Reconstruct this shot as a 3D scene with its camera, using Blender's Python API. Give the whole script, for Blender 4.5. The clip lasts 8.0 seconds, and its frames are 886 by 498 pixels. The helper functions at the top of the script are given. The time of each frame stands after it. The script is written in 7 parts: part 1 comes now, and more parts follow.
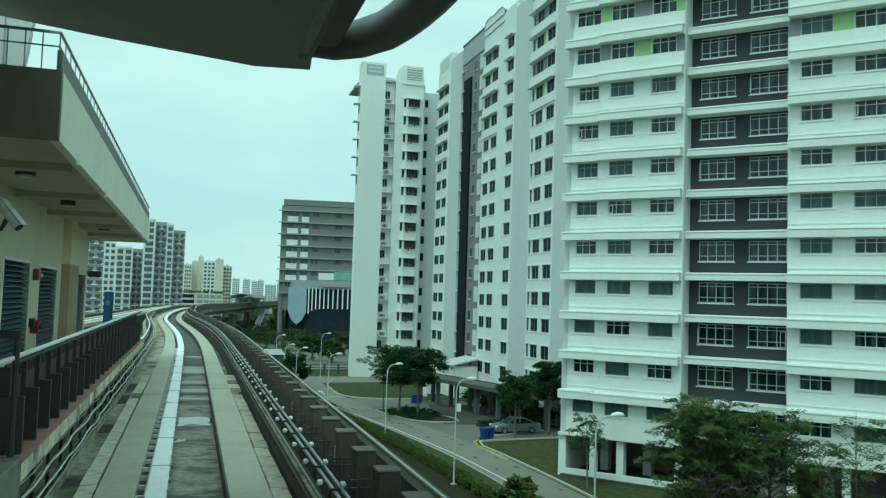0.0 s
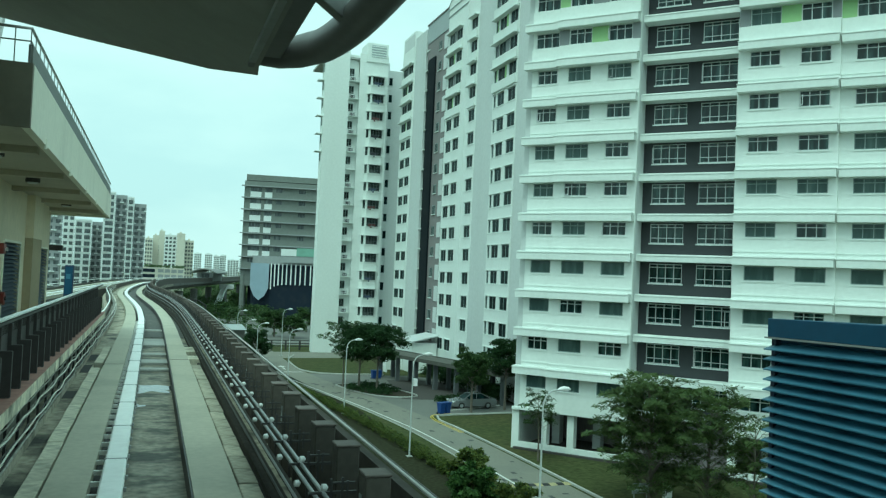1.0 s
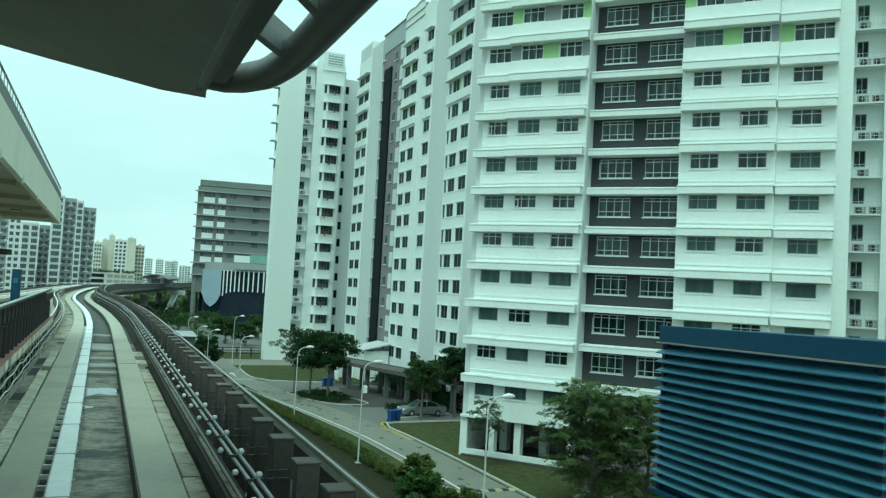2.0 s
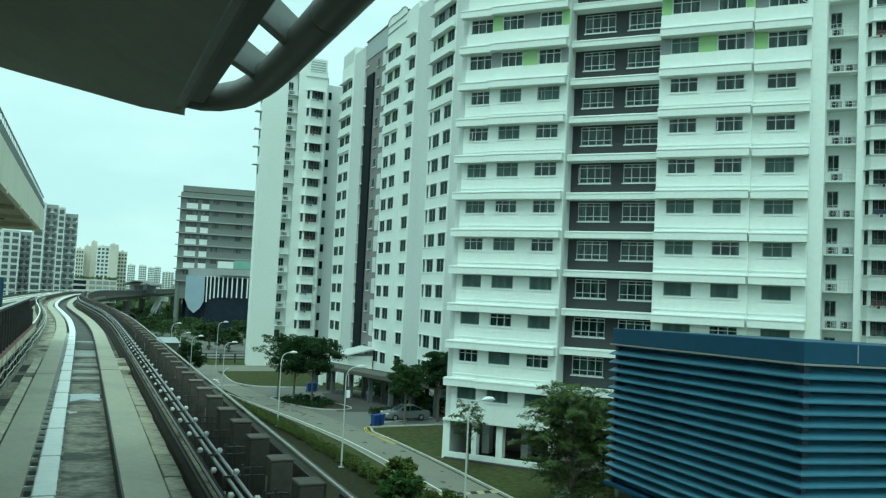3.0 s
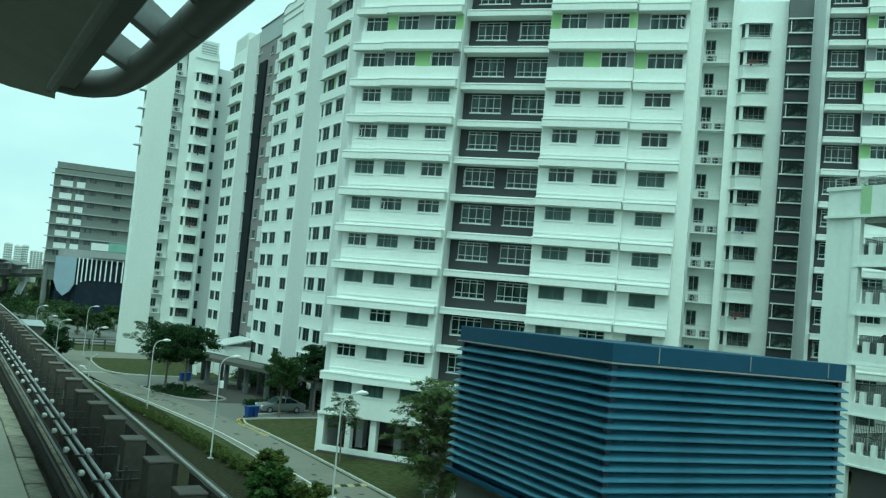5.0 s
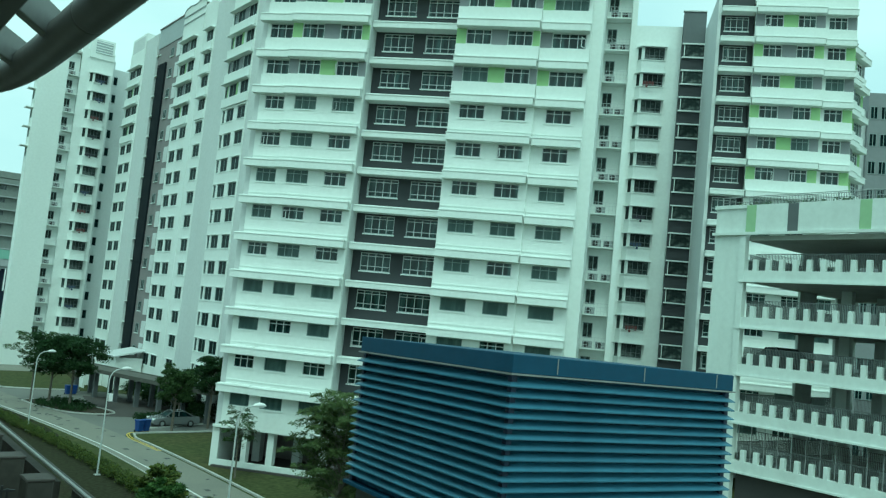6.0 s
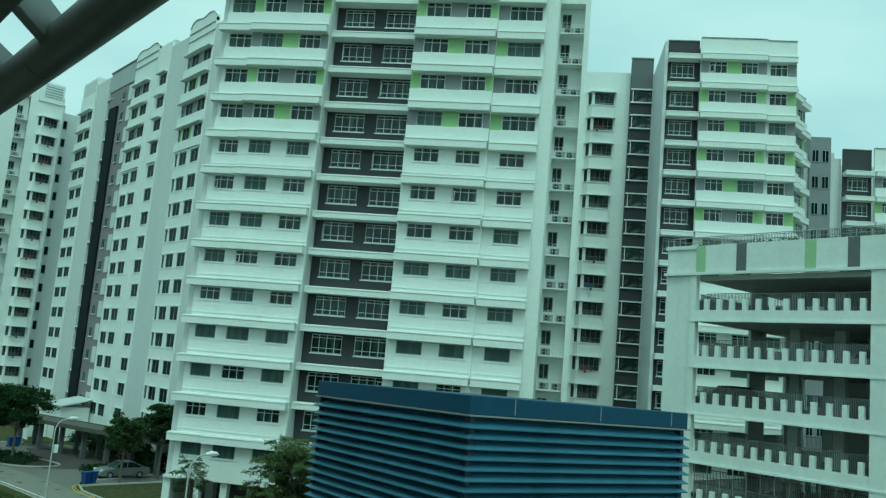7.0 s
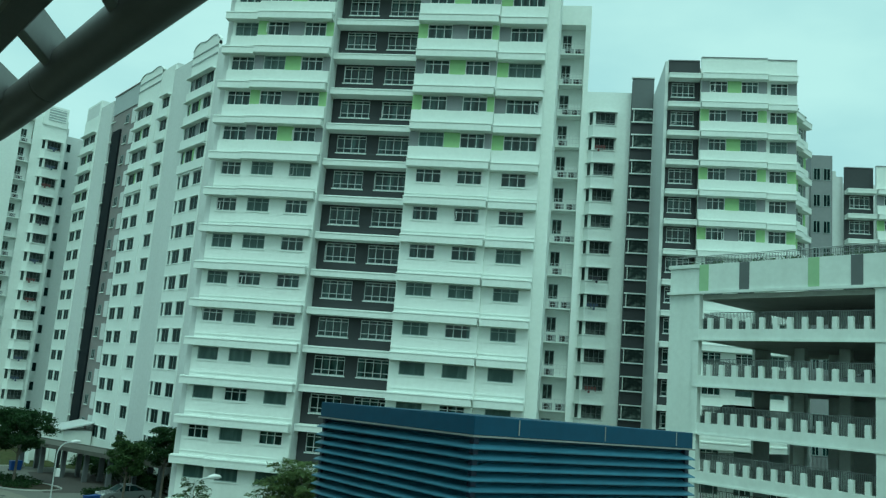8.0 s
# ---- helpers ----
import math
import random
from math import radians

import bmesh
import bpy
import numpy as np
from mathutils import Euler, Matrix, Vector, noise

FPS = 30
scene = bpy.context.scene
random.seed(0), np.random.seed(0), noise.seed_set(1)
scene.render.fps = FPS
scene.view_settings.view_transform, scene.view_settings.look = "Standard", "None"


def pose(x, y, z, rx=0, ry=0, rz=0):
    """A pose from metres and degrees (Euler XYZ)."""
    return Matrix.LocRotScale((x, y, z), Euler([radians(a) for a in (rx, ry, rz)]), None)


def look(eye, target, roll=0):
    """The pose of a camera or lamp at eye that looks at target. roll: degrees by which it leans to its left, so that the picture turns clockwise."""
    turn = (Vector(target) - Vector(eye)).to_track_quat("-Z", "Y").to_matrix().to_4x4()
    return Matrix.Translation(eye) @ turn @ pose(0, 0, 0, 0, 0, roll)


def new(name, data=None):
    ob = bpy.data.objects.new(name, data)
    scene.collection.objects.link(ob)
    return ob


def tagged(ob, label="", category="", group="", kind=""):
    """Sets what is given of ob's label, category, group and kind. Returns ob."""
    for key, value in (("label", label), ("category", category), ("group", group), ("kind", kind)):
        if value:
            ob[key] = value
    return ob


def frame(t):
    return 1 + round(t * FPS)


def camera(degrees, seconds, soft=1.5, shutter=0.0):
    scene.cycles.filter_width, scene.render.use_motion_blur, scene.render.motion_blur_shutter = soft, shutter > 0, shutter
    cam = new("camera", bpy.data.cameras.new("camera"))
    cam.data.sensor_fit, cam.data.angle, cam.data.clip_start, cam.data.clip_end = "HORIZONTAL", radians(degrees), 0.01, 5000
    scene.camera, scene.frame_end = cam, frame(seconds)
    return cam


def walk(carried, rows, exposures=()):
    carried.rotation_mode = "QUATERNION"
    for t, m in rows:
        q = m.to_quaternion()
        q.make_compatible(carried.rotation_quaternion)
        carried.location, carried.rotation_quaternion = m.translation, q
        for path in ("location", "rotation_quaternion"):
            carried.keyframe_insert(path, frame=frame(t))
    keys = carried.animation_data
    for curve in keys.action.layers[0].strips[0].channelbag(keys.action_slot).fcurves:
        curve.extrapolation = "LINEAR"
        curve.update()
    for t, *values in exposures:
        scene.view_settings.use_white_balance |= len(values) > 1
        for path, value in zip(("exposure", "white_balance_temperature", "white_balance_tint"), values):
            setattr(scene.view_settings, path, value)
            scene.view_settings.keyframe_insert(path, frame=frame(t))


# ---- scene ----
cam = camera(55.9, 8.0, soft=1.25)
EXPOSURES = [(0, 0.13, 5380, -36.0), (1.5, 0.36, 5380, -36.0), (3.5, 0.30, 5340, -37.0), (4.5, 0.30, 5260, -39.0), (6, 0.30, 5190, -40.2), (6.5, 0.20, 5160, -40.5), (7, -0.02, 5150, -41.0), (7.5, -0.17, 5145, -41.5), (8, 0.00, 5140, -41.5)]
PATH = [
    (0, (0.329, -0.674, 10.679), (0.901, 1.239, 10.8), 1.8),
    (0.5, (0.32, -1.408, 10.687), (0.93, 0.494, 10.785), 2.5),
    (1, (0.33, -2.01, 10.693), (0.985, -0.122, 10.764), 2.5),
    (1.5, (0.314, -2.534, 10.707), (1.01, -0.66, 10.776), 2.9),
    (1.7, (0.311, -2.725, 10.697), (1.037, -0.863, 10.779), 3.2),
    (3, (0.279, -3.598, 10.735), (1.065, -1.762, 10.845), 2.8),
    (3.5, (0.306, -3.889, 10.733), (1.098, -2.056, 10.842), 2.8),
    (4, (0.255, -4.137, 10.748), (1.08, -2.318, 10.859), 3.3),
    (4.5, (0.265, -4.328, 10.753), (1.184, -2.555, 10.87), 4.4),
    (5.8, (0.325, -4.296, 10.76), (1.503, -2.688, 10.911), 5.8),
    (6, (0.324, -4.281, 10.75), (1.536, -2.699, 10.919), 5.7),
    (6.5, (0.28, -4.315, 10.731), (1.546, -2.782, 10.946), 5.5),
    (7, (0.288, -4.31, 10.735), (1.567, -2.799, 11.015), 4.9),
    (7.5, (0.29, -4.309, 10.736), (1.561, -2.798, 11.053), 4.5),
    (8, (0.281, -4.314, 10.73), (1.549, -2.801, 11.058), 4.6),
]
walk(cam, [(t, look(eye, target, roll)) for t, eye, target, roll in PATH], EXPOSURES)

# ---- sky, sun, exposure ----
G = -1.5            # ground level; the running surface of the track is at z = 8
world = bpy.data.worlds.new("overcast_sky")
scene.world = world
world.use_nodes = True
wn, wl = world.node_tree.nodes, world.node_tree.links
wn.clear()
w_out = wn.new("ShaderNodeOutputWorld")
w_bg = wn.new("ShaderNodeBackground")
w_sky = wn.new("ShaderNodeTexSky")
w_sky.sky_type, w_sky.sun_disc = "NISHITA", False
w_sky.sun_elevation, w_sky.sun_rotation = radians(59), radians(220)
w_sky.air_density, w_sky.dust_density = 1.0, 4.0
w_co = wn.new("ShaderNodeTexCoord")
w_map = wn.new("ShaderNodeMapping")
w_map.inputs["Scale"].default_value = (1.0, 1.0, 2.6)
w_noise = wn.new("ShaderNodeTexNoise")
w_noise.inputs["Scale"].default_value, w_noise.inputs["Detail"].default_value = 2.6, 6.0
w_ramp = wn.new("ShaderNodeValToRGB")
w_ramp.color_ramp.elements[0].position, w_ramp.color_ramp.elements[0].color = 0.38, (6.95, 7.5, 7.98, 1)
w_ramp.color_ramp.elements[1].position, w_ramp.color_ramp.elements[1].color = 0.62, (8.55, 8.74, 8.9, 1)
w_mix = wn.new("ShaderNodeMix")
w_mix.data_type = "RGBA"
w_mix.inputs["Factor"].default_value = 0.86
wl.new(w_co.outputs["Generated"], w_map.inputs["Vector"])
wl.new(w_map.outputs["Vector"], w_noise.inputs["Vector"])
wl.new(w_noise.outputs["Fac"], w_ramp.inputs["Fac"])
wl.new(w_sky.outputs["Color"], w_mix.inputs["A"])
wl.new(w_ramp.outputs["Color"], w_mix.inputs["B"])
wl.new(w_mix.outputs["Result"], w_bg.inputs["Color"])
w_bg.inputs["Strength"].default_value = 0.1
wl.new(w_bg.outputs["Background"], w_out.inputs["Surface"])

sun = new("sun", bpy.data.lights.new("sun", "SUN"))
sun.data.energy, sun.data.angle, sun.data.color = 1.2, radians(30), (1.0, 0.97, 0.92)
sun.matrix_world = look((-46, -55, 118), (0, 0, 0))


# ---- materials ----
def socket(node, name):
    return node.inputs[name]


def material(name, colour, rough=0.7, metal=0.0, grain=0.12, scale=8.0, stain=0.2, stain_scale=0.5, bump=0.15,
             vary=0.0, streak=0.0, spec=0.5, dirt=(0.05, 0.05, 0.045), stretch=1.0):
    """A surface with fine grain, broad stains, optional downward streaks and a difference from piece to piece."""
    m = bpy.data.materials.new(name)
    m.use_nodes = True
    n, l = m.node_tree.nodes, m.node_tree.links
    b = n["Principled BSDF"]
    socket(b, "Roughness").default_value, socket(b, "Metallic").default_value = rough, metal
    socket(b, "Specular IOR Level").default_value = spec
    co = n.new("ShaderNodeTexCoord")
    fine = n.new("ShaderNodeTexNoise")
    fine.inputs["Scale"].default_value, fine.inputs["Detail"].default_value = scale, 5.0
    broad = n.new("ShaderNodeTexNoise")
    broad.inputs["Scale"].default_value, broad.inputs["Detail"].default_value = stain_scale, 4.0
    l.new(co.outputs["Object"], fine.inputs["Vector"])
    if streak:
        mp = n.new("ShaderNodeMapping")
        mp.inputs["Scale"].default_value = (1.0, stretch, streak)
        l.new(co.outputs["Object"], mp.inputs["Vector"])
        l.new(mp.outputs["Vector"], broad.inputs["Vector"])
    else:
        l.new(co.outputs["Object"], broad.inputs["Vector"])
    r1 = n.new("ShaderNodeMapRange")
    r1.inputs["From Min"].default_value, r1.inputs["From Max"].default_value = 0.3, 0.7
    r1.inputs["To Min"].default_value, r1.inputs["To Max"].default_value = 1 - grain, 1 + grain
    l.new(fine.outputs["Fac"], r1.inputs["Value"])
    r2 = n.new("ShaderNodeMapRange")
    r2.inputs["From Min"].default_value, r2.inputs["From Max"].default_value = 0.48, 0.75
    r2.inputs["To Min"].default_value, r2.inputs["To Max"].default_value = 0.0, stain
    l.new(broad.outputs["Fac"], r2.inputs["Value"])
    mix = n.new("ShaderNodeMix")
    mix.data_type = "RGBA"
    mix.inputs["A"].default_value, mix.inputs["B"].default_value = (*colour, 1), (*dirt, 1)
    l.new(r2.outputs["Result"], mix.inputs["Factor"])
    mul = n.new("ShaderNodeVectorMath")
    mul.operation = "SCALE"
    l.new(mix.outputs["Result"], mul.inputs[0])
    if vary:
        info = n.new("ShaderNodeObjectInfo")
        r3 = n.new("ShaderNodeMapRange")
        r3.inputs["To Min"].default_value, r3.inputs["To Max"].default_value = 1 - vary, 1 + vary
        l.new(info.outputs["Random"], r3.inputs["Value"])
        mm = n.new("ShaderNodeMath")
        mm.operation = "MULTIPLY"
        l.new(r1.outputs["Result"], mm.inputs[0])
        l.new(r3.outputs["Result"], mm.inputs[1])
        l.new(mm.outputs["Value"], mul.inputs["Scale"])
    else:
        l.new(r1.outputs["Result"], mul.inputs["Scale"])
    l.new(mul.outputs["Vector"], b.inputs["Base Color"])
    if bump:
        bp = n.new("ShaderNodeBump")
        bp.inputs["Strength"].default_value, bp.inputs["Distance"].default_value = bump, 0.01
        l.new(fine.outputs["Fac"], bp.inputs["Height"])
        l.new(bp.outputs["Normal"], b.inputs["Normal"])
    return m


def glass_material(name, low, high, rough=0.06, spec=0.4):
    """Window panes: glossy, with a curtain or a dark room behind that differs from window to window."""
    m = bpy.data.materials.new(name)
    m.use_nodes = True
    n, l = m.node_tree.nodes, m.node_tree.links
    b = n["Principled BSDF"]
    b.inputs["Roughness"].default_value = rough
    b.inputs["IOR"].default_value = 1.5
    b.inputs["Specular IOR Level"].default_value = spec
    info, co = n.new("ShaderNodeObjectInfo"), n.new("ShaderNodeTexCoord")
    add = n.new("ShaderNodeVectorMath")
    add.operation = "ADD"
    wave = n.new("ShaderNodeTexNoise")
    wave.inputs["Scale"].default_value, wave.inputs["Detail"].default_value = 1.6, 2.0
    mp = n.new("ShaderNodeMapping")
    mp.inputs["Scale"].default_value = (1.4, 1.0, 0.25)
    comb = n.new("ShaderNodeCombineXYZ")
    mm = n.new("ShaderNodeMath")
    mm.operation = "MULTIPLY"
    mm.inputs[1].default_value = 57.0
    l.new(info.outputs["Random"], mm.inputs[0])
    l.new(mm.outputs["Value"], comb.inputs["X"])
    l.new(co.outputs["Object"], add.inputs[0])
    l.new(comb.outputs["Vector"], add.inputs[1])
    l.new(add.outputs["Vector"], mp.inputs["Vector"])
    l.new(mp.outputs["Vector"], wave.inputs["Vector"])
    ramp = n.new("ShaderNodeValToRGB")
    ramp.color_ramp.elements[0].position, ramp.color_ramp.elements[0].color = 0.45, (*low, 1)
    ramp.color_ramp.elements[1].position, ramp.color_ramp.elements[1].color = 0.72, (*high, 1)
    l.new(wave.outputs["Fac"], ramp.inputs["Fac"])
    l.new(ramp.outputs["Color"], b.inputs["Base Color"])
    return m


def leaf_material(name, low, high):
    """Leaves: each its own green, a little light through them."""
    m = bpy.data.materials.new(name)
    m.use_nodes = True
    n, l = m.node_tree.nodes, m.node_tree.links
    b = n["Principled BSDF"]
    b.inputs["Roughness"].default_value = 0.6
    b.inputs["Specular IOR Level"].default_value = 0.25
    geo, ramp = n.new("ShaderNodeNewGeometry"), n.new("ShaderNodeValToRGB")
    ramp.color_ramp.elements[0].color, ramp.color_ramp.elements[1].color = (*low, 1), (*high, 1)
    l.new(geo.outputs["Random Per Island"], ramp.inputs["Fac"])
    l.new(ramp.outputs["Color"], b.inputs["Base Color"])
    thin, mix, out = n.new("ShaderNodeBsdfTranslucent"), n.new("ShaderNodeMixShader"), n["Material Output"]
    mix.inputs["Fac"].default_value = 0.35
    l.new(ramp.outputs["Color"], thin.inputs["Color"])
    l.new(b.outputs["BSDF"], mix.inputs[1])
    l.new(thin.outputs["BSDF"], mix.inputs[2])
    l.new(mix.outputs["Shader"], out.inputs["Surface"])
    return m


WHITE = material("white_render", (0.775, 0.805, 0.775), 0.75, stain=0.10, stain_scale=0.35, streak=0.12, grain=0.03, scale=3, bump=0.05, dirt=(0.45, 0.46, 0.43))
WHITE2 = material("white_ledge_paint", (0.765, 0.80, 0.77), 0.7, stain=0.10, stain_scale=0.6, grain=0.03, scale=4, bump=0.05, dirt=(0.5, 0.5, 0.47))
PARKW = material("car_park_white_paint", (0.685, 0.73, 0.695), 0.75, stain=0.25, stain_scale=0.5, streak=0.2, grain=0.04, scale=3, bump=0.05, dirt=(0.36, 0.37, 0.34))
# Plain grey parts, and white walls with their shade put into the colour.
SHADE = material("pale_grey_and_shaded_white_render", (0.62, 0.64, 0.63), 0.8, stain=0.12, stain_scale=0.35, streak=0.12, grain=0.04, scale=3, bump=0.05, dirt=(0.36, 0.37, 0.36))
DARK = material("dark_grey_paint", (0.039, 0.042, 0.047), 0.7, stain=0.12, grain=0.05, scale=3, bump=0.05)
GREY = material("mid_grey_paint", (0.24, 0.25, 0.26), 0.75, stain=0.1, grain=0.04, scale=3, bump=0.05)
STRIPEG = material("dark_grey_stripe_paint", (0.12, 0.13, 0.135), 0.75, stain=0.15, grain=0.04, scale=3, bump=0.05)
GREYP = material("pale_blue_grey_paint", (0.40, 0.43, 0.44), 0.75, stain=0.15, grain=0.04, scale=3, bump=0.05, dirt=(0.3, 0.31, 0.31))
GREEN = material("lime_green_paint", (0.37, 0.55, 0.25), 0.75, stain=0.1, grain=0.04, scale=3, bump=0.05, dirt=(0.3, 0.42, 0.12))
PARKGREEN = material("car_park_green_paint", (0.37, 0.52, 0.30), 0.75, stain=0.15, grain=0.04, scale=3, bump=0.05, dirt=(0.20, 0.36, 0.20))
BROWN = material("taupe_render", (0.23, 0.21, 0.21), 0.75, stain=0.12, grain=0.05, scale=3, bump=0.05)
FRAME = material("aluminium_window_frame", (0.62, 0.64, 0.64), 0.45, grain=0.04, stain=0.05, bump=0)
FRAMED = material("grey_window_frame", (0.30, 0.32, 0.32), 0.45, grain=0.04, stain=0.05, bump=0)
GLASS = glass_material("window_glass", (0.010, 0.022, 0.021), (0.068, 0.118, 0.110))
GLASSD = glass_material("dark_window_glass", (0.004, 0.012, 0.013), (0.018, 0.046, 0.046), 0.30, 0.06)
GLASSB = glass_material("window_glass_with_blind", (0.065, 0.098, 0.092), (0.12, 0.165, 0.155), 0.2, 0.22)
FRAMEG = material("weathered_window_frame", (0.28, 0.33, 0.32), 0.5, grain=0.04, stain=0.05, bump=0)
# Dark colour paints the unlit room behind a window; no room is built.
VOID = material("painted_dark_room", (0.030, 0.040, 0.038), 0.9, grain=0.3, scale=2.5, stain=1.2, stain_scale=1.8, bump=0, spec=0.1, dirt=(0.13, 0.145, 0.135), vary=0.4)
CONC = material("pale_concrete", (0.42, 0.425, 0.40), 0.85, stain=0.35, stain_scale=0.8, grain=0.10, scale=14, bump=0.3, dirt=(0.16, 0.16, 0.14))
PAD = material("running_pad_concrete", (0.435, 0.42, 0.335), 0.8, stain=0.45, stain_scale=0.7, grain=0.07, scale=9, bump=0.3, dirt=(0.27, 0.265, 0.215), vary=0.06)
DECK = material("stained_deck_concrete", (0.25, 0.232, 0.175), 0.65, stain=1.7, stain_scale=1.6, streak=1.0, grain=0.42, scale=8.0, bump=0.5, dirt=(0.050, 0.052, 0.038), stretch=1.25)
BEDBLACK = material("black_wet_deck_concrete", (0.055, 0.055, 0.047), 0.7, stain=0.6, stain_scale=0.5, grain=0.3, scale=4, bump=0.4, dirt=(0.11, 0.105, 0.085))
GUTTER = material("black_stained_gutter_concrete", (0.36, 0.335, 0.255), 0.75, stain=1.3, stain_scale=1.3, streak=1.0, grain=0.4, scale=6, bump=0.4, dirt=(0.028, 0.03, 0.023), stretch=0.5)
PADS = material("shoulder_block_concrete", (0.57, 0.545, 0.43), 0.85, stain=0.7, stain_scale=2.0, grain=0.2, scale=9, bump=0.3, dirt=(0.12, 0.125, 0.10), vary=0.16)
PADR = material("grimy_shoulder_block_concrete", (0.43, 0.405, 0.315), 0.85, stain=1.2, stain_scale=2.0, grain=0.2, scale=9, bump=0.3, dirt=(0.08, 0.083, 0.068), vary=0.16)
TROUGH = material("weathered_trough_concrete", (0.43, 0.40, 0.32), 0.9, stain=0.8, stain_scale=1.6, grain=0.2, scale=9, bump=0.4, dirt=(0.05, 0.055, 0.04))
KERBST = material("white_kerb_with_black_stains", (0.70, 0.66, 0.51), 0.85, stain=1.05, stain_scale=2.6, streak=0.45, grain=0.35, scale=7, bump=0.3, dirt=(0.045, 0.048, 0.036))
CABLEG = material("dusty_grey_cable", (0.42, 0.42, 0.37), 0.7, grain=0.15, stain=0.8, stain_scale=3, bump=0.1)
CABLED = material("dark_cable", (0.07, 0.07, 0.065), 0.6, grain=0.1, stain=0.5, stain_scale=3, bump=0.1)
NAVYC = material("navy_cabinet_paint", (0.015, 0.03, 0.075), 0.5, grain=0.06, stain=0.2, bump=0.02)
DIRTY = material("mossy_concrete", (0.24, 0.235, 0.20), 0.9, stain=0.8, stain_scale=1.3, grain=0.2, scale=9, bump=0.4, dirt=(0.05, 0.055, 0.04))
RAILW = material("white_guide_rail_steel", (0.92, 0.93, 0.91), 0.45, grain=0.05, stain=0.15, stain_scale=1.0, bump=0.05, dirt=(0.5, 0.5, 0.47))
PIPEW = material("worn_pale_pipe_paint", (0.46, 0.46, 0.43), 0.5, grain=0.1, stain=0.4, stain_scale=1.2, bump=0.05, dirt=(0.25, 0.25, 0.23))
STEEL = material("galvanised_steel", (0.40, 0.41, 0.41), 0.5, metal=0.5, grain=0.08, stain=0.2, bump=0.1)
RAILG = material("grey_railing_paint", (0.13, 0.14, 0.14), 0.55, grain=0.06, stain=0.2, bump=0.05)
DSTEEL = material("dark_painted_steel", (0.045, 0.043, 0.042), 0.55, grain=0.1, stain=0.2, bump=0.1, dirt=(0.09, 0.075, 0.06))
POST = material("weathered_brown_post", (0.074, 0.066, 0.054), 0.75, grain=0.2, scale=9, stain=0.6, stain_scale=2.0, streak=0.3, bump=0.3, vary=0.18, dirt=(0.035, 0.03, 0.027))
POSTCAP = material("worn_post_cap", (0.14, 0.12, 0.105), 0.75, grain=0.15, stain=0.5, stain_scale=3.0, bump=0.2, vary=0.15)
RAILD = material("black_conductor_cover", (0.050, 0.047, 0.040), 0.85, grain=0.2, stain=0.5, stain_scale=2, bump=0.2, spec=0.2, dirt=(0.07, 0.06, 0.05))
FENCE = material("weathered_fence_steel", (0.046, 0.042, 0.040), 0.6, grain=0.15, stain=0.4, stain_scale=1.5, bump=0.1, dirt=(0.045, 0.042, 0.038), vary=0.12)
REDDISH = material("reddish_walkway_edge", (0.33, 0.185, 0.15), 0.8, grain=0.15, stain=0.5, stain_scale=1.5, bump=0.2, dirt=(0.08, 0.055, 0.05))
PORC = material("white_porcelain", (0.75, 0.75, 0.73), 0.25, grain=0.03, stain=0.25, stain_scale=6, bump=0, vary=0.15, dirt=(0.3, 0.3, 0.28))
CABLE = material("grey_cable", (0.80, 0.80, 0.72), 0.6, grain=0.1, stain=0.5, stain_scale=3, bump=0.1)
BLACK = material("black_rubber", (0.025, 0.025, 0.025), 0.7, grain=0.15, stain=0.2, bump=0.1)
BLACKP = material("black_paint", (0.011, 0.015, 0.019), 0.85, grain=0.15, stain=0.2, bump=0.05, spec=0.15)
BEIGE = material("beige_station_wall", (0.74, 0.67, 0.50), 0.8, stain=0.25, stain_scale=0.7, streak=0.3, grain=0.05, scale=4, bump=0.08, dirt=(0.36, 0.33, 0.26))
BEIGE2 = material("tan_pilaster", (0.40, 0.34, 0.22), 0.8, stain=0.25, grain=0.05, bump=0.08, dirt=(0.25, 0.22, 0.15))
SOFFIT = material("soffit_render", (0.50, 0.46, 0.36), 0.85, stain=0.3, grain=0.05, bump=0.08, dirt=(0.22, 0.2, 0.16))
# Stained render with the canopy's shade put into its colour.
SOFFITD = material("shaded_stained_render", (0.26, 0.24, 0.19), 0.85, stain=0.5, grain=0.06, bump=0.08, dirt=(0.10, 0.09, 0.075))
CREAM = material("cream_fascia", (0.86, 0.84, 0.71), 0.75, stain=0.3, stain_scale=0.8, streak=0.25, grain=0.04, bump=0.08, dirt=(0.42, 0.41, 0.34))
LOUV = material("grey_blue_louvre", (0.080, 0.105, 0.140), 0.5, grain=0.06, stain=0.2, bump=0.05)
RED = material("red_enamel", (0.20, 0.036, 0.028), 0.4, grain=0.05, stain=0.2, bump=0.05)
CANOPY = material("canopy_soffit_metal", (0.235, 0.235, 0.20), 0.6, grain=0.05, scale=5, stain=0.4, stain_scale=0.6, bump=0.08, dirt=(0.12, 0.12, 0.10))
TUBE = material("grey_tube_paint", (0.125, 0.122, 0.118), 0.5, grain=0.06, stain=0.4, stain_scale=1.5, bump=0.08, dirt=(0.07, 0.07, 0.07))
STRUT = material("pale_strut_paint", (0.27, 0.275, 0.265), 0.55, grain=0.06, stain=0.4, stain_scale=1.5, bump=0.08, dirt=(0.18, 0.18, 0.18))
BLUE = material("blue_louvre_paint", (0.066, 0.152, 0.226), 0.42, grain=0.08, scale=7, stain=0.35, stain_scale=1.6, bump=0.05, vary=0.10, dirt=(0.02, 0.055, 0.09))
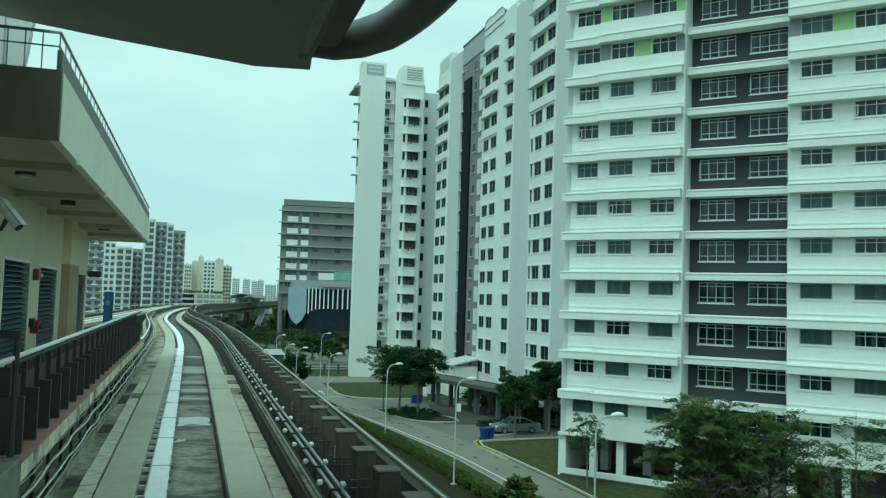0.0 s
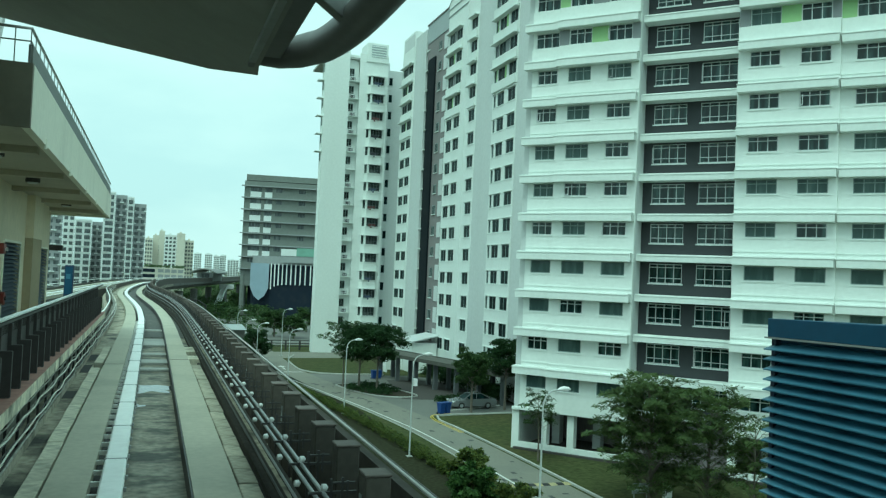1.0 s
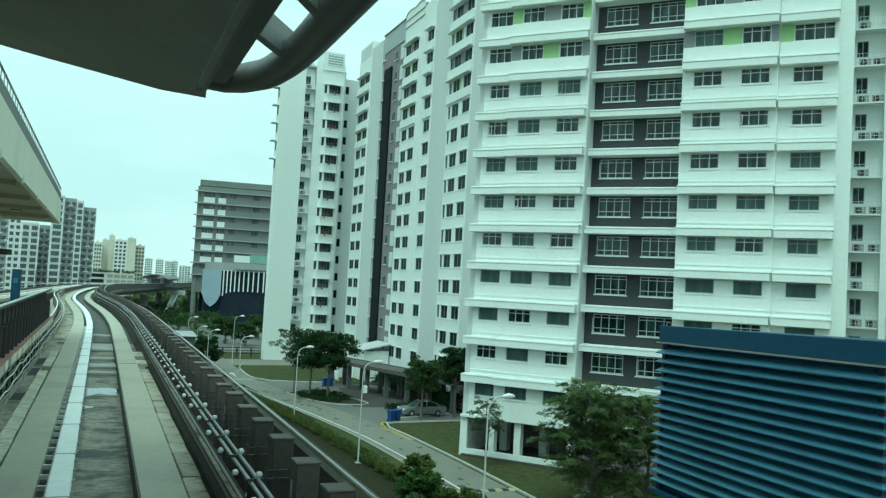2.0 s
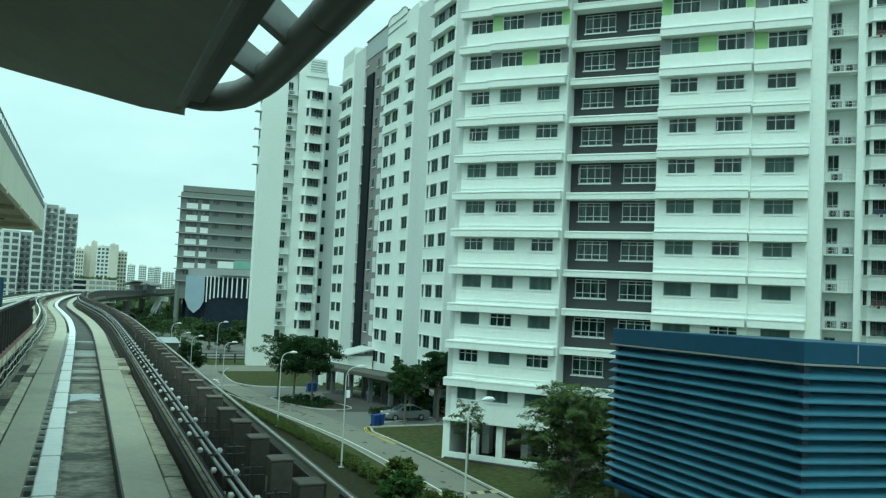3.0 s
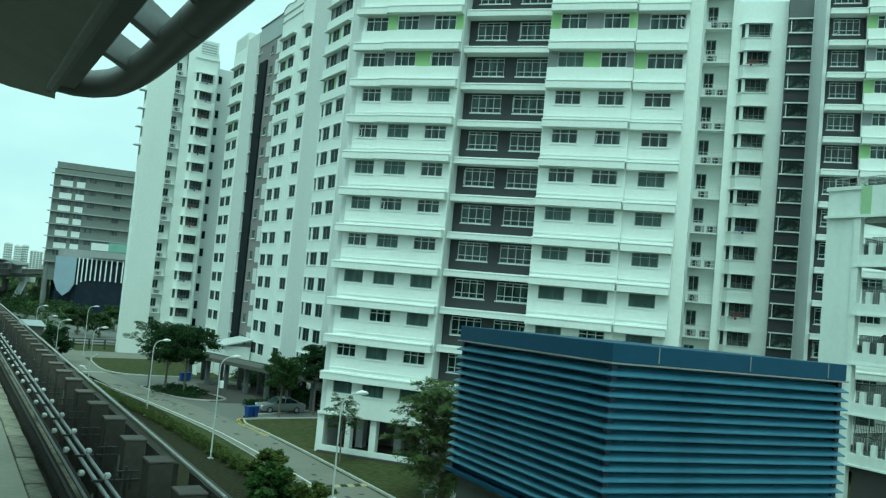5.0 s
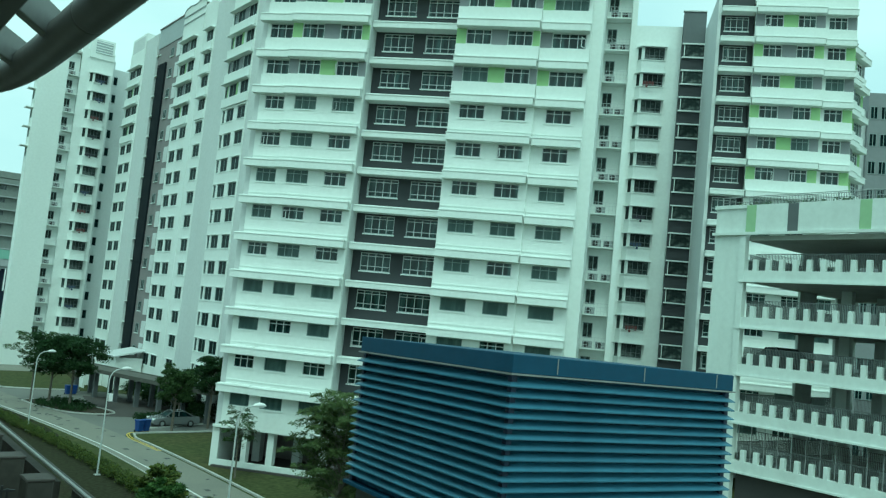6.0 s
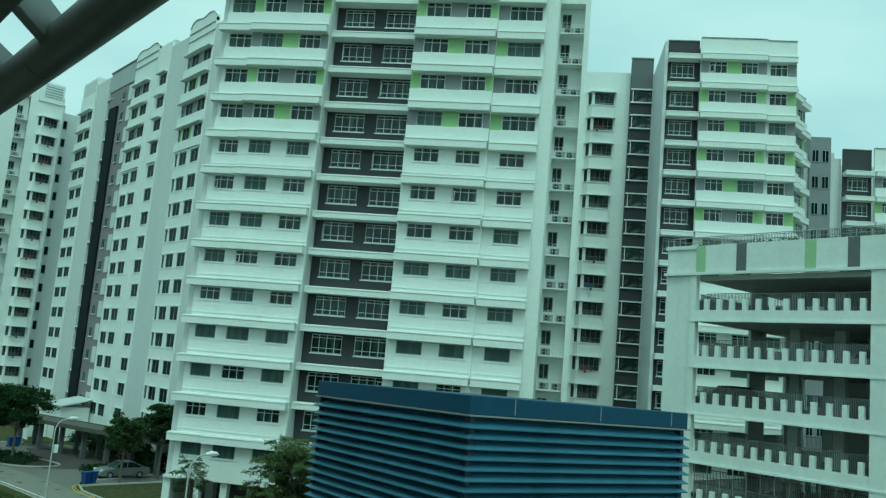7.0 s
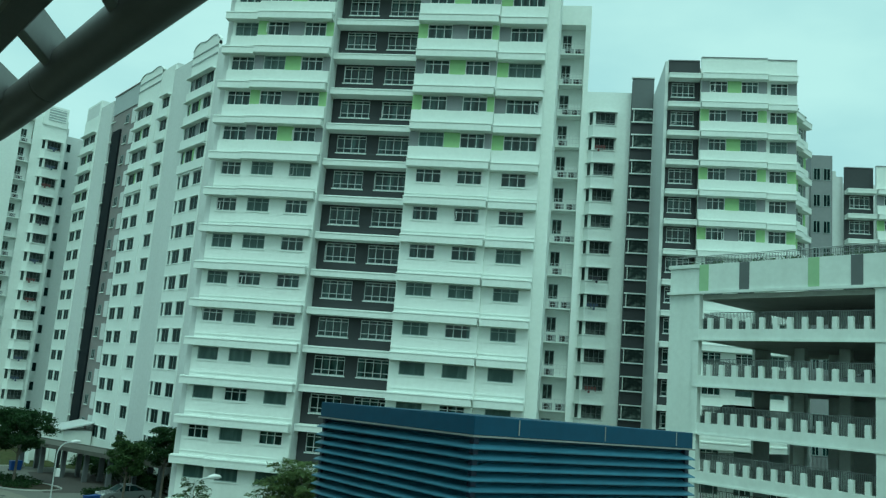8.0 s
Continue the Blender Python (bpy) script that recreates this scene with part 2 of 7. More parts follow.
BLUED = material("blue_header_paint", (0.018, 0.060, 0.115), 0.55, spec=0.3, grain=0.08, scale=7, stain=0.3, stain_scale=1.2, bump=0.05, dirt=(0.015, 0.07, 0.13))
BINBLUE = material("blue_bin_plastic", (0.015, 0.05, 0.22), 0.45, grain=0.06, stain=0.2, bump=0.02)
ROAD = material("asphalt", (0.20, 0.195, 0.162), 0.9, grain=0.18, scale=20, stain=0.5, stain_scale=0.25, bump=0.3, dirt=(0.13, 0.13, 0.12))
PATCH = material("asphalt_patch", (0.065, 0.067, 0.065), 0.9, grain=0.15, scale=20, stain=0.3, bump=0.3)
VERGE = material("dark_verge_soil_and_grass", (0.030, 0.031, 0.016), 0.95, grain=0.4, scale=4.0, stain=0.7, stain_scale=0.3, bump=0.6, dirt=(0.030, 0.024, 0.016), spec=0.1)
SHROOF = material("brown_grey_walkway_roof", (0.10, 0.098, 0.085), 0.8, grain=0.1, scale=3, stain=0.4, stain_scale=0.8, bump=0.1)
PAVE = material("driveway_concrete", (0.155, 0.155, 0.14), 0.9, grain=0.12, scale=12, stain=0.4, stain_scale=0.3, bump=0.2, dirt=(0.10, 0.10, 0.088))
# Dark brown paving, with the shade under roofs put into its tone.
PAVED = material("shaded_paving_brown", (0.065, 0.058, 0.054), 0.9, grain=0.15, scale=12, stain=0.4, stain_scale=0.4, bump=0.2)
KERB = material("kerb_concrete", (0.42, 0.42, 0.39), 0.85, grain=0.1, stain=0.4, stain_scale=1.0, bump=0.2, dirt=(0.22, 0.22, 0.2), vary=0.08)
LINEW = material("white_road_paint", (0.62, 0.62, 0.59), 0.8, grain=0.12, stain=0.35, stain_scale=1.2, bump=0.1, dirt=(0.25, 0.25, 0.24))
LINEY = material("yellow_road_paint", (0.58, 0.44, 0.08), 0.8, grain=0.12, stain=0.35, stain_scale=1.2, bump=0.1, dirt=(0.25, 0.2, 0.08))
LINEP = material("faded_yellow_paint", (0.42, 0.37, 0.20), 0.85, grain=0.15, stain=0.5, stain_scale=2, bump=0.1, dirt=(0.2, 0.19, 0.12))
GRASS = material("mown_grass", (0.060, 0.069, 0.027), 0.95, grain=0.35, scale=3.0, stain=0.7, stain_scale=0.14, bump=0.6, dirt=(0.085, 0.075, 0.036), spec=0.1)
SOIL = material("planting_bed_soil", (0.055, 0.048, 0.035), 0.95, grain=0.3, scale=5, stain=0.4, bump=0.5, spec=0.1)
BARK = material("bark", (0.15, 0.13, 0.105), 0.9, grain=0.3, scale=14, stain=0.5, stain_scale=3, bump=0.6, dirt=(0.06, 0.055, 0.045))
LEAF = leaf_material("tree_leaves", (0.022, 0.050, 0.014), (0.085, 0.145, 0.034))
LEAFO = leaf_material("olive_tree_leaves", (0.020, 0.042, 0.013), (0.085, 0.130, 0.040))
LEAFN = leaf_material("feathery_tree_leaves", (0.054, 0.084, 0.030), (0.138, 0.178, 0.063))
LEAFD = leaf_material("dark_tree_leaves", (0.014, 0.034, 0.013), (0.048, 0.088, 0.026))
LEAFH = leaf_material("hedge_leaves", (0.030, 0.054, 0.015), (0.145, 0.172, 0.036))
LEAFF = leaf_material("far_scrub_leaves", (0.05, 0.085, 0.04), (0.15, 0.20, 0.09))
LAMPG = material("galvanised_lamp_pole", (0.50, 0.52, 0.51), 0.5, metal=0.0, grain=0.05, stain=0.2, bump=0.05)
LAMPW = material("white_lantern_housing", (0.80, 0.80, 0.79), 0.35, grain=0.03, stain=0.1, bump=0)
CARP = material("silver_car_paint", (0.33, 0.34, 0.35), 0.25, metal=0.55, grain=0.02, stain=0.05, bump=0)
CARD = material("dark_car_paint", (0.03, 0.03, 0.033), 0.25, metal=0.2, grain=0.02, stain=0.05, bump=0)
FARW = material("far_white_render", (0.76, 0.78, 0.77), 0.8, grain=0.05, scale=1, stain=0.15, stain_scale=0.1, bump=0)
FARB = material("far_beige_render", (0.66, 0.63, 0.54), 0.8, grain=0.05, scale=1, stain=0.15, stain_scale=0.1, bump=0)
FARG = material("far_grey_render", (0.33, 0.34, 0.345), 0.8, grain=0.06, scale=1, stain=0.15, stain_scale=0.1, bump=0)
# Panes lightened so that the haze of distance is in their colour.
FARWIN = glass_material("haze_lightened_far_glass", (0.07, 0.08, 0.085), (0.19, 0.205, 0.205), 0.15)
STONE = material("grey_concrete_cladding", (0.19, 0.205, 0.19), 0.8, grain=0.08, scale=1.5, stain=0.3, stain_scale=0.15, streak=0.3, bump=0.05, dirt=(0.13, 0.125, 0.115))
NAVY = material("navy_cladding", (0.013, 0.020, 0.034), 0.75, spec=0.2, grain=0.06, scale=1, stain=0.2, bump=0)
PALEBLUE = material("pale_blue_panel", (0.33, 0.40, 0.48), 0.5, grain=0.04, scale=1, stain=0.1, bump=0)
HOARD = material("green_hoarding", (0.25, 0.42, 0.34), 0.6, grain=0.05, scale=1, stain=0.2, bump=0)
VIADUCT = material("viaduct_concrete", (0.13, 0.13, 0.12), 0.9, grain=0.1, scale=2, stain=0.6, stain_scale=0.2, streak=0.4, bump=0.1, dirt=(0.05, 0.05, 0.045))
WATER = material("puddle_water", (0.10, 0.105, 0.095), 0.04, grain=0.1, scale=3, stain=0.3, stain_scale=2, bump=0.01)
ROOFM = material("grey_roof_sheet", (0.20, 0.21, 0.20), 0.6, grain=0.06, stain=0.25, bump=0.05)


# ---- building blocks ----
class Geo:
    """Collects vertices and faces for one mesh."""

    def __init__(self):
        self.v, self.f = [], []

    def add(self, vs, fs):
        k = len(self.v)
        self.v.extend([tuple(p) for p in vs])
        self.f.extend([tuple(i + k for i in q) for q in fs])
        return self

    def box(self, x0, y0, z0, x1, y1, z1):
        return self.add([(x0, y0, z0), (x1, y0, z0), (x1, y1, z0), (x0, y1, z0), (x0, y0, z1), (x1, y0, z1), (x1, y1, z1), (x0, y1, z1)],
                        [(0, 3, 2, 1), (4, 5, 6, 7), (0, 1, 5, 4), (1, 2, 6, 5), (2, 3, 7, 6), (3, 0, 4, 7)])

    def prism(self, poly, z0, z1):
        n = len(poly)
        vs = [(x, y, z0) for x, y in poly] + [(x, y, z1) for x, y in poly]
        fs = [tuple(reversed(range(n))), tuple(range(n, 2 * n))] + [(i, (i + 1) % n, n + (i + 1) % n, n + i) for i in range(n)]
        return self.add(vs, fs)

    def beam(self, p, q, a, b):
        """A square bar from p to q, a wide and b high."""
        p, q = Vector(p), Vector(q)
        d = (q - p).normalized()
        up = Vector((0, 0, 1)) if abs(d.z) < 0.95 else Vector((0, 1, 0))
        s = d.cross(up).normalized()
        t = s.cross(d)
        c = [(-a / 2, -b / 2), (a / 2, -b / 2), (a / 2, b / 2), (-a / 2, b / 2)]
        vs = [p + s * i + t * j for i, j in c] + [q + s * i + t * j for i, j in c]
        return self.add(vs, [(0, 1, 2, 3), (7, 6, 5, 4), (0, 4, 5, 1), (1, 5, 6, 2), (2, 6, 7, 3), (3, 7, 4, 0)])

    def tube(self, pts, r, n=8, caps=True):
        """A round bar along points; r is one radius or one for each point."""
        pts = [Vector(p) for p in pts]
        rs = r if isinstance(r, (list, tuple)) else [r] * len(pts)
        vs, fs = [], []
        side = None
        for i, p in enumerate(pts):
            d = (pts[min(i + 1, len(pts) - 1)] - pts[max(i - 1, 0)]).normalized()
            if side is None:
                side = d.orthogonal().normalized()
            side = (side - d * side.dot(d)).normalized()
            t = d.cross(side)
            for j in range(n):
                a = 2 * math.pi * j / n
                vs.append(p + (side * math.cos(a) + t * math.sin(a)) * rs[i])
        for i in range(len(pts) - 1):
            for j in range(n):
                fs.append((i * n + j, i * n + (j + 1) % n, (i + 1) * n + (j + 1) % n, (i + 1) * n + j))
        if caps:
            fs.append(tuple(reversed(range(n))))
            fs.append(tuple(range((len(pts) - 1) * n, len(pts) * n)))
        return self.add(vs, fs)

    def sweep(self, profile, path):
        """A profile of (across, up) points carried along a level path of (x, y, z) points."""
        n, vs, fs = len(profile), [], []
        for i, p in enumerate(path):
            a, b = path[max(i - 1, 0)], path[min(i + 1, len(path) - 1)]
            d = Vector((b[0] - a[0], b[1] - a[1], 0)).normalized()
            s = Vector((d.y, -d.x, 0))
            for u, w in profile:
                vs.append((p[0] + s.x * u, p[1] + s.y * u, p[2] + w))
        for i in range(len(path) - 1):
            for j in range(n):
                fs.append((i * n + j, (i + 1) * n + j, (i + 1) * n + (j + 1) % n, i * n + (j + 1) % n))
        fs.append(tuple(range(n)))
        fs.append(tuple(reversed(range((len(path) - 1) * n, len(path) * n))))
        return self.add(vs, fs)

    def mesh(self, name, mat, smooth=False, bevel=0.0):
        me = bpy.data.meshes.new(name)
        me.from_pydata(self.v, [], self.f)
        bm = bmesh.new()
        bm.from_mesh(me)
        if bevel:
            bmesh.ops.bevel(bm, geom=bm.edges[:], offset=bevel, segments=1, affect="EDGES", profile=0.5)
        bmesh.ops.recalc_face_normals(bm, faces=bm.faces)
        bm.to_mesh(me)
        bm.free()
        me.materials.append(mat)
        if smooth:
            for p in me.polygons:
                p.use_smooth = True
        return me


def thing(name, label, category, m=None, group="", kind=""):
    ob = new(name)
    ob.empty_display_size = 0.2
    if m is not None:
        ob.matrix_world = m
    return tagged(ob, label, category, group, kind)


def part(name, geo, mat, parent=None, label="", m=None, smooth=False, bevel=0.0):
    me = geo if isinstance(geo, bpy.types.Mesh) else geo.mesh(name, mat, smooth, bevel)
    ob = new(name, me)
    ob.parent = parent
    if m is not None:
        ob.matrix_basis = m
    if label:
        ob["label"] = label
    return ob


def solid(name, geo, mat, label, category, kind="", group="", smooth=False, bevel=0.0, m=None):
    return tagged(part(name, geo, mat, None, "", m, smooth, bevel), label, category, group, kind)


def leaves(geo, centre, radius, count, size, rng, flat=0.7, shell=0.45):
    """Adds small bent leaves scattered through an uneven ball."""
    cx, cy, cz = centre
    for _ in range(count):
        d = Vector((rng.gauss(0, 1), rng.gauss(0, 1), rng.gauss(0, 1))).normalized()
        r = radius * (shell + (1 - shell) * rng.random()) * (0.85 + 0.3 * noise.noise((d.x * 2 + cx, d.y * 2 + cy, d.z * 2 + cz)))
        p = Vector((cx + d.x * r, cy + d.y * r, cz + d.z * r * flat))
        a = Vector((rng.gauss(0, 1), rng.gauss(0, 1), rng.gauss(0, 0.6))).normalized()
        b = a.cross(Vector((rng.gauss(0, 1), rng.gauss(0, 1), rng.gauss(0, 1)))).normalized()
        s = size * (0.6 + 0.8 * rng.random())
        geo.add([p - a * s, p - b * s * 0.45, p + a * s, p + b * s * 0.45], [(0, 1, 2, 3)])


def spline(pts, step):
    """Points every step metres along a smooth line through pts."""
    out = []
    for i in range(len(pts) - 1):
        p0, p1, p2, p3 = (Vector(pts[max(0, min(len(pts) - 1, i + k))]) for k in (-1, 0, 1, 2))
        n = max(1, int((p2 - p1).length / step))
        for j in range(n):
            t = j / n
            out.append(0.5 * ((2 * p1) + (p2 - p0) * t + (2 * p0 - 5 * p1 + 4 * p2 - p3) * t * t + (3 * p1 - p0 - 3 * p2 + p3) * t ** 3))
    out.append(Vector(pts[-1]))
    return [tuple(p) for p in out]


# ---- apartment blocks ----
WIN_CACHE = {}


def lattice(g, xs, zs, y0, y1, open_cell):
    """One connected sheet of real thickness on a grid of lines, with the cells left out for which open_cell(x, z) is true."""
    xs, zs = sorted(xs), sorted(zs)
    xs = [v for i, v in enumerate(xs) if i == 0 or v - xs[i - 1] > 1e-4]
    zs = [v for i, v in enumerate(zs) if i == 0 or v - zs[i - 1] > 1e-4]
    nx, nz = len(xs), len(zs)
    full = [[not open_cell((xs[i] + xs[i + 1]) / 2, (zs[k] + zs[k + 1]) / 2) for k in range(nz - 1)] for i in range(nx - 1)]
    used, vs, fs = {}, [], []

    def at(i, k, back):
        key = (i, k, back)
        if key not in used:
            used[key] = len(vs)
            vs.append((xs[i], y1 if back else y0, zs[k]))
        return used[key]

    def has(i, k):
        return 0 <= i < nx - 1 and 0 <= k < nz - 1 and full[i][k]

    for i in range(nx - 1):
        for k in range(nz - 1):
            if not full[i][k]:
                continue
            fs.append((at(i, k, 0), at(i + 1, k, 0), at(i + 1, k + 1, 0), at(i, k + 1, 0)))
            fs.append((at(i, k, 1), at(i, k + 1, 1), at(i + 1, k + 1, 1), at(i + 1, k, 1)))
            for di, dk, p, q in ((-1, 0, (i, k), (i, k + 1)), (1, 0, (i + 1, k + 1), (i + 1, k)), (0, -1, (i + 1, k), (i, k)), (0, 1, (i, k + 1), (i + 1, k + 1))):
                if not has(i + di, k + dk):
                    fs.append((at(*p, 0), at(*q, 0), at(*q, 1), at(*p, 1)))
    return g.add(vs, fs)


def wall_grid(g, s0, s1, z0, z1, y0, y1, holes):
    """A wall of real thickness with openings (a, b, c, d): from a to b along it, from c to d in height."""
    inside = [h for h in holes if h[3] > z0 and h[2] < z1]
    return lattice(g, [s0, s1] + [e for h in inside for e in h[:2]], [z0, z1] + [min(z1, max(z0, e)) for h in inside for e in h[2:]], y0, y1,
                   lambda x, z: any(a < x < b and c < z < d for a, b, c, d in inside))


def window_meshes(w, h, cols, transom, dark):
    """Meshes of a casement window of that size: its sash, its sill and its pane. Origin: bottom left, outside face."""
    key = (round(w, 2), round(h, 2), cols, transom, dark)
    if key not in WIN_CACHE:
        t, holes = 0.055, []
        bars = transom if isinstance(transom, tuple) else (transom,) if transom else ()
        edges = [t] + [v for b in bars for v in (h * b - 0.025, h * b + 0.025)] + [h - t]
        rows = list(zip(edges[::2], edges[1::2]))
        for c in range(cols):
            a, b = (t if c == 0 else w * c / cols + 0.028), (w - t if c == cols - 1 else w * (c + 1) / cols - 0.028)
            holes += [(a, b, p, q) for p, q in rows]
        g = wall_grid(Geo(), 0, w, 0, h, 0, 0.07, holes)
        p = Geo().box(0.02, 0.03, 0.02, w - 0.02, 0.045, h - 0.02)
        s = Geo().box(-0.08, -0.11, -0.09, w + 0.08, 0.05, -0.004)
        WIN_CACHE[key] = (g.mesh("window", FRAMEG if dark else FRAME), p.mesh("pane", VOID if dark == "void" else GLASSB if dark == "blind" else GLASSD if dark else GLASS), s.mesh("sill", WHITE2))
    return WIN_CACHE[key]


def window(parent, x, y, z, w, h, cols=3, transom=0.74, sill=True, dark=False, turn=0, ajar=0):
    a, b, s = window_meshes(w, h, cols, transom, dark)
    ob = part("window", a, None, parent, m=pose(x, y, z, 0, 0, turn))
    part("pane", b, None, ob)
    if sill:
        part("sill", s, None, ob)
    if ajar:
        first = transom[-1] if isinstance(transom, tuple) else transom
        lw, lh = w / cols - 0.06, (h * first if first > 0.5 else h) - 0.08
        leaf = part("casement", casement_mesh(lw, lh, dark), None, ob, "casement swung open", m=pose(0.05 if ajar > 0 else w - 0.05, -0.01, 0.05, 0, 0, -ajar if ajar > 0 else 180 - ajar))
    return ob


def casement_mesh(w, h, dark):
    key = ("leaf", round(w, 2), round(h, 2), dark)
    if key not in WIN_CACHE:
        WIN_CACHE[key] = wall_grid(Geo(), 0, w, 0, h, -0.02, 0.02, [(0.05, w - 0.05, 0.05, h - 0.05)]).mesh("casement", FRAMED if dark else FRAME)
    return WIN_CACHE[key]


def boxes(name, mat, parent, label, *rows):
    """A part for each box."""
    made = [part(name, Geo().box(*r), mat, parent, label) for r in rows]
    return made[0]


def ledge_mesh(w, depth, high):
    g = Geo().box(0, 0, 0, w, depth, high - 0.07)
    g.box(-0.03, -0.04, high - 0.07, w + 0.03, depth, high - 0.02).box(0.03, 0.05, high - 0.02, w - 0.03, depth, high + 0.05)
    return g.mesh("ledge", WHITE2)


AC = None


def ac_meshes():
    global AC
    if AC is None:
        g = Geo().box(0, 0, 0, 0.8, 0.3, 0.55)
        f = Geo()
        ring = [(0.3 + 0.235 * math.cos(a), -0.004, 0.275 + 0.235 * math.sin(a)) for a in [i * math.pi / 6 for i in range(12)]]
        f.add(ring, [tuple(range(12))])
        AC = (g.mesh("condenser", FRAMED), f.mesh("fan_grille", BLACK))
    return AC


def condenser(parent, x, y, z):
    a, b = ac_meshes()
    ob = part("condenser", a, None, parent, "white air-conditioner outdoor unit", m=pose(x, y, z))
    part("fan_grille", b, None, ob)


def service_column(parent, x0, x1, y, zs, rng, rail=True):
    """A recessed shaft of service ledges: door-high window, slab, thin rail and air-conditioner unit on each floor."""
    slab = Geo().box(0, 0, 0, x1 - x0, 1.05, 0.10).mesh("service_slab", WHITE2)
    w = x1 - x0
    ups = [w * i / 7 for i in range(8)]
    g = lattice(Geo(), [v for u in ups for v in (u - 0.012, u + 0.012)], [v for z in (0.35, 0.70, 1.0) for v in (z, z + 0.025)] + [0.1], 0, 0.024,
                lambda x, z: not any(abs(x - u) < 0.012 for u in ups) and not any(b < z < b + 0.025 for b in (0.35, 0.70, 1.0)))
    railing = g.mesh("service_rail", FRAME)
    for z in zs:
        part("service_slab", slab, None, parent, m=pose(x0, y - 1.05, z))
        if rail:
            part("service_rail", railing, None, parent, "thin pale metal rail", m=pose(x0, y - 1.03, z))
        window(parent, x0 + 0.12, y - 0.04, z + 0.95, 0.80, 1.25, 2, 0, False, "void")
        if rng.random() < 0.85:
            condenser(parent, x0 + 0.15 + 0.25 * rng.random(), y - 0.72, z + 0.12)
            if w > 1.95 and rng.random() < 0.6:
                condenser(parent, x0 + 1.2 + 0.04 * rng.random(), y - 0.72, z + 0.12)


def kitchen_column(parent, x0, x1, y, zs, rng, wh=1.5):
    """Canted kitchen bays: dark windows between white spandrels, a thin hood over each, laundry racks in front."""
    w = x1 - x0
    cant = [(0, 0), (0.5, -0.5), (w, -0.38), (w, 0)]
    low = -(FLOOR - wh - 0.10)
    apron = Geo().prism(cant, low, -0.08).prism([(-0.05, 0), (0.47, -0.58), (w + 0.06, -0.45), (w + 0.06, 0)], -0.08, 0.0).mesh("spandrel", WHITE2)
    hood = Geo().prism([(-0.16, 0), (0.42, -0.80), (w + 0.18, -0.66), (w + 0.18, 0)], wh, wh + 0.09).mesh("hood", WHITE2)
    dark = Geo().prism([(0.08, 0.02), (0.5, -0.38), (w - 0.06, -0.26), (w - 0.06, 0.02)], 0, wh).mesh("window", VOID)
    post = Geo().prism([(0.40, -0.37), (0.5, -0.475), (0.74, -0.46), (0.74, -0.34), (0.5, -0.34)], 0, wh).mesh("pier", WHITE2)
    sash = Geo()
    for i in range(5):
        a = 0.72 + (w - 0.80) * i / 4
        b = -0.40 + 0.12 * (a - 0.5) / (w - 0.5)
        sash.box(a - 0.03, b - 0.03, 0, a + 0.03, b + 0.02, wh)
    for z in (0.0, wh * 0.34, wh - 0.06):
        sash.add([(0.7, -0.42, z), (w - 0.05, -0.30, z), (w - 0.05, -0.27, z), (0.7, -0.38, z), (0.7, -0.42, z + 0.05), (w - 0.05, -0.30, z + 0.05), (w - 0.05, -0.27, z + 0.05), (0.7, -0.38, z + 0.05)],
                 [(0, 3, 2, 1), (4, 5, 6, 7), (0, 1, 5, 4), (1, 2, 6, 5), (2, 3, 7, 6), (3, 0, 4, 7)])
    sash = sash.mesh("sash", STRIPEG)
    rack = Geo().box(0.75, -0.95, 0.02, 0.79, -0.42, 0.06).box(w - 0.25, -0.90, 0.02, w - 0.21, -0.36, 0.06).box(0.6, -0.96, -0.04, w - 0.1, -0.92, 0.0).mesh("laundry_rack", FRAMED)
    cloth = [material("laundry_" + n, c, 0.9, bump=0) for n, c in (("dark", (0.03, 0.03, 0.045)), ("red", (0.12, 0.04, 0.04)), ("pale", (0.55, 0.56, 0.55)), ("blue", (0.05, 0.07, 0.13)))]
    meshes = []
    for k, c in enumerate(cloth):
        g = Geo()
        for i in range(4):
            a = 0.1 + i * 0.3 + 0.05 * (k % 2)
            hh = 0.25 + 0.2 * ((i + k) % 3)
            g.box(a, -0.955, 0.36 - hh, a + 0.22, -0.93, 0.36)
        meshes.append(g.mesh("laundry", c))
    for z in zs:
        part("spandrel", apron, None, parent, m=pose(x0, y, z))
        part("hood", hood, None, parent, m=pose(x0, y, z))
        ob = part("window", dark, None, parent, "kitchen window with the unlit room painted dark", m=pose(x0, y, z))
        part("sash", sash, None, ob, "grey window sash")
        part("pier", post, None, parent, m=pose(x0, y, z))
        part("laundry_rack", rack, None, parent, "grey laundry pole rack", m=pose(x0, y, z))
        if rng.random() < 0.55:
            part("laundry", meshes[rng.randrange(4)], None, parent, "washing hung out to dry", m=pose(x0 + rng.uniform(0.5, max(0.6, w - 1.5)), y, z))


FLOOR = 2.8
L0 = 6.07            # top of the lowest ledge above the ground


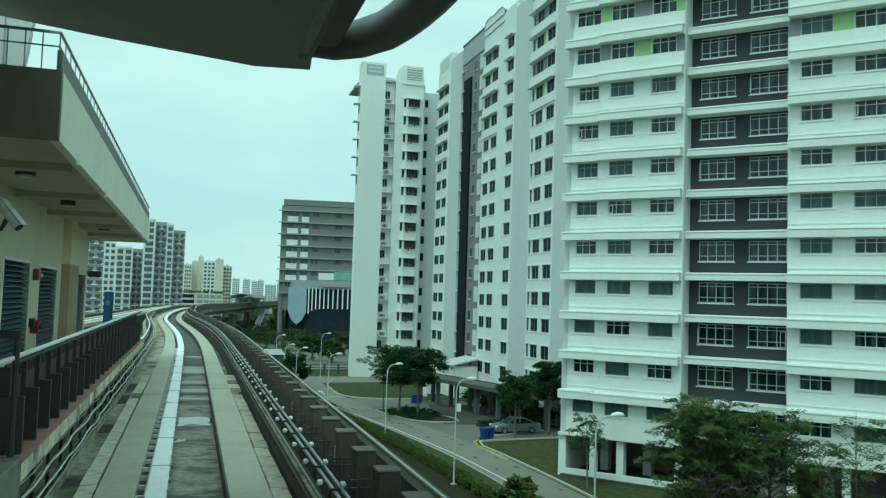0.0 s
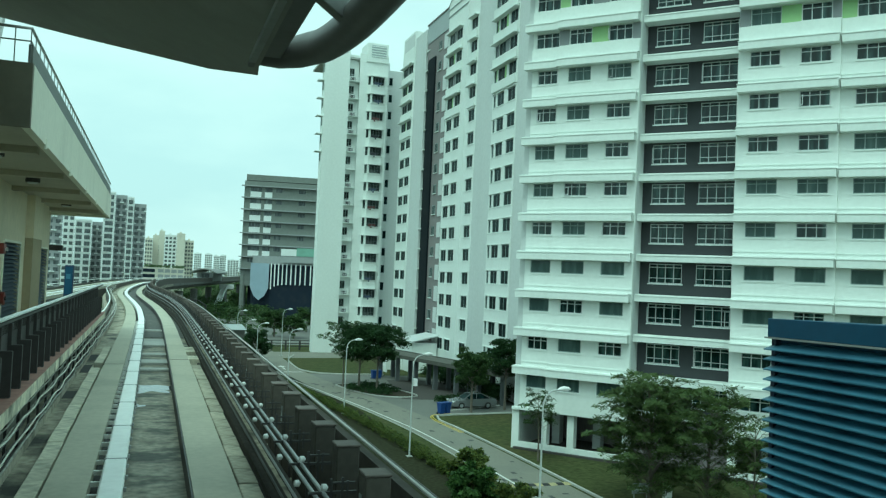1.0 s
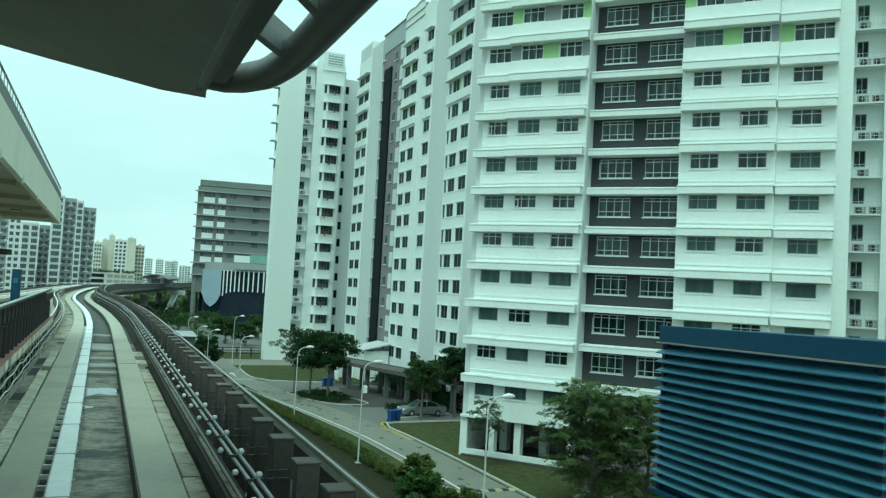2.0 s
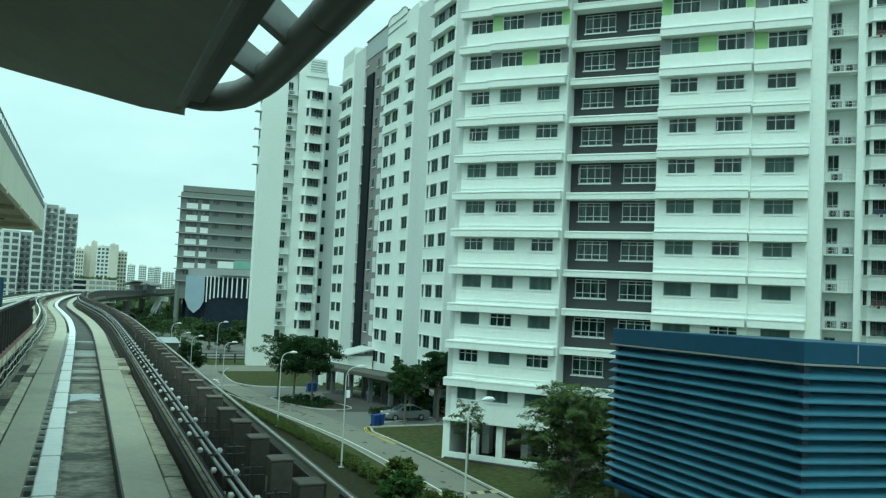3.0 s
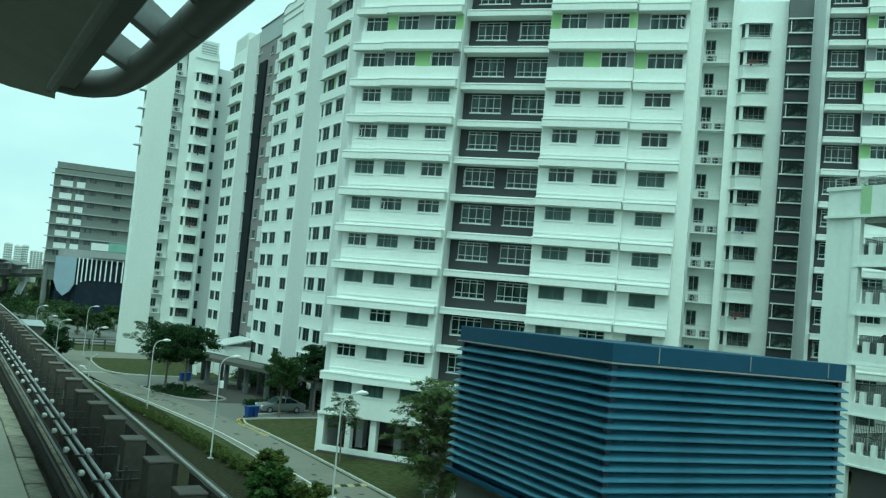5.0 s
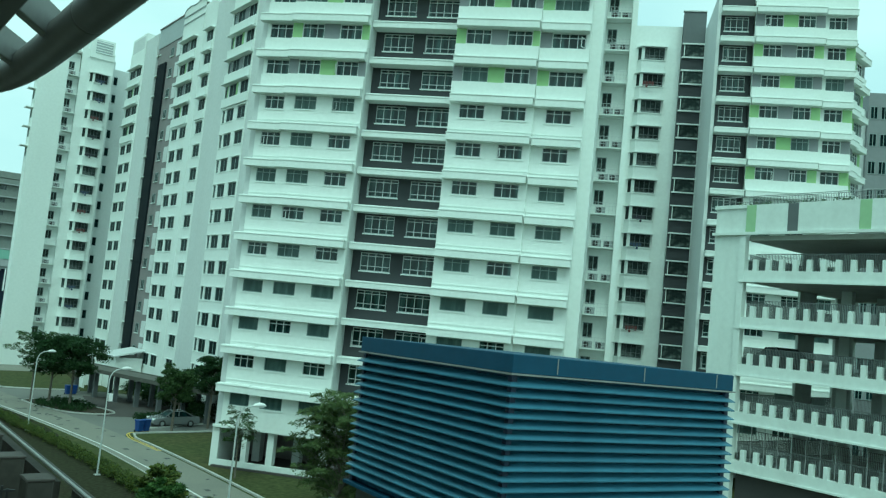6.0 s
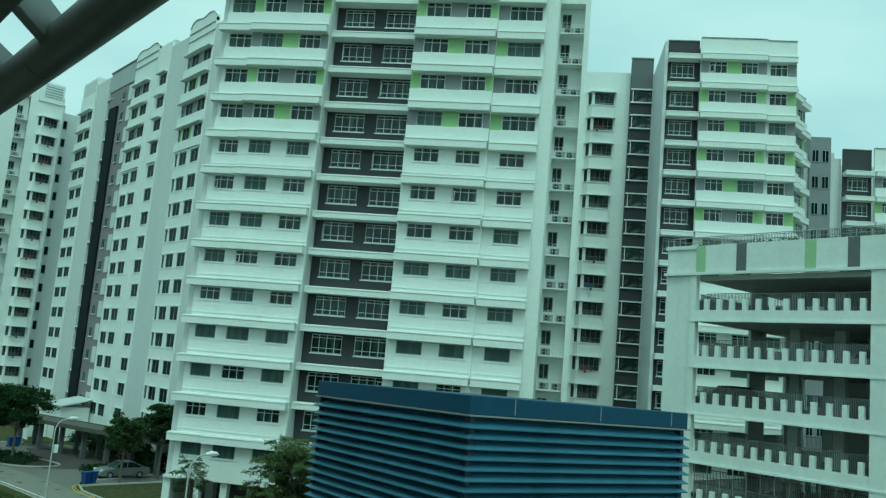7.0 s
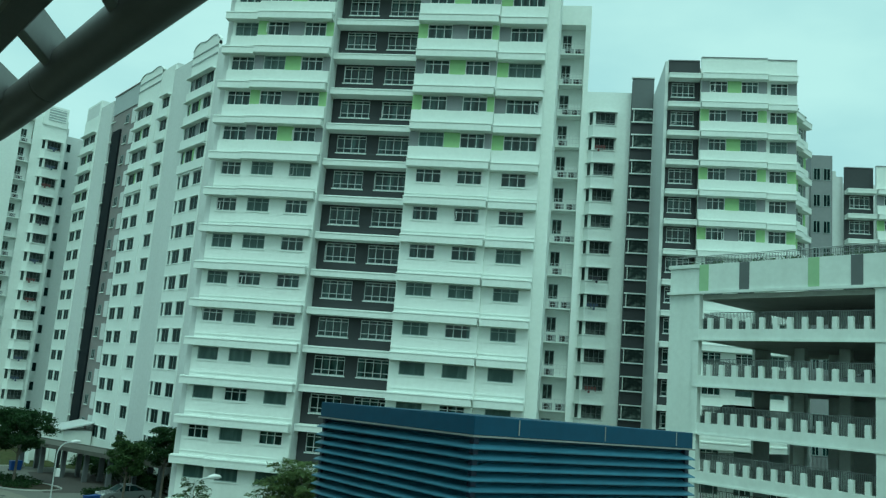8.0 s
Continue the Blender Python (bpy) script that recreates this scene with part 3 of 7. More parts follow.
def stepped_facade(parent, bays, floors, roof, first_plain, rng, base=0.0, outer=False):
    """Facade bays with a ledge over each window; from the floor first_plain on, grey and green panels stand between the windows.
    A bay: (start, end, wall face, windows, style)."""
    for b, (s0, s1, yw, wins, style) in enumerate(bays):
        g, holes = Geo(), []
        dark = style == "dark"
        top = 0.58 if dark else 0.60
        def high(k):
            """Windows grow taller up the block."""
            return 1.36 if dark else 0.94 if k < 6 else 1.02 if k < first_plain else 1.12
        def wide(k):
            """The outer bays have wider windows on the upper floors."""
            if k < first_plain or dark or len(wins) > 1 or not outer:
                return wins
            return [(wins[0][0] - 0.22, wins[0][1] + 0.06)] if b == 0 else [(wins[0][0] + 0.0, wins[0][1] + 0.62)]
        for k in range(floors):
            zt = base + L0 + FLOOR * k - top
            for a, c in wide(k):
                holes.append((a, c, zt - high(k), zt))
        z0 = base + (2.9 if not dark else 3.3)
        wall_grid(g, s0, s1, z0, roof, yw, yw + 0.3, holes)
        part("wall", g, DARK if dark else WHITE, parent, "dark grey painted recessed wall" if dark else "white rendered wall")
        part("coping", Geo().box(s0 + 0.003, yw - 0.07, roof, s1 - 0.003, yw + 0.36, roof + 0.09), GREY, parent, "grey roof coping")
        over = 0.5 if outer and b == 0 else 0.0
        lm = ledge_mesh(s1 - s0 + over - (0.0 if dark else 0.12), 0.62 if not dark else 1.15, 0.56 if not dark else 0.46)
        pan = {}
        for k in range(floors):
            L = base + L0 + FLOOR * k
            yl = yw - (0.62 if not dark else 1.15)
            part("ledge", lm, None, parent, m=pose(s0 - over + (0.0 if dark else 0.06), yl, L - (0.56 if not dark else 0.46)))
            zt, wh = L - top, high(k)
            for a, c in wide(k):
                blind = not dark and rng.random() < (0.8 if k < 4 else 0.45 if k < 7 else 0.15)
                ajar = rng.choice((70, 85, -60, 40)) if rng.random() < (0.22 if k >= first_plain or dark else 0.08) else 0
                plain = blind and k < 4
                window(parent, a, yw + 0.05, zt - wh, c - a, wh, 1 if plain else 4 if dark or c - a > 1.87 else 3, (0.27, 0.82) if dark else 0 if plain else 0.70, True, "blind" if blind else False, 0, 0 if plain else ajar)
            if k >= first_plain and not dark:
                edges = [s0] + [e for w in wide(k) for e in w] + [s1]
                for i in range(0, len(edges), 2):
                    a, c = edges[i] + 0.01, edges[i + 1] - 0.01
                    if c - a < 0.42:
                        continue
                    pick = (i // 2 + k + b) % 2
                    part("panel", Geo().box(a, yw - 0.012, zt - wh, c, yw - 0.002, zt), GREEN if pick else GREY, parent, "lime green painted panel" if pick else "grey painted panel")
                part("spandrel", Geo().box(s0 + 0.02, yw - 0.22, zt - wh - 1.0, s1 - 0.02, yw, zt - wh - 0.1), WHITE2, parent)
            elif not dark:
                part("drip_moulding", Geo().box(s0 + 0.03, yw - 0.07, L + 0.30, s1 - 0.03, yw - 0.001, L + 0.38), WHITE2, parent)


rng = random.Random(11)
nearblock = thing("apartment_block", "tall white apartment block with dark grey window bays and ledges", "apartment block", pose(25.29, 54.15, G, 0, 0, -48.1), "apartment blocks")
FLOORS, ROOF = 14, 47.6
stepped_facade(nearblock, [
    (0.55, 2.72, 0.92, [(1.0, 2.55)], "white"),
    (2.72, 8.75, 0.62, [(3.5, 5.2), (6.45, 8.15)], "white"),
    (8.75, 15.3, 2.4, [(9.38, 11.68), (12.62, 15.0)], "dark"),
    (15.3, 21.4, 0.62, [(16.03, 17.88), (19.08, 20.87)], "white"),
    (21.4, 24.95, 0.92, [(22.25, 24.05)], "white")], FLOORS, ROOF, 9, rng, outer=True)
# White render like the front, greyed to paint the return's shaded side.
boxes("return_wall", SHADE, nearblock, "white return wall toned grey for shade", (0.0, 1.225, 0, 0.55, 12.0, ROOF), (8.45, 0.93, 2.9, 8.75, 2.4, ROOF), (15.3, 0.93, 2.9, 15.6, 2.4, ROOF),
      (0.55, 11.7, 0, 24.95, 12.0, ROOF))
boxes("corner_wall", WHITE, nearblock, "white rendered corner wall", (24.65, 1.23, 0, 24.95, 2.0, ROOF), (24.95, 2.0, 0, 25.78, 14.0, ROOF))
part("roof", Geo().box(0.3, 1.5, ROOF - 0.6, 25.0, 11.9, ROOF - 0.3), CONC, nearblock, "flat concrete roof")
# ground floor: low wall, piers and the shaded void deck behind
boxes("plinth", WHITE2, nearblock, "low white wall round the ground floor", (0.0, 0.92, 0, 8.75, 1.2, 0.52), (15.3, 0.92, 0, 24.95, 1.2, 0.52))
for s, w in ((0.0, 0.55), (2.35, 0.4), (4.3, 0.5), (8.3, 0.45), (15.3, 0.5), (18.4, 0.45), (21.2, 0.5), (24.45, 0.5)):
    part("pier", Geo().box(s, 0.95, 0.52, s + w, 1.6, 2.9), WHITE, nearblock)
for s in (2.0, 5.2, 12.0, 17.0, 22.0):
    part("column", Geo().box(s, 4.0, 0, s + 0.6, 4.8, 3.3), SHADE, nearblock)
part("void_deck_wall", Geo().box(0.55, 6.5, 0, 24.9, 6.8, 3.6), BROWN, nearblock, "brown painted wall under the block")
part("void_deck_ceiling", Geo().box(0.55, 1.3, 3.35, 24.6, 11.6, 3.6), SHADE, nearblock)
# The dark paving colour stands in for shade under the block.
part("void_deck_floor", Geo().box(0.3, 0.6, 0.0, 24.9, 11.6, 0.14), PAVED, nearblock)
boxes("base_band", WHITE2, nearblock, "", (0.05, 0.70, 2.86, 8.7, 0.915, 3.05), (15.35, 0.70, 2.86, 24.9, 0.915, 3.05))
part("lobby_wall", Geo().box(8.75, 2.4, 0, 15.3, 2.7, 3.3), BROWN, nearblock, "brown painted lobby wall")
# service shaft at the far end
boxes("shaft_wall", WHITE, nearblock, "white recessed service shaft", (25.78, 13.3, 0, 27.9, 13.6, 46.0), (27.9, 12.2, 0, 28.35, 14.0, 46.4), (25.78, 12.2, 44.6, 27.9, 13.3, 46.4))
service_column(nearblock, 25.83, 27.86, 13.3, [2.65 + FLOOR * k for k in range(15)], rng)

# ---- wing behind: kitchens, striped stair and the next tower ----
wing = thing("apartment_block", "white apartment tower with grey stair wall and lime green panels", "apartment block", pose(25.29, 54.15, G, 0, 0, -48.1), "apartment blocks")
boxes("kitchen_wall", WHITE, wing, "white rendered kitchen wall", (28.3, 29.6, 0, 33.4, 29.9, 45.0), (28.3, 28.9, 0, 28.6, 29.6, 44.8))
kitchen_column(wing, 29.0, 31.8, 29.6, [2.0 + FLOOR * k for k in range(15)], rng, 1.35)
stair = boxes("stair_wall", DARK, wing, "dark grey stair wall", (33.4, 28.6, 0, 35.6, 28.9, 46.2), (33.4, 28.9, 0, 33.7, 29.6, 46.2))
part("stair_head", Geo().box(33.38, 28.56, 42.86, 35.62, 28.598, 46.25), STRIPEG, wing, "plain grey stair head")
part("stair_coping", Geo().box(33.3, 28.45, 46.25, 35.64, 28.9, 46.36), SHADE, wing)
strip = Geo().box(0, 0, 0, 2.2, 0.24, 0.13).mesh("stair_ledge", WHITE2)
# A dark sheet paints the unlit stairwell behind each opening.
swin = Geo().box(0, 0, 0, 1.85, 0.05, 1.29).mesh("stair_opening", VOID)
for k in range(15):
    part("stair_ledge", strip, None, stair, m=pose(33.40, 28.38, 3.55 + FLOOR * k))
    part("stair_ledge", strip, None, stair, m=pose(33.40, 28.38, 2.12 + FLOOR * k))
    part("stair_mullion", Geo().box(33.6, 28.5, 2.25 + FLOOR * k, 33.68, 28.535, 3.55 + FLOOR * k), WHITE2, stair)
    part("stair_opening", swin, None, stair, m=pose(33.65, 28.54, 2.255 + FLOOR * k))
boxes("end_wall", SHADE, wing, "white end wall toned grey for shade", (35.67, 19.5, 0, 35.97, 28.9, 44.5), (35.6, 28.3, 0, 35.67, 28.9, 44.5))
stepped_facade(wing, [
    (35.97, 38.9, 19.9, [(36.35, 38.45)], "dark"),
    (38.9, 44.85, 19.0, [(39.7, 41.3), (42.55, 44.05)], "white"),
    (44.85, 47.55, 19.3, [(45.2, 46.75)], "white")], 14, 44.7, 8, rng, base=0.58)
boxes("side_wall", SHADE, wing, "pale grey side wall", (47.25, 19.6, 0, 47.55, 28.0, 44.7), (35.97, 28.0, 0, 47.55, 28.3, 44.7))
part("roof", Geo().box(36.3, 20.3, 43.9, 47.2, 28.0, 44.2), CONC, wing)
sail = thing("apartment_block", "white apartment facade turning away with stepped ledges", "apartment block", pose(25.29, 54.15, G, 0, 0, -48.1) @ pose(47.6, 19.9, 0, 0, 0, 54), "apartment blocks")
stepped_facade(sail, [(0.0, 2.3, 0.6, [(0.5, 1.8)], "white"), (2.3, 5.0, 0.9, [(2.9, 4.4)], "white")], 13, 41.0, 8, rng, base=0.58)
boxes("back_wall", SHADE, sail, "pale grey back wall", (0, 6, 0, 5.0, 6.3, 41), (4.7, 1.2, 0, 5.0, 6, 41), (0.3, 1.2, 40.2, 4.7, 6, 40.5))
greyblock = thing("apartment_block", "grey apartment block beyond the tower", "apartment block", pose(25.29, 54.15, G, 0, 0, -48.1) @ pose(52.2, 31, 0, 0, 0, 0), "apartment blocks")
part("wall", Geo().box(0, 0, 0, 2.1, 9, 39.3), GREY, greyblock)
boxes("side_wall", SHADE, greyblock, "pale grey side wall", (-1.6, 0.6, 0, 0, 8, 37.6), (2.1, 0.5, 0, 2.6, 9, 37.8))
for k in range(13):
    window(greyblock, 0.2, -0.06, 3 + FLOOR * k, 0.7, 1.3, 2, 0, False, True)
    window(greyblock, 1.2, -0.06, 3 + FLOOR * k, 0.7, 1.3, 2, 0, False, True)
lastblock = thing("apartment_block", "dark grey and white apartment block in the distance", "apartment block", pose(25.29, 54.15, G, 0, 0, -48.1) @ pose(57.4, 36, 0, 0, 0, 0), "apartment blocks")
stepped_facade(lastblock, [(0.0, 3.0, 0.9, [(0.5, 2.6)], "dark"), (3.0, 9.5, 0.0, [(3.8, 5.5), (6.9, 8.6)], "white")], 12, 39.8, 8, rng, base=0.3)
boxes("end_wall", SHADE, lastblock, "white end wall toned grey for shade", (-2.2, 1.5, 0, 0, 8, 38.9), (0, 7.7, 0, 9.5, 8, 39.8), (9.2, 0.3, 0, 9.5, 7.7, 39.8))

# ---- block along the road ----
road_block = thing("apartment_block", "long white apartment block with taupe stair tower and paired windows", "apartment block", pose(35.5, 121.0, G, 0, 0, -90), "apartment blocks")


def plain_facade(parent, s0, s1, yw, wins, floors, roof, z0, upper, wh=1.35):
    """White wall with plain windows under small hoods; the upper floors have wide sunshades and green or grey panels."""
    g, holes = Geo(), []
    for k in range(floors):
        for a, b in wins:
            holes.append((a, b, z0 + FLOOR * k - wh, z0 + FLOOR * k))
    wall_grid(g, s0, s1, 0, roof, yw, yw + 0.3, holes)
    part("wall", g, WHITE, parent)
    for k in range(floors):
        zt = z0 + FLOOR * k
        for a, b in wins:
            window(parent, a, yw + 0.05, zt - wh, b - a, wh, 2, 0, True, True)
            if k < upper:
                part("hood", Geo().box(a - 0.08, yw - 0.16, zt + 0.03, b + 0.08, yw - 0.001, zt + 0.10), WHITE2, parent)
        if k >= upper and wins:
            a, b = wins[0][0] - 0.3, wins[-1][1] + 0.3
            part("sunshade", Geo().box(a, yw - 0.55, zt + 0.05, b, yw - 0.001, zt + 0.16), WHITE2, parent)
            part("spandrel", Geo().box(a, yw - 0.22, zt - wh - 1.1, b, yw - 0.001, zt - wh - 0.1), WHITE2, parent)
            for (p, q), (r, s) in zip(wins, wins[1:]):
                pick = k % 2
                part("panel", Geo().box(q + 0.01, yw - 0.012, zt - wh, q + 0.01 + (r - q - 0.02) * (0.45 if pick else 1.0), yw - 0.002, zt), GREEN if pick else GREY, parent)


plain_facade(road_block, -1.0, 5.2, 0.0, [(-0.5, 1.75), (2.35, 4.55)], 15, 46.6, 4.8, 11)
boxes("end_bay", SHADE, road_block, "", (5.2, 0.1, 0, 10.4, 0.5, 47.6), (-1.0, 0.31, 0, -0.7, 12, 46.6))
part("roof_box", Geo().box(-0.95, 0.05, 46.6, 5.15, 6, 48.8), WHITE, road_block)
part("roof_panel", Geo().box(-0.4, 0.02, 46.2, 4.6, 0.047, 48.5), SHADE, road_block, "pale grey roof panel")
part("stair_slit", Geo().box(10.4, 0.4, 0, 12.1, 0.6, 44), GLASSD, road_block)
sb = Geo().box(0, 0, 0, 1.7, 0.3, 0.12).mesh("slit_ledge", WHITE2)
for k in range(15):
    part("slit_ledge", sb, None, road_block, m=pose(10.4, 0.08, 5 + FLOOR * k))
part("stair_tower", Geo().box(12.1, -0.05, 0, 14.9, 4, 42.7), BLACKP, road_block, "dark stair tower strip")
boxes("stair_wall", BROWN, road_block, "taupe rendered stair wall", (14.9, 0.2, 0, 20.2, 0.5, 45.2), (10.9, 0.2, 42.7, 14.9, 0.5, 45.2))
part("stair_head", Geo().box(10.9, 0.1, 45.2, 20.2, 6, 47.9), GREYP, road_block, "grey rendered stair head")
part("stair_coping", Geo().box(10.8, -0.02, 47.9, 20.2, 6, 48.05), BROWN, road_block)
for k in range(15):
    window(road_block, 16.0, 0.14, 4.0 + FLOOR * k, 1.1, 1.2, 2, 0, True, True)
    part("pale_panel", Geo().box(18.2, 0.12, 3.6 + FLOOR * k, 19.6, 0.196, 5.6 + FLOOR * k), SHADE, road_block)
plain_facade(road_block, 20.2, 27.4, 0.0, [(20.8, 22.7), (23.5, 25.55)], 15, 47.9, 4.65, 11, 1.4)
plain_facade(road_block, 27.4, 31.2, 0.06, [(28.7, 30.65)], 15, 47.6, 4.65, 11, 1.4)


def roof_crown(parent, s0, s1, y, z, rise):
    """An arched white gable top with curved mouldings."""
    n = 20
    arch = [(s0 + (s1 - s0) * i / n, z + rise * (0.75 * min(1.0, 2.4 * math.sin(math.pi * (0.05 + 0.9 * i / n))) + 0.12 * (1 - math.cos(4 * math.pi * i / n)))) for i in range(n + 1)]
    poly = [(s0, z - 0.4)] + arch + [(s1, z - 0.4)]
    m = len(poly)
    vs = [(a, y, b) for a, b in poly] + [(a, y + 0.4, b) for a, b in poly]
    part("roof_crown", Geo().add(vs, [tuple(range(m)), tuple(reversed(range(m, 2 * m)))] + [(i, m + i, m + (i + 1) % m, (i + 1) % m) for i in range(m)]), WHITE, parent, "arched white gable top")
    part("roof_moulding", Geo().tube([(a, y - 0.03, b - 0.05) for a, b in arch], 0.06, 6), GREYP, parent)
    for drop in (0.55, 1.5):
        part("roof_moulding", Geo().box(s0, y - 0.08, z - drop, s1, y - 0.001, z - drop + 0.10), GREYP, parent)


roof_crown(road_block, 20.2, 27.4, -0.02, 47.9, 0.75)
part("roof_box", Geo().box(28.2, 0.3, 46.2, 31.18, 5, 47.9), SHADE, road_block)
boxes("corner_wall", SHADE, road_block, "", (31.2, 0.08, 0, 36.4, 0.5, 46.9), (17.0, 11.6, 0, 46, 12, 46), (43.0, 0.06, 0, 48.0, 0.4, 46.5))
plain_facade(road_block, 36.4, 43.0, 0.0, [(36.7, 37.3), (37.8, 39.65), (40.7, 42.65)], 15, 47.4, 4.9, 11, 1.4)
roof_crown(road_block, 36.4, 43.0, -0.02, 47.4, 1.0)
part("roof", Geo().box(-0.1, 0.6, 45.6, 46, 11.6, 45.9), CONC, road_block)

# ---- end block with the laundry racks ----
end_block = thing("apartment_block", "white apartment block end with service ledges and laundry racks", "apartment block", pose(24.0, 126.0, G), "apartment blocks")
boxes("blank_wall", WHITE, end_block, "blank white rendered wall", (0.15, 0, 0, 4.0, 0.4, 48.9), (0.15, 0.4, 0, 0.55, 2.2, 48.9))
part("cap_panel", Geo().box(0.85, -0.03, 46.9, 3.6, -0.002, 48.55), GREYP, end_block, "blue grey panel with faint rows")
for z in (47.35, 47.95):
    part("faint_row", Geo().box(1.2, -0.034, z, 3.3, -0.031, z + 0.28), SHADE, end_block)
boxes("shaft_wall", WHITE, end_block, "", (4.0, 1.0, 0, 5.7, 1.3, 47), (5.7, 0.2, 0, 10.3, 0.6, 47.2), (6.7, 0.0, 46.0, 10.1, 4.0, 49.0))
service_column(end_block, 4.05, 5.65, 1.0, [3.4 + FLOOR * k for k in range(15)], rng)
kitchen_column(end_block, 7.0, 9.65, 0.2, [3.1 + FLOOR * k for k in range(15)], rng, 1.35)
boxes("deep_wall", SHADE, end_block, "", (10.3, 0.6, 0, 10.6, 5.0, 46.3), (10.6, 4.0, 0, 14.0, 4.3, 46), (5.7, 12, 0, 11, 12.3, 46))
for k in range(15):
    window(end_block, 10.9, 3.93, 4.3 + FLOOR * k, 1.2, 1.3, 2, 0, False, True)
hm = Geo().box(-0.75, 0.1, 0, 0.149, 1.6, 0.12).mesh("hood", WHITE2)
for k in range(9, 15):
    part("hood", hm, None, end_block, m=pose(0, 0.4, 5.9 + FLOOR * k))
    window(end_block, 0.11, 1.7, 4.5 + FLOOR * k, 0.9, 1.3, 2, 0, False, True, -90)
vent = part("vent_grille", Geo().box(7.4, -0.04, 46.8, 9.8, -0.001, 48.7), GREYP, end_block, "grey louvred roof vent")
for i in range(5):
    part("slat", Geo().box(7.35, -0.10, 46.85 + 0.4 * i, 9.85, -0.041, 46.98 + 0.4 * i), WHITE2, vent)
part("roof", Geo().box(0.3, 0.5, 46.2, 10, 12, 46.5), CONC, end_block)

# ---- multi-storey car park ----
park = thing("car_park", "white multi-storey car park with notched parapets and green stripes", "car park", pose(48.9, 29.3, G, 0, 0, -90))
PK = 30.0
LEVELS = [4.55, 7.6, 10.65, 13.68, 16.7]          # undersides of the parapet bands
part("stair_core", Geo().box(0.2, 0, 0, 2.5, 0.34, 21.5), PARKW, park, "plain white stair core")
boxes("roof_parapet", PARKW, park, "", (2.5, -0.12, 19.9, PK, 0.3, 21.7), (0.1, -0.12, 21.5, 2.5, 0.3, 21.75))
part("cornice", Geo().box(0.1, -0.25, 19.72, PK, 0.0, 19.9), PARKW, park)
for i, s in enumerate((2.52, 5.42, 9.9, 12.43, 17.2, 20.0, 24.6)):
    part("stripe", Geo().box(s, -0.15, 19.92, s + 0.68, -0.122, 21.68), STRIPEG if i % 2 else PARKGREEN, park, "grey painted stripe" if i % 2 else "lime green painted stripe")
fin = Geo().box(0, 0, 0, 0.30, 0.28, 0.72).mesh("fin", PARKW, bevel=0.01)
bar = lattice(Geo(), [0, 0.905] + [v for i in range(9) for v in (i * 0.101 + 0.036, i * 0.101 + 0.065)], [0, 0.04, 1.08, 1.12], 0, 0.03,
              lambda x, z: 0.04 < z < 1.08 and not any(i * 0.101 + 0.036 < x < i * 0.101 + 0.065 for i in range(9))).mesh("railing", RAILG)
for z in LEVELS:
    part("slab", Geo().box(2.35, 0.3, z + 0.05, PK, 16.0, z + 0.35), CONC, park)
    part("parapet", Geo().box(2.30, -0.1, z, PK, 0.2, z + 0.70), PARKW, park)
    part("parapet_drip", Geo().box(2.28, -0.2, z - 0.06, PK, 0.0, z + 0.06), PARKW, park)
    s = 3.16
    while s < PK - 1:
        part("fin", fin, None, park, m=pose(s, -0.08, z + 0.70))
        part("railing", bar, None, park, "dark metal railing bars", m=pose(s, 0.24, z + 0.70))
        s += 0.905
part("slab", Geo().box(2.5, 0.30, 19.4, PK, 16.0, 19.715), CONC, park)
for s, w in ((2.16, 0.42), (13.75, 1.5), (24.9, 1.5)):
    part("column", Geo().box(s, -0.14, 0, s + w, 0.28, 19.72), PARKW, park)
for s in (6.0, 9.0, 13.6, 17.0, 21.0):
    for y in (6.0, 11.0):
        part("inner_column", Geo().box(s, y, 0, s + 0.7, y + 0.5, 19.2), PARKW, park)
boxes("side_wall", PARKW, park, "white painted inner wall", (2.3, 7.2, 0, 2.5, 9.4, 19.4), (2.3, 12.4, 0, 2.5, 15.5, 19.4))
boxes("back_wall", PARKW, park, "white painted inner wall", (4.5, 15.5, 0, 8.6, 15.9, 19.4), (9.8, 15.5, 0, 13.6, 15.9, 19.4), (14.6, 15.5, 0, PK, 15.9, 19.4))
for z in LEVELS:
    part("back_parapet", Geo().box(2.3, 15.5, z, PK, 15.8, z + 0.7), PARKW, park)
    part("side_parapet", Geo().box(2.28, 0.34, z, 2.5, 15.5, z + 0.70), PARKW, park)
    for i in range(16):
        part("railing", bar, None, park, "dark metal railing bars", m=pose(2.45, 0.7 + 0.905 * i, z + 0.70, 0, 0, 90))
    for s in (2.6, 3.505, 8.65, 13.65):
        part("railing", bar, None, park, "dark metal railing bars", m=pose(s, 15.6, z + 0.7))
screen = lattice(Geo(), [0, 0.04, 0.865, 0.905] + [v for i in range(7) for v in (0.13 + i * 0.103, 0.15 + i * 0.103)], [0, 0.04, 0.45, 0.47, 0.92, 0.96], 0, 0.03,
                 lambda x, z: 0.04 < x < 0.865 and not any(0.13 + i * 0.103 < x < 0.15 + i * 0.103 for i in range(7)) and not (z < 0.04 or 0.45 < z < 0.47 or z > 0.92)).mesh("mesh_screen", DSTEEL)
for i in range(29):
    part("mesh_screen", screen, None, park, "dark metal mesh screen", m=pose(2.8 + 0.905 * i, 0.24, LEVELS[0] + 1.75))
    part("screen_post", Geo().box(2.78 + 0.905 * i, 0.20, LEVELS[0] + 0.7, 2.82 + 0.905 * i, 0.235, LEVELS[1] - 0.07), STEEL, park)
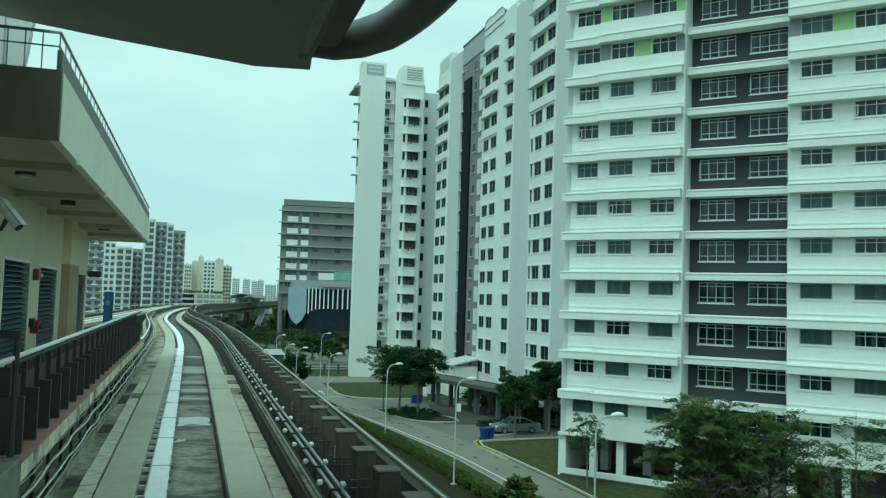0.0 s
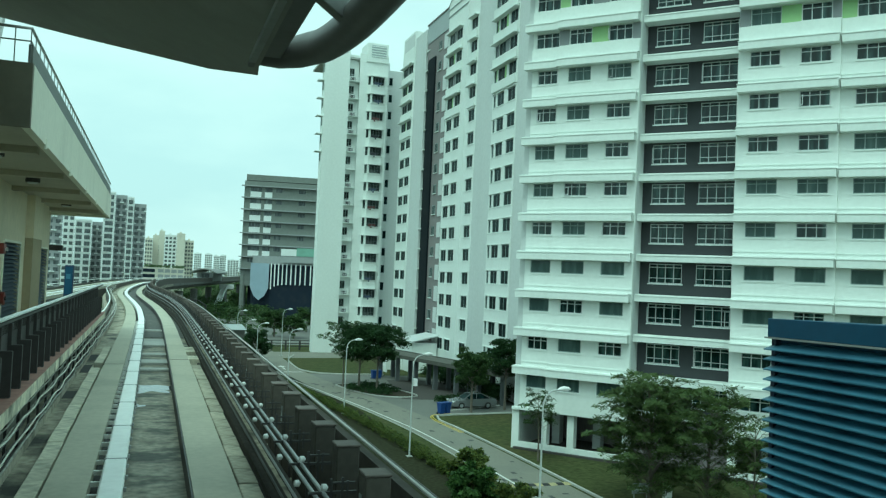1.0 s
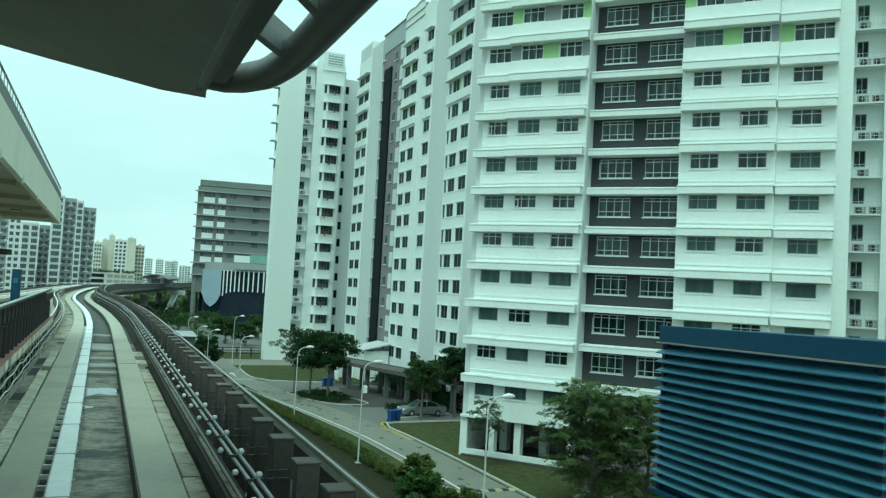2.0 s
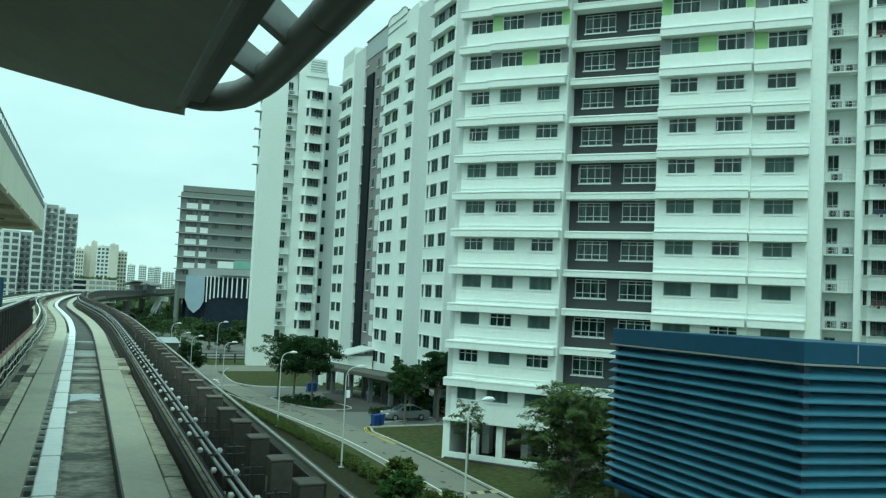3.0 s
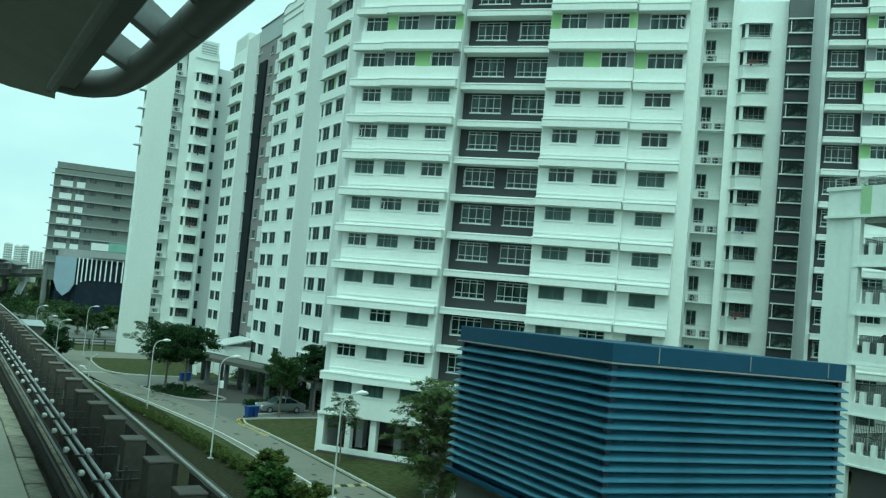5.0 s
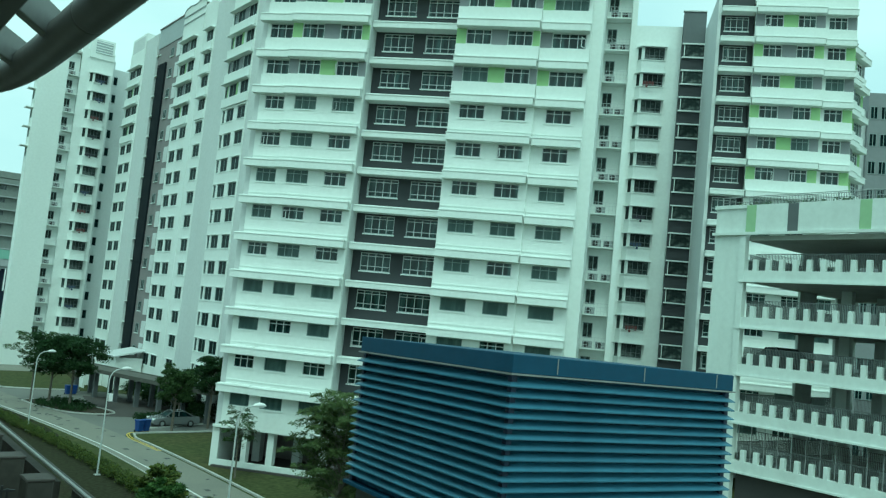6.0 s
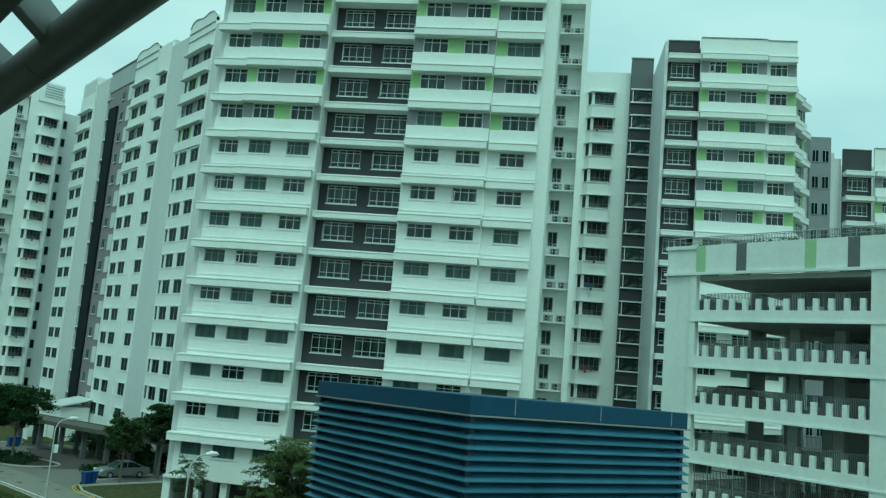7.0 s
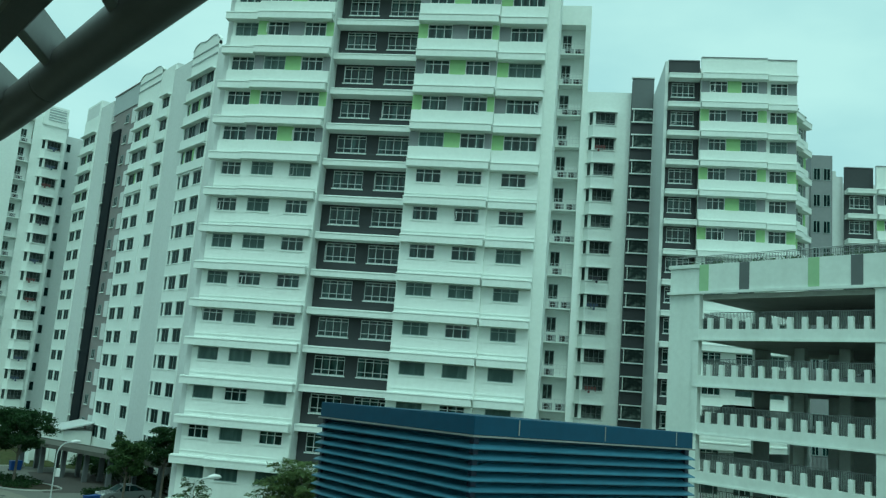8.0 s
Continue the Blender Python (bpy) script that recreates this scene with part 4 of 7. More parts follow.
part("ground_screen", Geo().box(2.7, 0.35, 0, PK, 0.4, 4.4), DSTEEL, park, "dark mesh screen")
low_bar = lattice(Geo(), [0, 0.905] + [v for i in range(9) for v in (i * 0.101 + 0.036, i * 0.101 + 0.060)], [0, 0.03, 0.50, 0.53], 0, 0.03,
                  lambda x, z: 0.03 < z < 0.50 and not any(i * 0.101 + 0.036 < x < i * 0.101 + 0.060 for i in range(9))).mesh("roof_railing", RAILG)
for i in range(30):
    part("roof_railing", low_bar, None, park, "grey metal railing on the roof parapet", m=pose(2.7 + 0.905 * i, 0.14, 21.702))
part("roof_rail", Geo().tube([(0.2, 0.6, 22.4), (PK, 0.6, 22.4)], 0.03, 6).tube([(0.2, 0.6, 22.05), (PK, 0.6, 22.05)], 0.02, 6), STEEL, park)
for s in range(0, 30, 2):
    part("rail_post", Geo().tube([(s + 0.2, 0.6, 21.5), (s + 0.2, 0.6, 22.4)], 0.025, 6), STEEL, park)
g = Geo()
for i in range(60):
    leaves(g, (0.8 + rng.random() * 28, 0.9 + rng.random(), 21.8 + 0.25 * rng.random()), 0.45, 26, 0.10, rng)
part("roof_planting", g, LEAF, park, "low green planting along the roof edge")

# ---- ground and road ----
g = Geo()
N = 60
ring = [0, 30, 80, 160, 300, 600, 1200, 2500, 4500]
gv, gf = [(0, 60, G)], []
for r in ring[1:]:
    gv += [(r * math.cos(2 * math.pi * i / N), 60 + r * math.sin(2 * math.pi * i / N), G) for i in range(N)]
gf += [(0, 1 + i, 1 + (i + 1) % N) for i in range(N)]
for k in range(len(ring) - 2):
    gf += [(1 + k * N + i, 1 + (k + 1) * N + i, 1 + (k + 1) * N + (i + 1) % N, 1 + k * N + (i + 1) % N) for i in range(N)]
solid("ground", Geo().add(gv, gf), GRASS, "mown grass ground reaching to the horizon", "ground", "structure")

solid("verge", Geo().prism([(3.0, -30), (18.7, -30), (18.7, 72), (16.2, 96), (14.6, 118), (4.0, 118)], G + 0.004, G + 0.03), VERGE, "dark bare verge between the track and the hedge", "ground", "structure")
solid("far_road", Geo().prism([(-4, 136), (34, 140), (44, 240), (6, 330), (-30, 330), (-8, 200)], G + 0.004, G + 0.03), PAVE, "pale concrete road and yards in the distance", "road", "structure")
ROADC = [(23.1, -60, G), (23.1, 0, G), (23.0, 30, G), (22.8, 50, G), (22.65, 56, G), (22.35, 62, G), (21.7, 68, G), (20.55, 76, G), (19.05, 84.7, G), (17.9, 91.5, G), (16.95, 99, G), (16.5, 106, G), (16.4, 120, G), (16.4, 140, G)]
road_path = spline(ROADC, 2.0)
solid("road", Geo().sweep([(-1.98, 0.0), (1.95, 0.0), (1.95, 0.03), (-1.98, 0.03)], road_path), ROAD, "grey asphalt service road with patches", "road", "structure")
solid("pavement", Geo().prism([(16.0, 117), (60, 121), (60, 127.5), (12, 126), (-60, 123), (-60, 116.5)], G + 0.004, G + 0.026), ROAD, "cross road in front of the far trees", "road", "structure")
drive = [(23.2, 66.5), (24.6, 68.5), (27.5, 69.4), (35.0, 73.5), (35.0, 92), (31, 97), (26.5, 97.5), (18.2, 99.5), (18.6, 91), (20.2, 84.0), (21.8, 76.5)]
solid("driveway", Geo().prism(drive, G + 0.004, G + 0.024), PAVE, "concrete drop-off driveway beside the road", "road", "structure")
solid("lay_by", Geo().prism([(27.4, 68.4), (36, 69.5), (36, 74.0), (31, 73.8)], G + 0.03, G + 0.036), PAVE, "parking bay off the driveway", "road", "structure")
solid("shelter_paving", Geo().prism([(24.6, 78.2), (33.5, 76.5), (34.5, 91), (27.0, 93)], G + 0.032, G + 0.038), PAVED, "brown paving darkened for shade under the covered walkway", "pavement", "structure")


def kerb(name, pts, step=1.5, h=0.14, w=0.16, closed=False):
    path = spline([(x, y, G) for x, y in pts], step)
    return solid(name, Geo().sweep([(-w / 2, 0), (w / 2, 0), (w / 2, h - 0.02), (w / 2 - 0.03, h), (-w / 2 + 0.03, h), (-w / 2, h - 0.02)], path), KERB, "pale concrete kerb", "kerb", "structure")


kerb("kerb", [(25.32, -40), (25.3, 20), (25.15, 45), (24.9, 56), (24.55, 63), (24.3, 66), (24.8, 68.2), (26.5, 68.7), (33.0, 69.2)])
kerb("kerb", [(26.0, 71.6), (27.2, 71.0), (33, 73.4)])
kerb("kerb", [(20.0, 88.5), (20.7, 84.5), (22.4, 80.5), (24.6, 79.2), (26.6, 79.8), (26.4, 83), (23.6, 87), (21.2, 89.4), (20.0, 88.5)], 1.0)
kerb("kerb", [(14.4, 140), (14.4, 120), (14.5, 106), (14.9, 99), (15.85, 91.5), (17.0, 84.7), (18.55, 76), (19.7, 68), (20.35, 62), (20.65, 56), (20.85, 48), (21.1, 30), (21.1, -30)], h=0.06, w=0.10)
kerb("kerb", [(20.6, 121), (18.9, 115), (18.45, 109), (18.6, 102.5), (20.4, 99.2), (23, 98.3), (28, 98.0)])
bed = Geo().prism([(20.1, 88.4), (20.8, 84.7), (22.4, 80.8), (24.6, 79.5), (26.3, 80), (26.1, 82.9), (23.5, 86.8), (21.3, 89.1)], G + 0.04, G + 0.12)
solid("planting_bed", bed, SOIL, "raised soil bed with low shrubs round the trees", "planting bed", "structure")

edge = spline([(21.75, 30, G), (21.7, 42, G), (21.55, 50.6, G), (21.35, 55.5, G), (20.95, 62, G), (20.2, 68, G), (19.0, 76, G), (17.4, 84.7, G), (16.25, 91.5, G), (15.3, 99, G), (14.9, 106, G), (14.8, 118, G)], 2.0)
solid("edge_line", Geo().sweep([(-0.07, 0.03), (0.07, 0.03), (0.07, 0.036), (-0.07, 0.036)], edge), LINEW, "worn white edge line", "road marking", "structure")
for dx in (-0.1, 0.14):
    yl = spline([(25.0 + dx - 0.25, 50, G), (24.75 + dx - 0.25, 57, G), (24.3 + dx - 0.2, 63.4, G), (23.95 + dx, 66.4, G), (24.6 + dx, 68.8 + dx, G), (26.6, 69.3 + dx, G)], 0.8)
    solid("yellow_line", Geo().sweep([(-0.045, 0.03), (0.045, 0.03), (0.045, 0.04), (-0.045, 0.04)], [p for p in yl if p[1] > 60]), LINEY, "double yellow kerb line", "road marking", "structure")
solid("give_way_line", Geo().box(15.2, 100.4, G + 0.031, 18.4, 100.7, G + 0.037), LINEW, "white stop line", "road marking", "structure")
arrow = Geo().prism([(16.6, 103), (16.75, 103), (16.75, 106), (17.15, 106), (16.68, 107.6), (16.2, 106), (16.6, 106)], G + 0.031, G + 0.037)
solid("road_arrow", arrow, LINEW, "white painted road arrow", "road marking", "structure")
hump = thing("speed_hump", "yellow and black striped speed hump across the road", "speed hump")
for i in range(10):
    x = 20.4 + i * 0.47
    part("stripe", Geo().add([(x, 43.6, G + 0.03), (x + 0.47, 43.6, G + 0.03), (x + 0.47, 44.3, G + 0.03), (x, 44.3, G + 0.03), (x, 43.85, G + 0.09), (x + 0.47, 43.85, G + 0.09), (x + 0.47, 44.05, G + 0.09), (x, 44.05, G + 0.09)],
                             [(0, 3, 2, 1), (4, 5, 6, 7), (0, 1, 5, 4), (1, 2, 6, 5), (2, 3, 7, 6), (3, 0, 4, 7)]), LINEP if i % 2 else BLACK, hump)
prng = random.Random(5)
g = Geo()
for i in range(60):
    x, y, w, l = 21.2 + 3.0 * prng.random(), 32 + 60 * prng.random(), 0.15 + 0.3 * prng.random(), 0.2 + 0.5 * prng.random()
    if y > 60:
        x -= (y - 60) * 0.145
    g.box(x, y, G + 0.03, x + w, y + l, G + 0.034)
solid("road_patches", g, PATCH, "dark repair patches and drain covers in the asphalt", "road patches", "stuff")


# ---- elevated track ----
CENTRE = [(0.36, -60, 8), (0.36, 0, 8), (0.36, 36, 8), (0.22, 47, 8), (-0.08, 56, 8), (-0.60, 65.5, 8), (-1.14, 74.5, 8), (-1.52, 83, 8), (-1.66, 95, 8), (-1.45, 109, 8), (-0.80, 127, 8),
          (0.5, 146, 8), (4.6, 184, 7.7), (11.2, 224, 7.5), (20.2, 268, 7.6), (32.8, 317, 7.9), (50, 366, 8.1), (80, 420, 8.2)]
LINE = spline(CENTRE, 2.0)
NEAR = [p for p in LINE if p[1] < 160]


def along(u, w, path=None):
    """The track's line moved u to the right and w up."""
    path = path or LINE
    out = []
    for i, p in enumerate(path):
        a, b = path[max(i - 1, 0)], path[min(i + 1, len(path) - 1)]
        d = Vector((b[0] - a[0], b[1] - a[1], 0)).normalized()
        out.append((p[0] + d.y * u, p[1] - d.x * u, p[2] + w))
    return out


def rect(u0, w0, u1, w1):
    return [(u0, w0), (u1, w0), (u1, w1), (u0, w1)]


solid("guideway_deck", Geo().sweep([(-1.75, -0.28), (-1.75, -0.75), (-1.1, -1.0), (-0.8, -2.3), (0.8, -2.3), (1.1, -1.0), (2.5, -0.75), (2.5, -0.28)], NEAR), DECK, "stained concrete deck of the elevated track", "guideway", "structure")
solid("guideway_deck", Geo().sweep([(-1.75, -0.28), (-1.75, -0.75), (-1.1, -0.9), (-0.8, -1.5), (0.8, -1.5), (1.1, -0.9), (2.5, -0.75), (2.5, -0.28)], [p for p in LINE if p[1] > 155]), VIADUCT, "dark concrete deck of the curving elevated track", "guideway", "structure")
for y in (-30, -5, 20, 45, 70, 95, 120, 145):
    x = min(LINE, key=lambda p: abs(p[1] - y))[0]
    solid("guideway_column", Geo().tube([(x, y, G - 0.2), (x, y, 5.2)], 0.85, 20).box(x - 1.3, y - 0.9, 5.1, x + 1.3, y + 0.9, 5.72), VIADUCT, "round concrete column under the elevated track", "column", "structure")

pads = solid("running_pads", Geo().sweep(rect(-1.12, -0.3, -0.62, 0.0), NEAR), PAD, "pale concrete running strip for the train wheels", "track", "structure")
part("running_pad", Geo().sweep(rect(0.58, -0.3, 1.12, 0.0), NEAR), PAD, pads)
far_path = [p for p in LINE if p[1] > 156]
part("running_pad", Geo().sweep(rect(-1.12, -0.3, -0.62, 0.0), far_path).sweep(rect(0.58, -0.3, 1.12, 0.0), far_path), PAD, pads)
block_l = Geo().box(-0.115, 0, -0.26, 0.115, 1.205, -0.03).mesh("shoulder_block", PADS, bevel=0.010)
block_r = Geo().box(-0.125, 0, -0.26, 0.125, 0.79, -0.035).mesh("shoulder_block", PADR, bevel=0.010)
brng = random.Random(31)
for i in range(-9, 22):
    if i != 17:
        part("shoulder_block", block_l, None, pads, m=pose(-0.918 + brng.uniform(-0.008, 0.008), 1.0 + 1.22 * i, 8.0 - 0.012 * brng.random(), 0, 0, brng.uniform(-0.3, 0.3)))
for i in range(-13, 27):
    part("shoulder_block", block_r, None, pads, m=pose(1.655 + brng.uniform(-0.01, 0.01), 1.0 + 0.81 * i, 7.985 - 0.02 * brng.random(), 0, brng.uniform(-1, 1), brng.uniform(-0.5, 0.5)))
for y, w in ((24.3, 1.0), (26.6, 1.6)):
    part("shoulder_block", Geo().box(1.50, y, 7.74, 1.90, y + w, 7.95), PADS, pads, bevel=0.012)
part("pad_joint", Geo().box(-0.77, 22.3, 7.9, -0.27, 22.33, 8.004).box(0.95, 23.6, 7.9, 1.47, 23.63, 8.004), BLACK, pads)
part("pad_edge", Geo().sweep(rect(0.555, -0.3, 0.578, -0.02), NEAR), DSTEEL, pads, "dark strip along the pad's edge")
dark_bed = [p for p in NEAR if p[1] > 33.6]
solid("stained_deck_bed", Geo().sweep(rect(-0.21, -0.29, 0.553, -0.262), dark_bed).sweep(rect(1.14, -0.29, 1.40, -0.262), dark_bed), BEDBLACK, "black stained deck bed between the running strips", "guideway", "structure")
guide = solid("guide_rail", Geo().sweep([(-0.495, -0.10), (-0.22, -0.10), (-0.22, 0.055), (-0.24, 0.07), (-0.475, 0.07), (-0.495, 0.055)], LINE), RAILW, "white painted steel rail cover along the track", "rail", "structure")
# Black strip paints the darkness down in the gap beside the rail.
part("rail_slot", Geo().sweep(rect(-0.617, -0.279, -0.498, -0.15), NEAR), BLACK, guide, "black strip painting the dark gap beside the rail")
joint = Geo().box(-0.13, 0, -0.1, 0.165, 0.03, 0.076).mesh("joint_plate", STEEL)
tie = Geo().box(-0.12, 0, 0, 0.10, 0.05, 0.06).mesh("tie", RAILW)
bolt = Geo().box(-0.02, 0, 0, 0.035, 0.05, 0.05).mesh("clip", STEEL)
for i in range(60):
    y = 5.0 + 0.62 * i
    part("tie", tie, None, guide, m=pose(0.36 - 0.60, y, 7.90))
    part("clip", bolt, None, guide, m=pose(0.36 - 0.215, y, 7.98))
    if i % 4 == 0:
        part("joint_plate", joint, None, guide, m=pose(0.36 - 0.375, y + 0.2, 8.0))
for x, y, a, b in ((0.43, 19.4, 0.80, 0.85), (0.14, 16.9, 0.30, 0.30)):
    pts = []
    for i in range(28):
        t = i * math.pi / 14
        r = 0.74 + 0.75 * noise.noise((x * 3 + 1.6 * math.cos(t), y + 1.6 * math.sin(t), 0))
        sq = max(abs(math.cos(t)), abs(math.sin(t))) ** 0.5
        pts.append((x + a * r * math.cos(t) / sq, y + b * r * math.sin(t) / sq, 7.724))
    solid("puddle", Geo().add(pts + [(x, y, 7.724)], [(i, (i + 1) % 28, 28) for i in range(28)]), WATER, "shallow rain puddle on the deck", "puddle", "structure")
for y, w in ((22.9, 0.4), (24.6, 0.9), (27.0, 0.6), (30.5, 2.6), (38, 0.4)):
    solid("cross_beam", Geo().box(-0.12, y, 7.72, 0.93, y + w, 7.80), CONC, "low concrete cross beam between the strips", "beam", "structure", bevel=0.012)
# Flush black boxes paint the dark inside of drain pits; nothing is sunk.
for y, w in ((22.18, 1.8), (25.22, 1.7), (17.6, 1.1)):
    solid("drain_pit", Geo().box(-1.40, y, 7.70, -1.13, y + w, 7.786), BLACK, "flat black patch painting a dark drain pit beside the track", "drain", "structure")

# right side: conductor rails, insulators, posts and outer rail
cond = solid("conductor_rails", Geo().sweep(rect(1.44, -0.06, 1.48, 0.02), LINE).sweep(rect(1.50, 0.08, 1.54, 0.16), LINE).sweep(rect(1.56, 0.22, 1.60, 0.30), LINE).sweep(rect(1.40, -0.28, 1.74, -0.16), LINE),
             RAILD, "dark power conductor rails beside the track", "rail", "structure")
part("pipe", Geo().tube(along(1.53, 0.60), 0.020, 8), STEEL, cond, "silver conduit pipe")
part("pipe", Geo().tube(along(1.60, 0.63), 0.020, 8), STEEL, cond, "silver conduit pipe")
part("pipe", Geo().tube(along(1.46, 0.42), 0.016, 6), STEEL, cond)
part("pipe", Geo().tube(along(1.42, 0.27), 0.016, 6), CABLED, cond)
knob = Geo().tube([(-0.036, 0, 0), (-0.03, 0, 0), (-0.024, 0, 0), (0.022, 0, 0), (0.028, 0, 0), (0.04, 0, 0)], [0.014, 0.028, 0.037, 0.037, 0.026, 0.013], 12).mesh("insulator", PORC, smooth=False)
arm = Geo().box(-0.16, -0.012, -0.02, 0.30, 0.012, 0.005).box(0.04, -0.012, -0.55, 0.065, 0.012, 0.12).box(0.15, -0.01, -0.20, 0.172, 0.01, 0.13).box(0.20, -0.01, -0.10, 0.222, 0.01, 0.10).box(0.04, -0.012, 0.07, 0.28, 0.012, 0.09).mesh("bracket", DSTEEL)
post = Geo().box(-0.12, -0.13, -1.05, 0.12, 0.13, 0.90).mesh("post", POST, bevel=0.014)
cap = Geo().box(-0.128, -0.138, 0.90, 0.128, 0.138, 0.925).mesh("post_cap", POSTCAP, bevel=0.008)
tag = Geo().box(-0.128, -0.02, 0.50, -0.124, 0.07, 0.72).mesh("number_tag", FRAMED)
RAILPATH = [(0.36, 3.3, 8.0)] + [p for p in LINE if p[1] > 3.9]
wall_r = solid("track_parapet", Geo().sweep(rect(2.36, -0.75, 2.46, 0.66), [p for p in LINE if p[1] > 3.9]), POST, "dark brown parapet wall along the track", "parapet", "structure")
part("parapet_panel", Geo().box(2.74, -50, 7.2, 2.86, 4.45, 8.74), POST, wall_r, "plain dark brown parapet panel")
part("parapet_rail", Geo().tube(along(2.42, 0.75, RAILPATH), 0.020, 8), PIPEW, wall_r, "pale painted pipe rail")
part("parapet_rail", Geo().tube(along(2.50, 0.71, RAILPATH), 0.019, 8), DSTEEL, wall_r, "dark painted pipe rail")
for i in range(95):
    y = 2.98 + 1.22 * i
    j = min(range(len(LINE)), key=lambda k: abs(LINE[k][1] - y))
    x = LINE[j][0]
    a, b = LINE[max(j - 1, 0)], LINE[min(j + 1, len(LINE) - 1)]
    turn = math.degrees(math.atan2(b[1] - a[1], b[0] - a[0])) - 90
    p = part("post", post, None, wall_r, m=pose(x + 1.99, y, 8.0 + 0.012 * math.sin(i * 2.3), 0, 0, turn + 1.2 * math.sin(i * 1.7)))
    part("post_cap", cap, None, p)
    if i % 4 == 2:
        part("number_tag", tag, None, p, "small grey plate")
    if i < 80:
        size = 0.9 if i < 9 else 0.74 if i < 22 else 0.55
        part("insulator", knob, None, cond, "white porcelain insulator", m=pose(x + 1.60, y + 0.37, 8.69, 0, 0, turn + 6) @ Matrix.Scale(size, 4))
        if i < 40:
            part("insulator", knob, None, cond, "white porcelain insulator", m=pose(x + 1.45, y + 0.98, 8.585, 0, 0, turn + 6) @ Matrix.Scale(size, 4))
        part("bracket", arm, None, cond, "dark steel bracket", m=pose(x + 1.62, y + 0.40, 8.64, 0, 0, turn))

# left side: trench, cables and walkway
trough = solid("cable_trough", Geo().sweep(rect(-2.35, -0.9, -1.75, -0.24), NEAR), TROUGH, "weathered concrete cable trough beside the track", "trough", "structure")
part("trough_wall", Geo().sweep(rect(-1.79, -0.28, -1.72, -0.10), NEAR), TROUGH, trough, "black stained low wall of the trough")
solid("gutter", Geo().sweep(rect(-1.72, -0.30, -1.15, -0.22), NEAR), GUTTER, "black stained concrete gutter beside the track", "gutter", "structure")
solid("gutter", Geo().sweep(rect(1.43, -0.30, 2.3, -0.272), NEAR), GUTTER, "black stained concrete gutter under the conductor rails", "gutter", "structure")
CLIPS = [(-1.64, 0.37, 0.020), (-1.72, 0.30, 0.018), (-1.69, 0.25, 0.017), (-1.60, 0.19, 0.019), (-1.66, 0.13, 0.020), (-1.74, 0.42, 0.020), (-1.80, 0.16, 0.024), (-1.64, 0.02, 0.022), (-1.70, -0.04, 0.026)]
CABLEY = spline([(p[0], p[1], p[2]) for p in NEAR if -20 < p[1] < 100], 0.5)
for i, (u, w, r) in enumerate(CLIPS):
    pts = []
    for p in along(u - 0.06, w, CABLEY):
        k = 0.030 * noise.noise((p[1] * 0.55, i * 3.7, 0.2)) + 0.012 * math.sin(p[1] * 2.57 + i)
        pts.append((p[0] + k, p[1], p[2] + 0.045 * noise.noise((p[1] * 0.7, i * 5.1, 7.0)) - 0.02 * abs(math.sin(p[1] * 2.1 + 0.4 * i))))
    solid("track_cable", Geo().tube(pts, r * 0.72, 6), CABLE if i in (0, 3) else CABLEG if i % 2 else CABLED, "pale cable clipped along the walkway wall" if i in (0, 3) else "dark grey cable clipped along the walkway wall", "cable", group="track cables")
hanger = Geo().box(-0.30, -0.02, 0.46, 0.02, 0.02, 0.49).box(-0.02, -0.02, -0.26, 0.02, 0.02, 0.49).mesh("cable_hanger", DSTEEL)
for i in range(26):
    tagged(part("cable_hanger", hanger, None, None, "", pose(-1.50, 1.4 + 1.22 * i, 8.0)), "dark steel cable hanger in the trough", "bracket", "cable hangers", "structure")
walkway = solid("walkway", Geo().box(-3.4, -30, 8.725, -1.215, 31.3, 8.90), KERBST, "concrete station walkway with a white stained edge", "walkway", "structure")
part("walkway_edge", Geo().box(-1.75, 8.57, 8.90, -1.225, 31.3, 8.925), REDDISH, walkway, "reddish brown walkway edge")
part("walkway_wall", Geo().box(-2.4, -30, 6.6, -1.72, 31.3, 8.725), DIRTY, walkway, "black stained wall under the walkway")

# ---- fence on the walkway ----
fence = thing("walkway_fence", "dark metal fence with pale handrail along the walkway", "fence")
fp = Geo().box(-0.30, -0.03, 0.0, 0.0, 0.03, 0.60).box(-0.30, -0.03, 0.60, -0.14, 0.03, 0.90).box(-0.30, -0.05, 0, 0.0, 0.05, 0.012).mesh("fence_post", FENCE, bevel=0.006)
fm = lattice(Geo(), [-0.436, 0.436] + [v for i in range(8) for v in (-0.41 + i * 0.105, -0.345 + i * 0.105)], [0.0, 0.06, 0.72, 0.76, 0.89, 0.92], -0.012, 0.012,
             lambda x, z: (0.76 < z < 0.89) and any(-0.41 + i * 0.105 < x < -0.345 + i * 0.105 for i in range(8)))
fm = Geo().add([(-y, x, z) for x, y, z in fm.v], fm.f).mesh("fence_panel", FENCE)
for i in range(44):
    y = 9.09 + 0.873 * i
    if y > 30.5:
        break
    part("fence_post", fp, None, fence, m=pose(-1.298, y, 8.925))
    part("fence_panel", fm, None, fence, m=pose(-1.50, y + 0.436, 8.925))
part("handrail", Geo().tube([(-1.33, 3.0, 9.97), (-1.33, 31.0, 9.97)], 0.028, 8), RAILW, fence, "pale grey tubular handrail")
part("handrail_bracket", Geo().box(-1.345, 8.6, 9.90, -1.315, 31.0, 9.935), DSTEEL, fence)
solid("platform_end", Geo().box(-4.6, -22, 7.6, -1.20, 8.55, 9.0), DIRTY, "dark stained platform end block", "platform", "structure", bevel=0.02)
gp = thing("gate_post", "thin dark steel gate post on the platform end", "post", pose(-1.30, 8.5, 9.0))
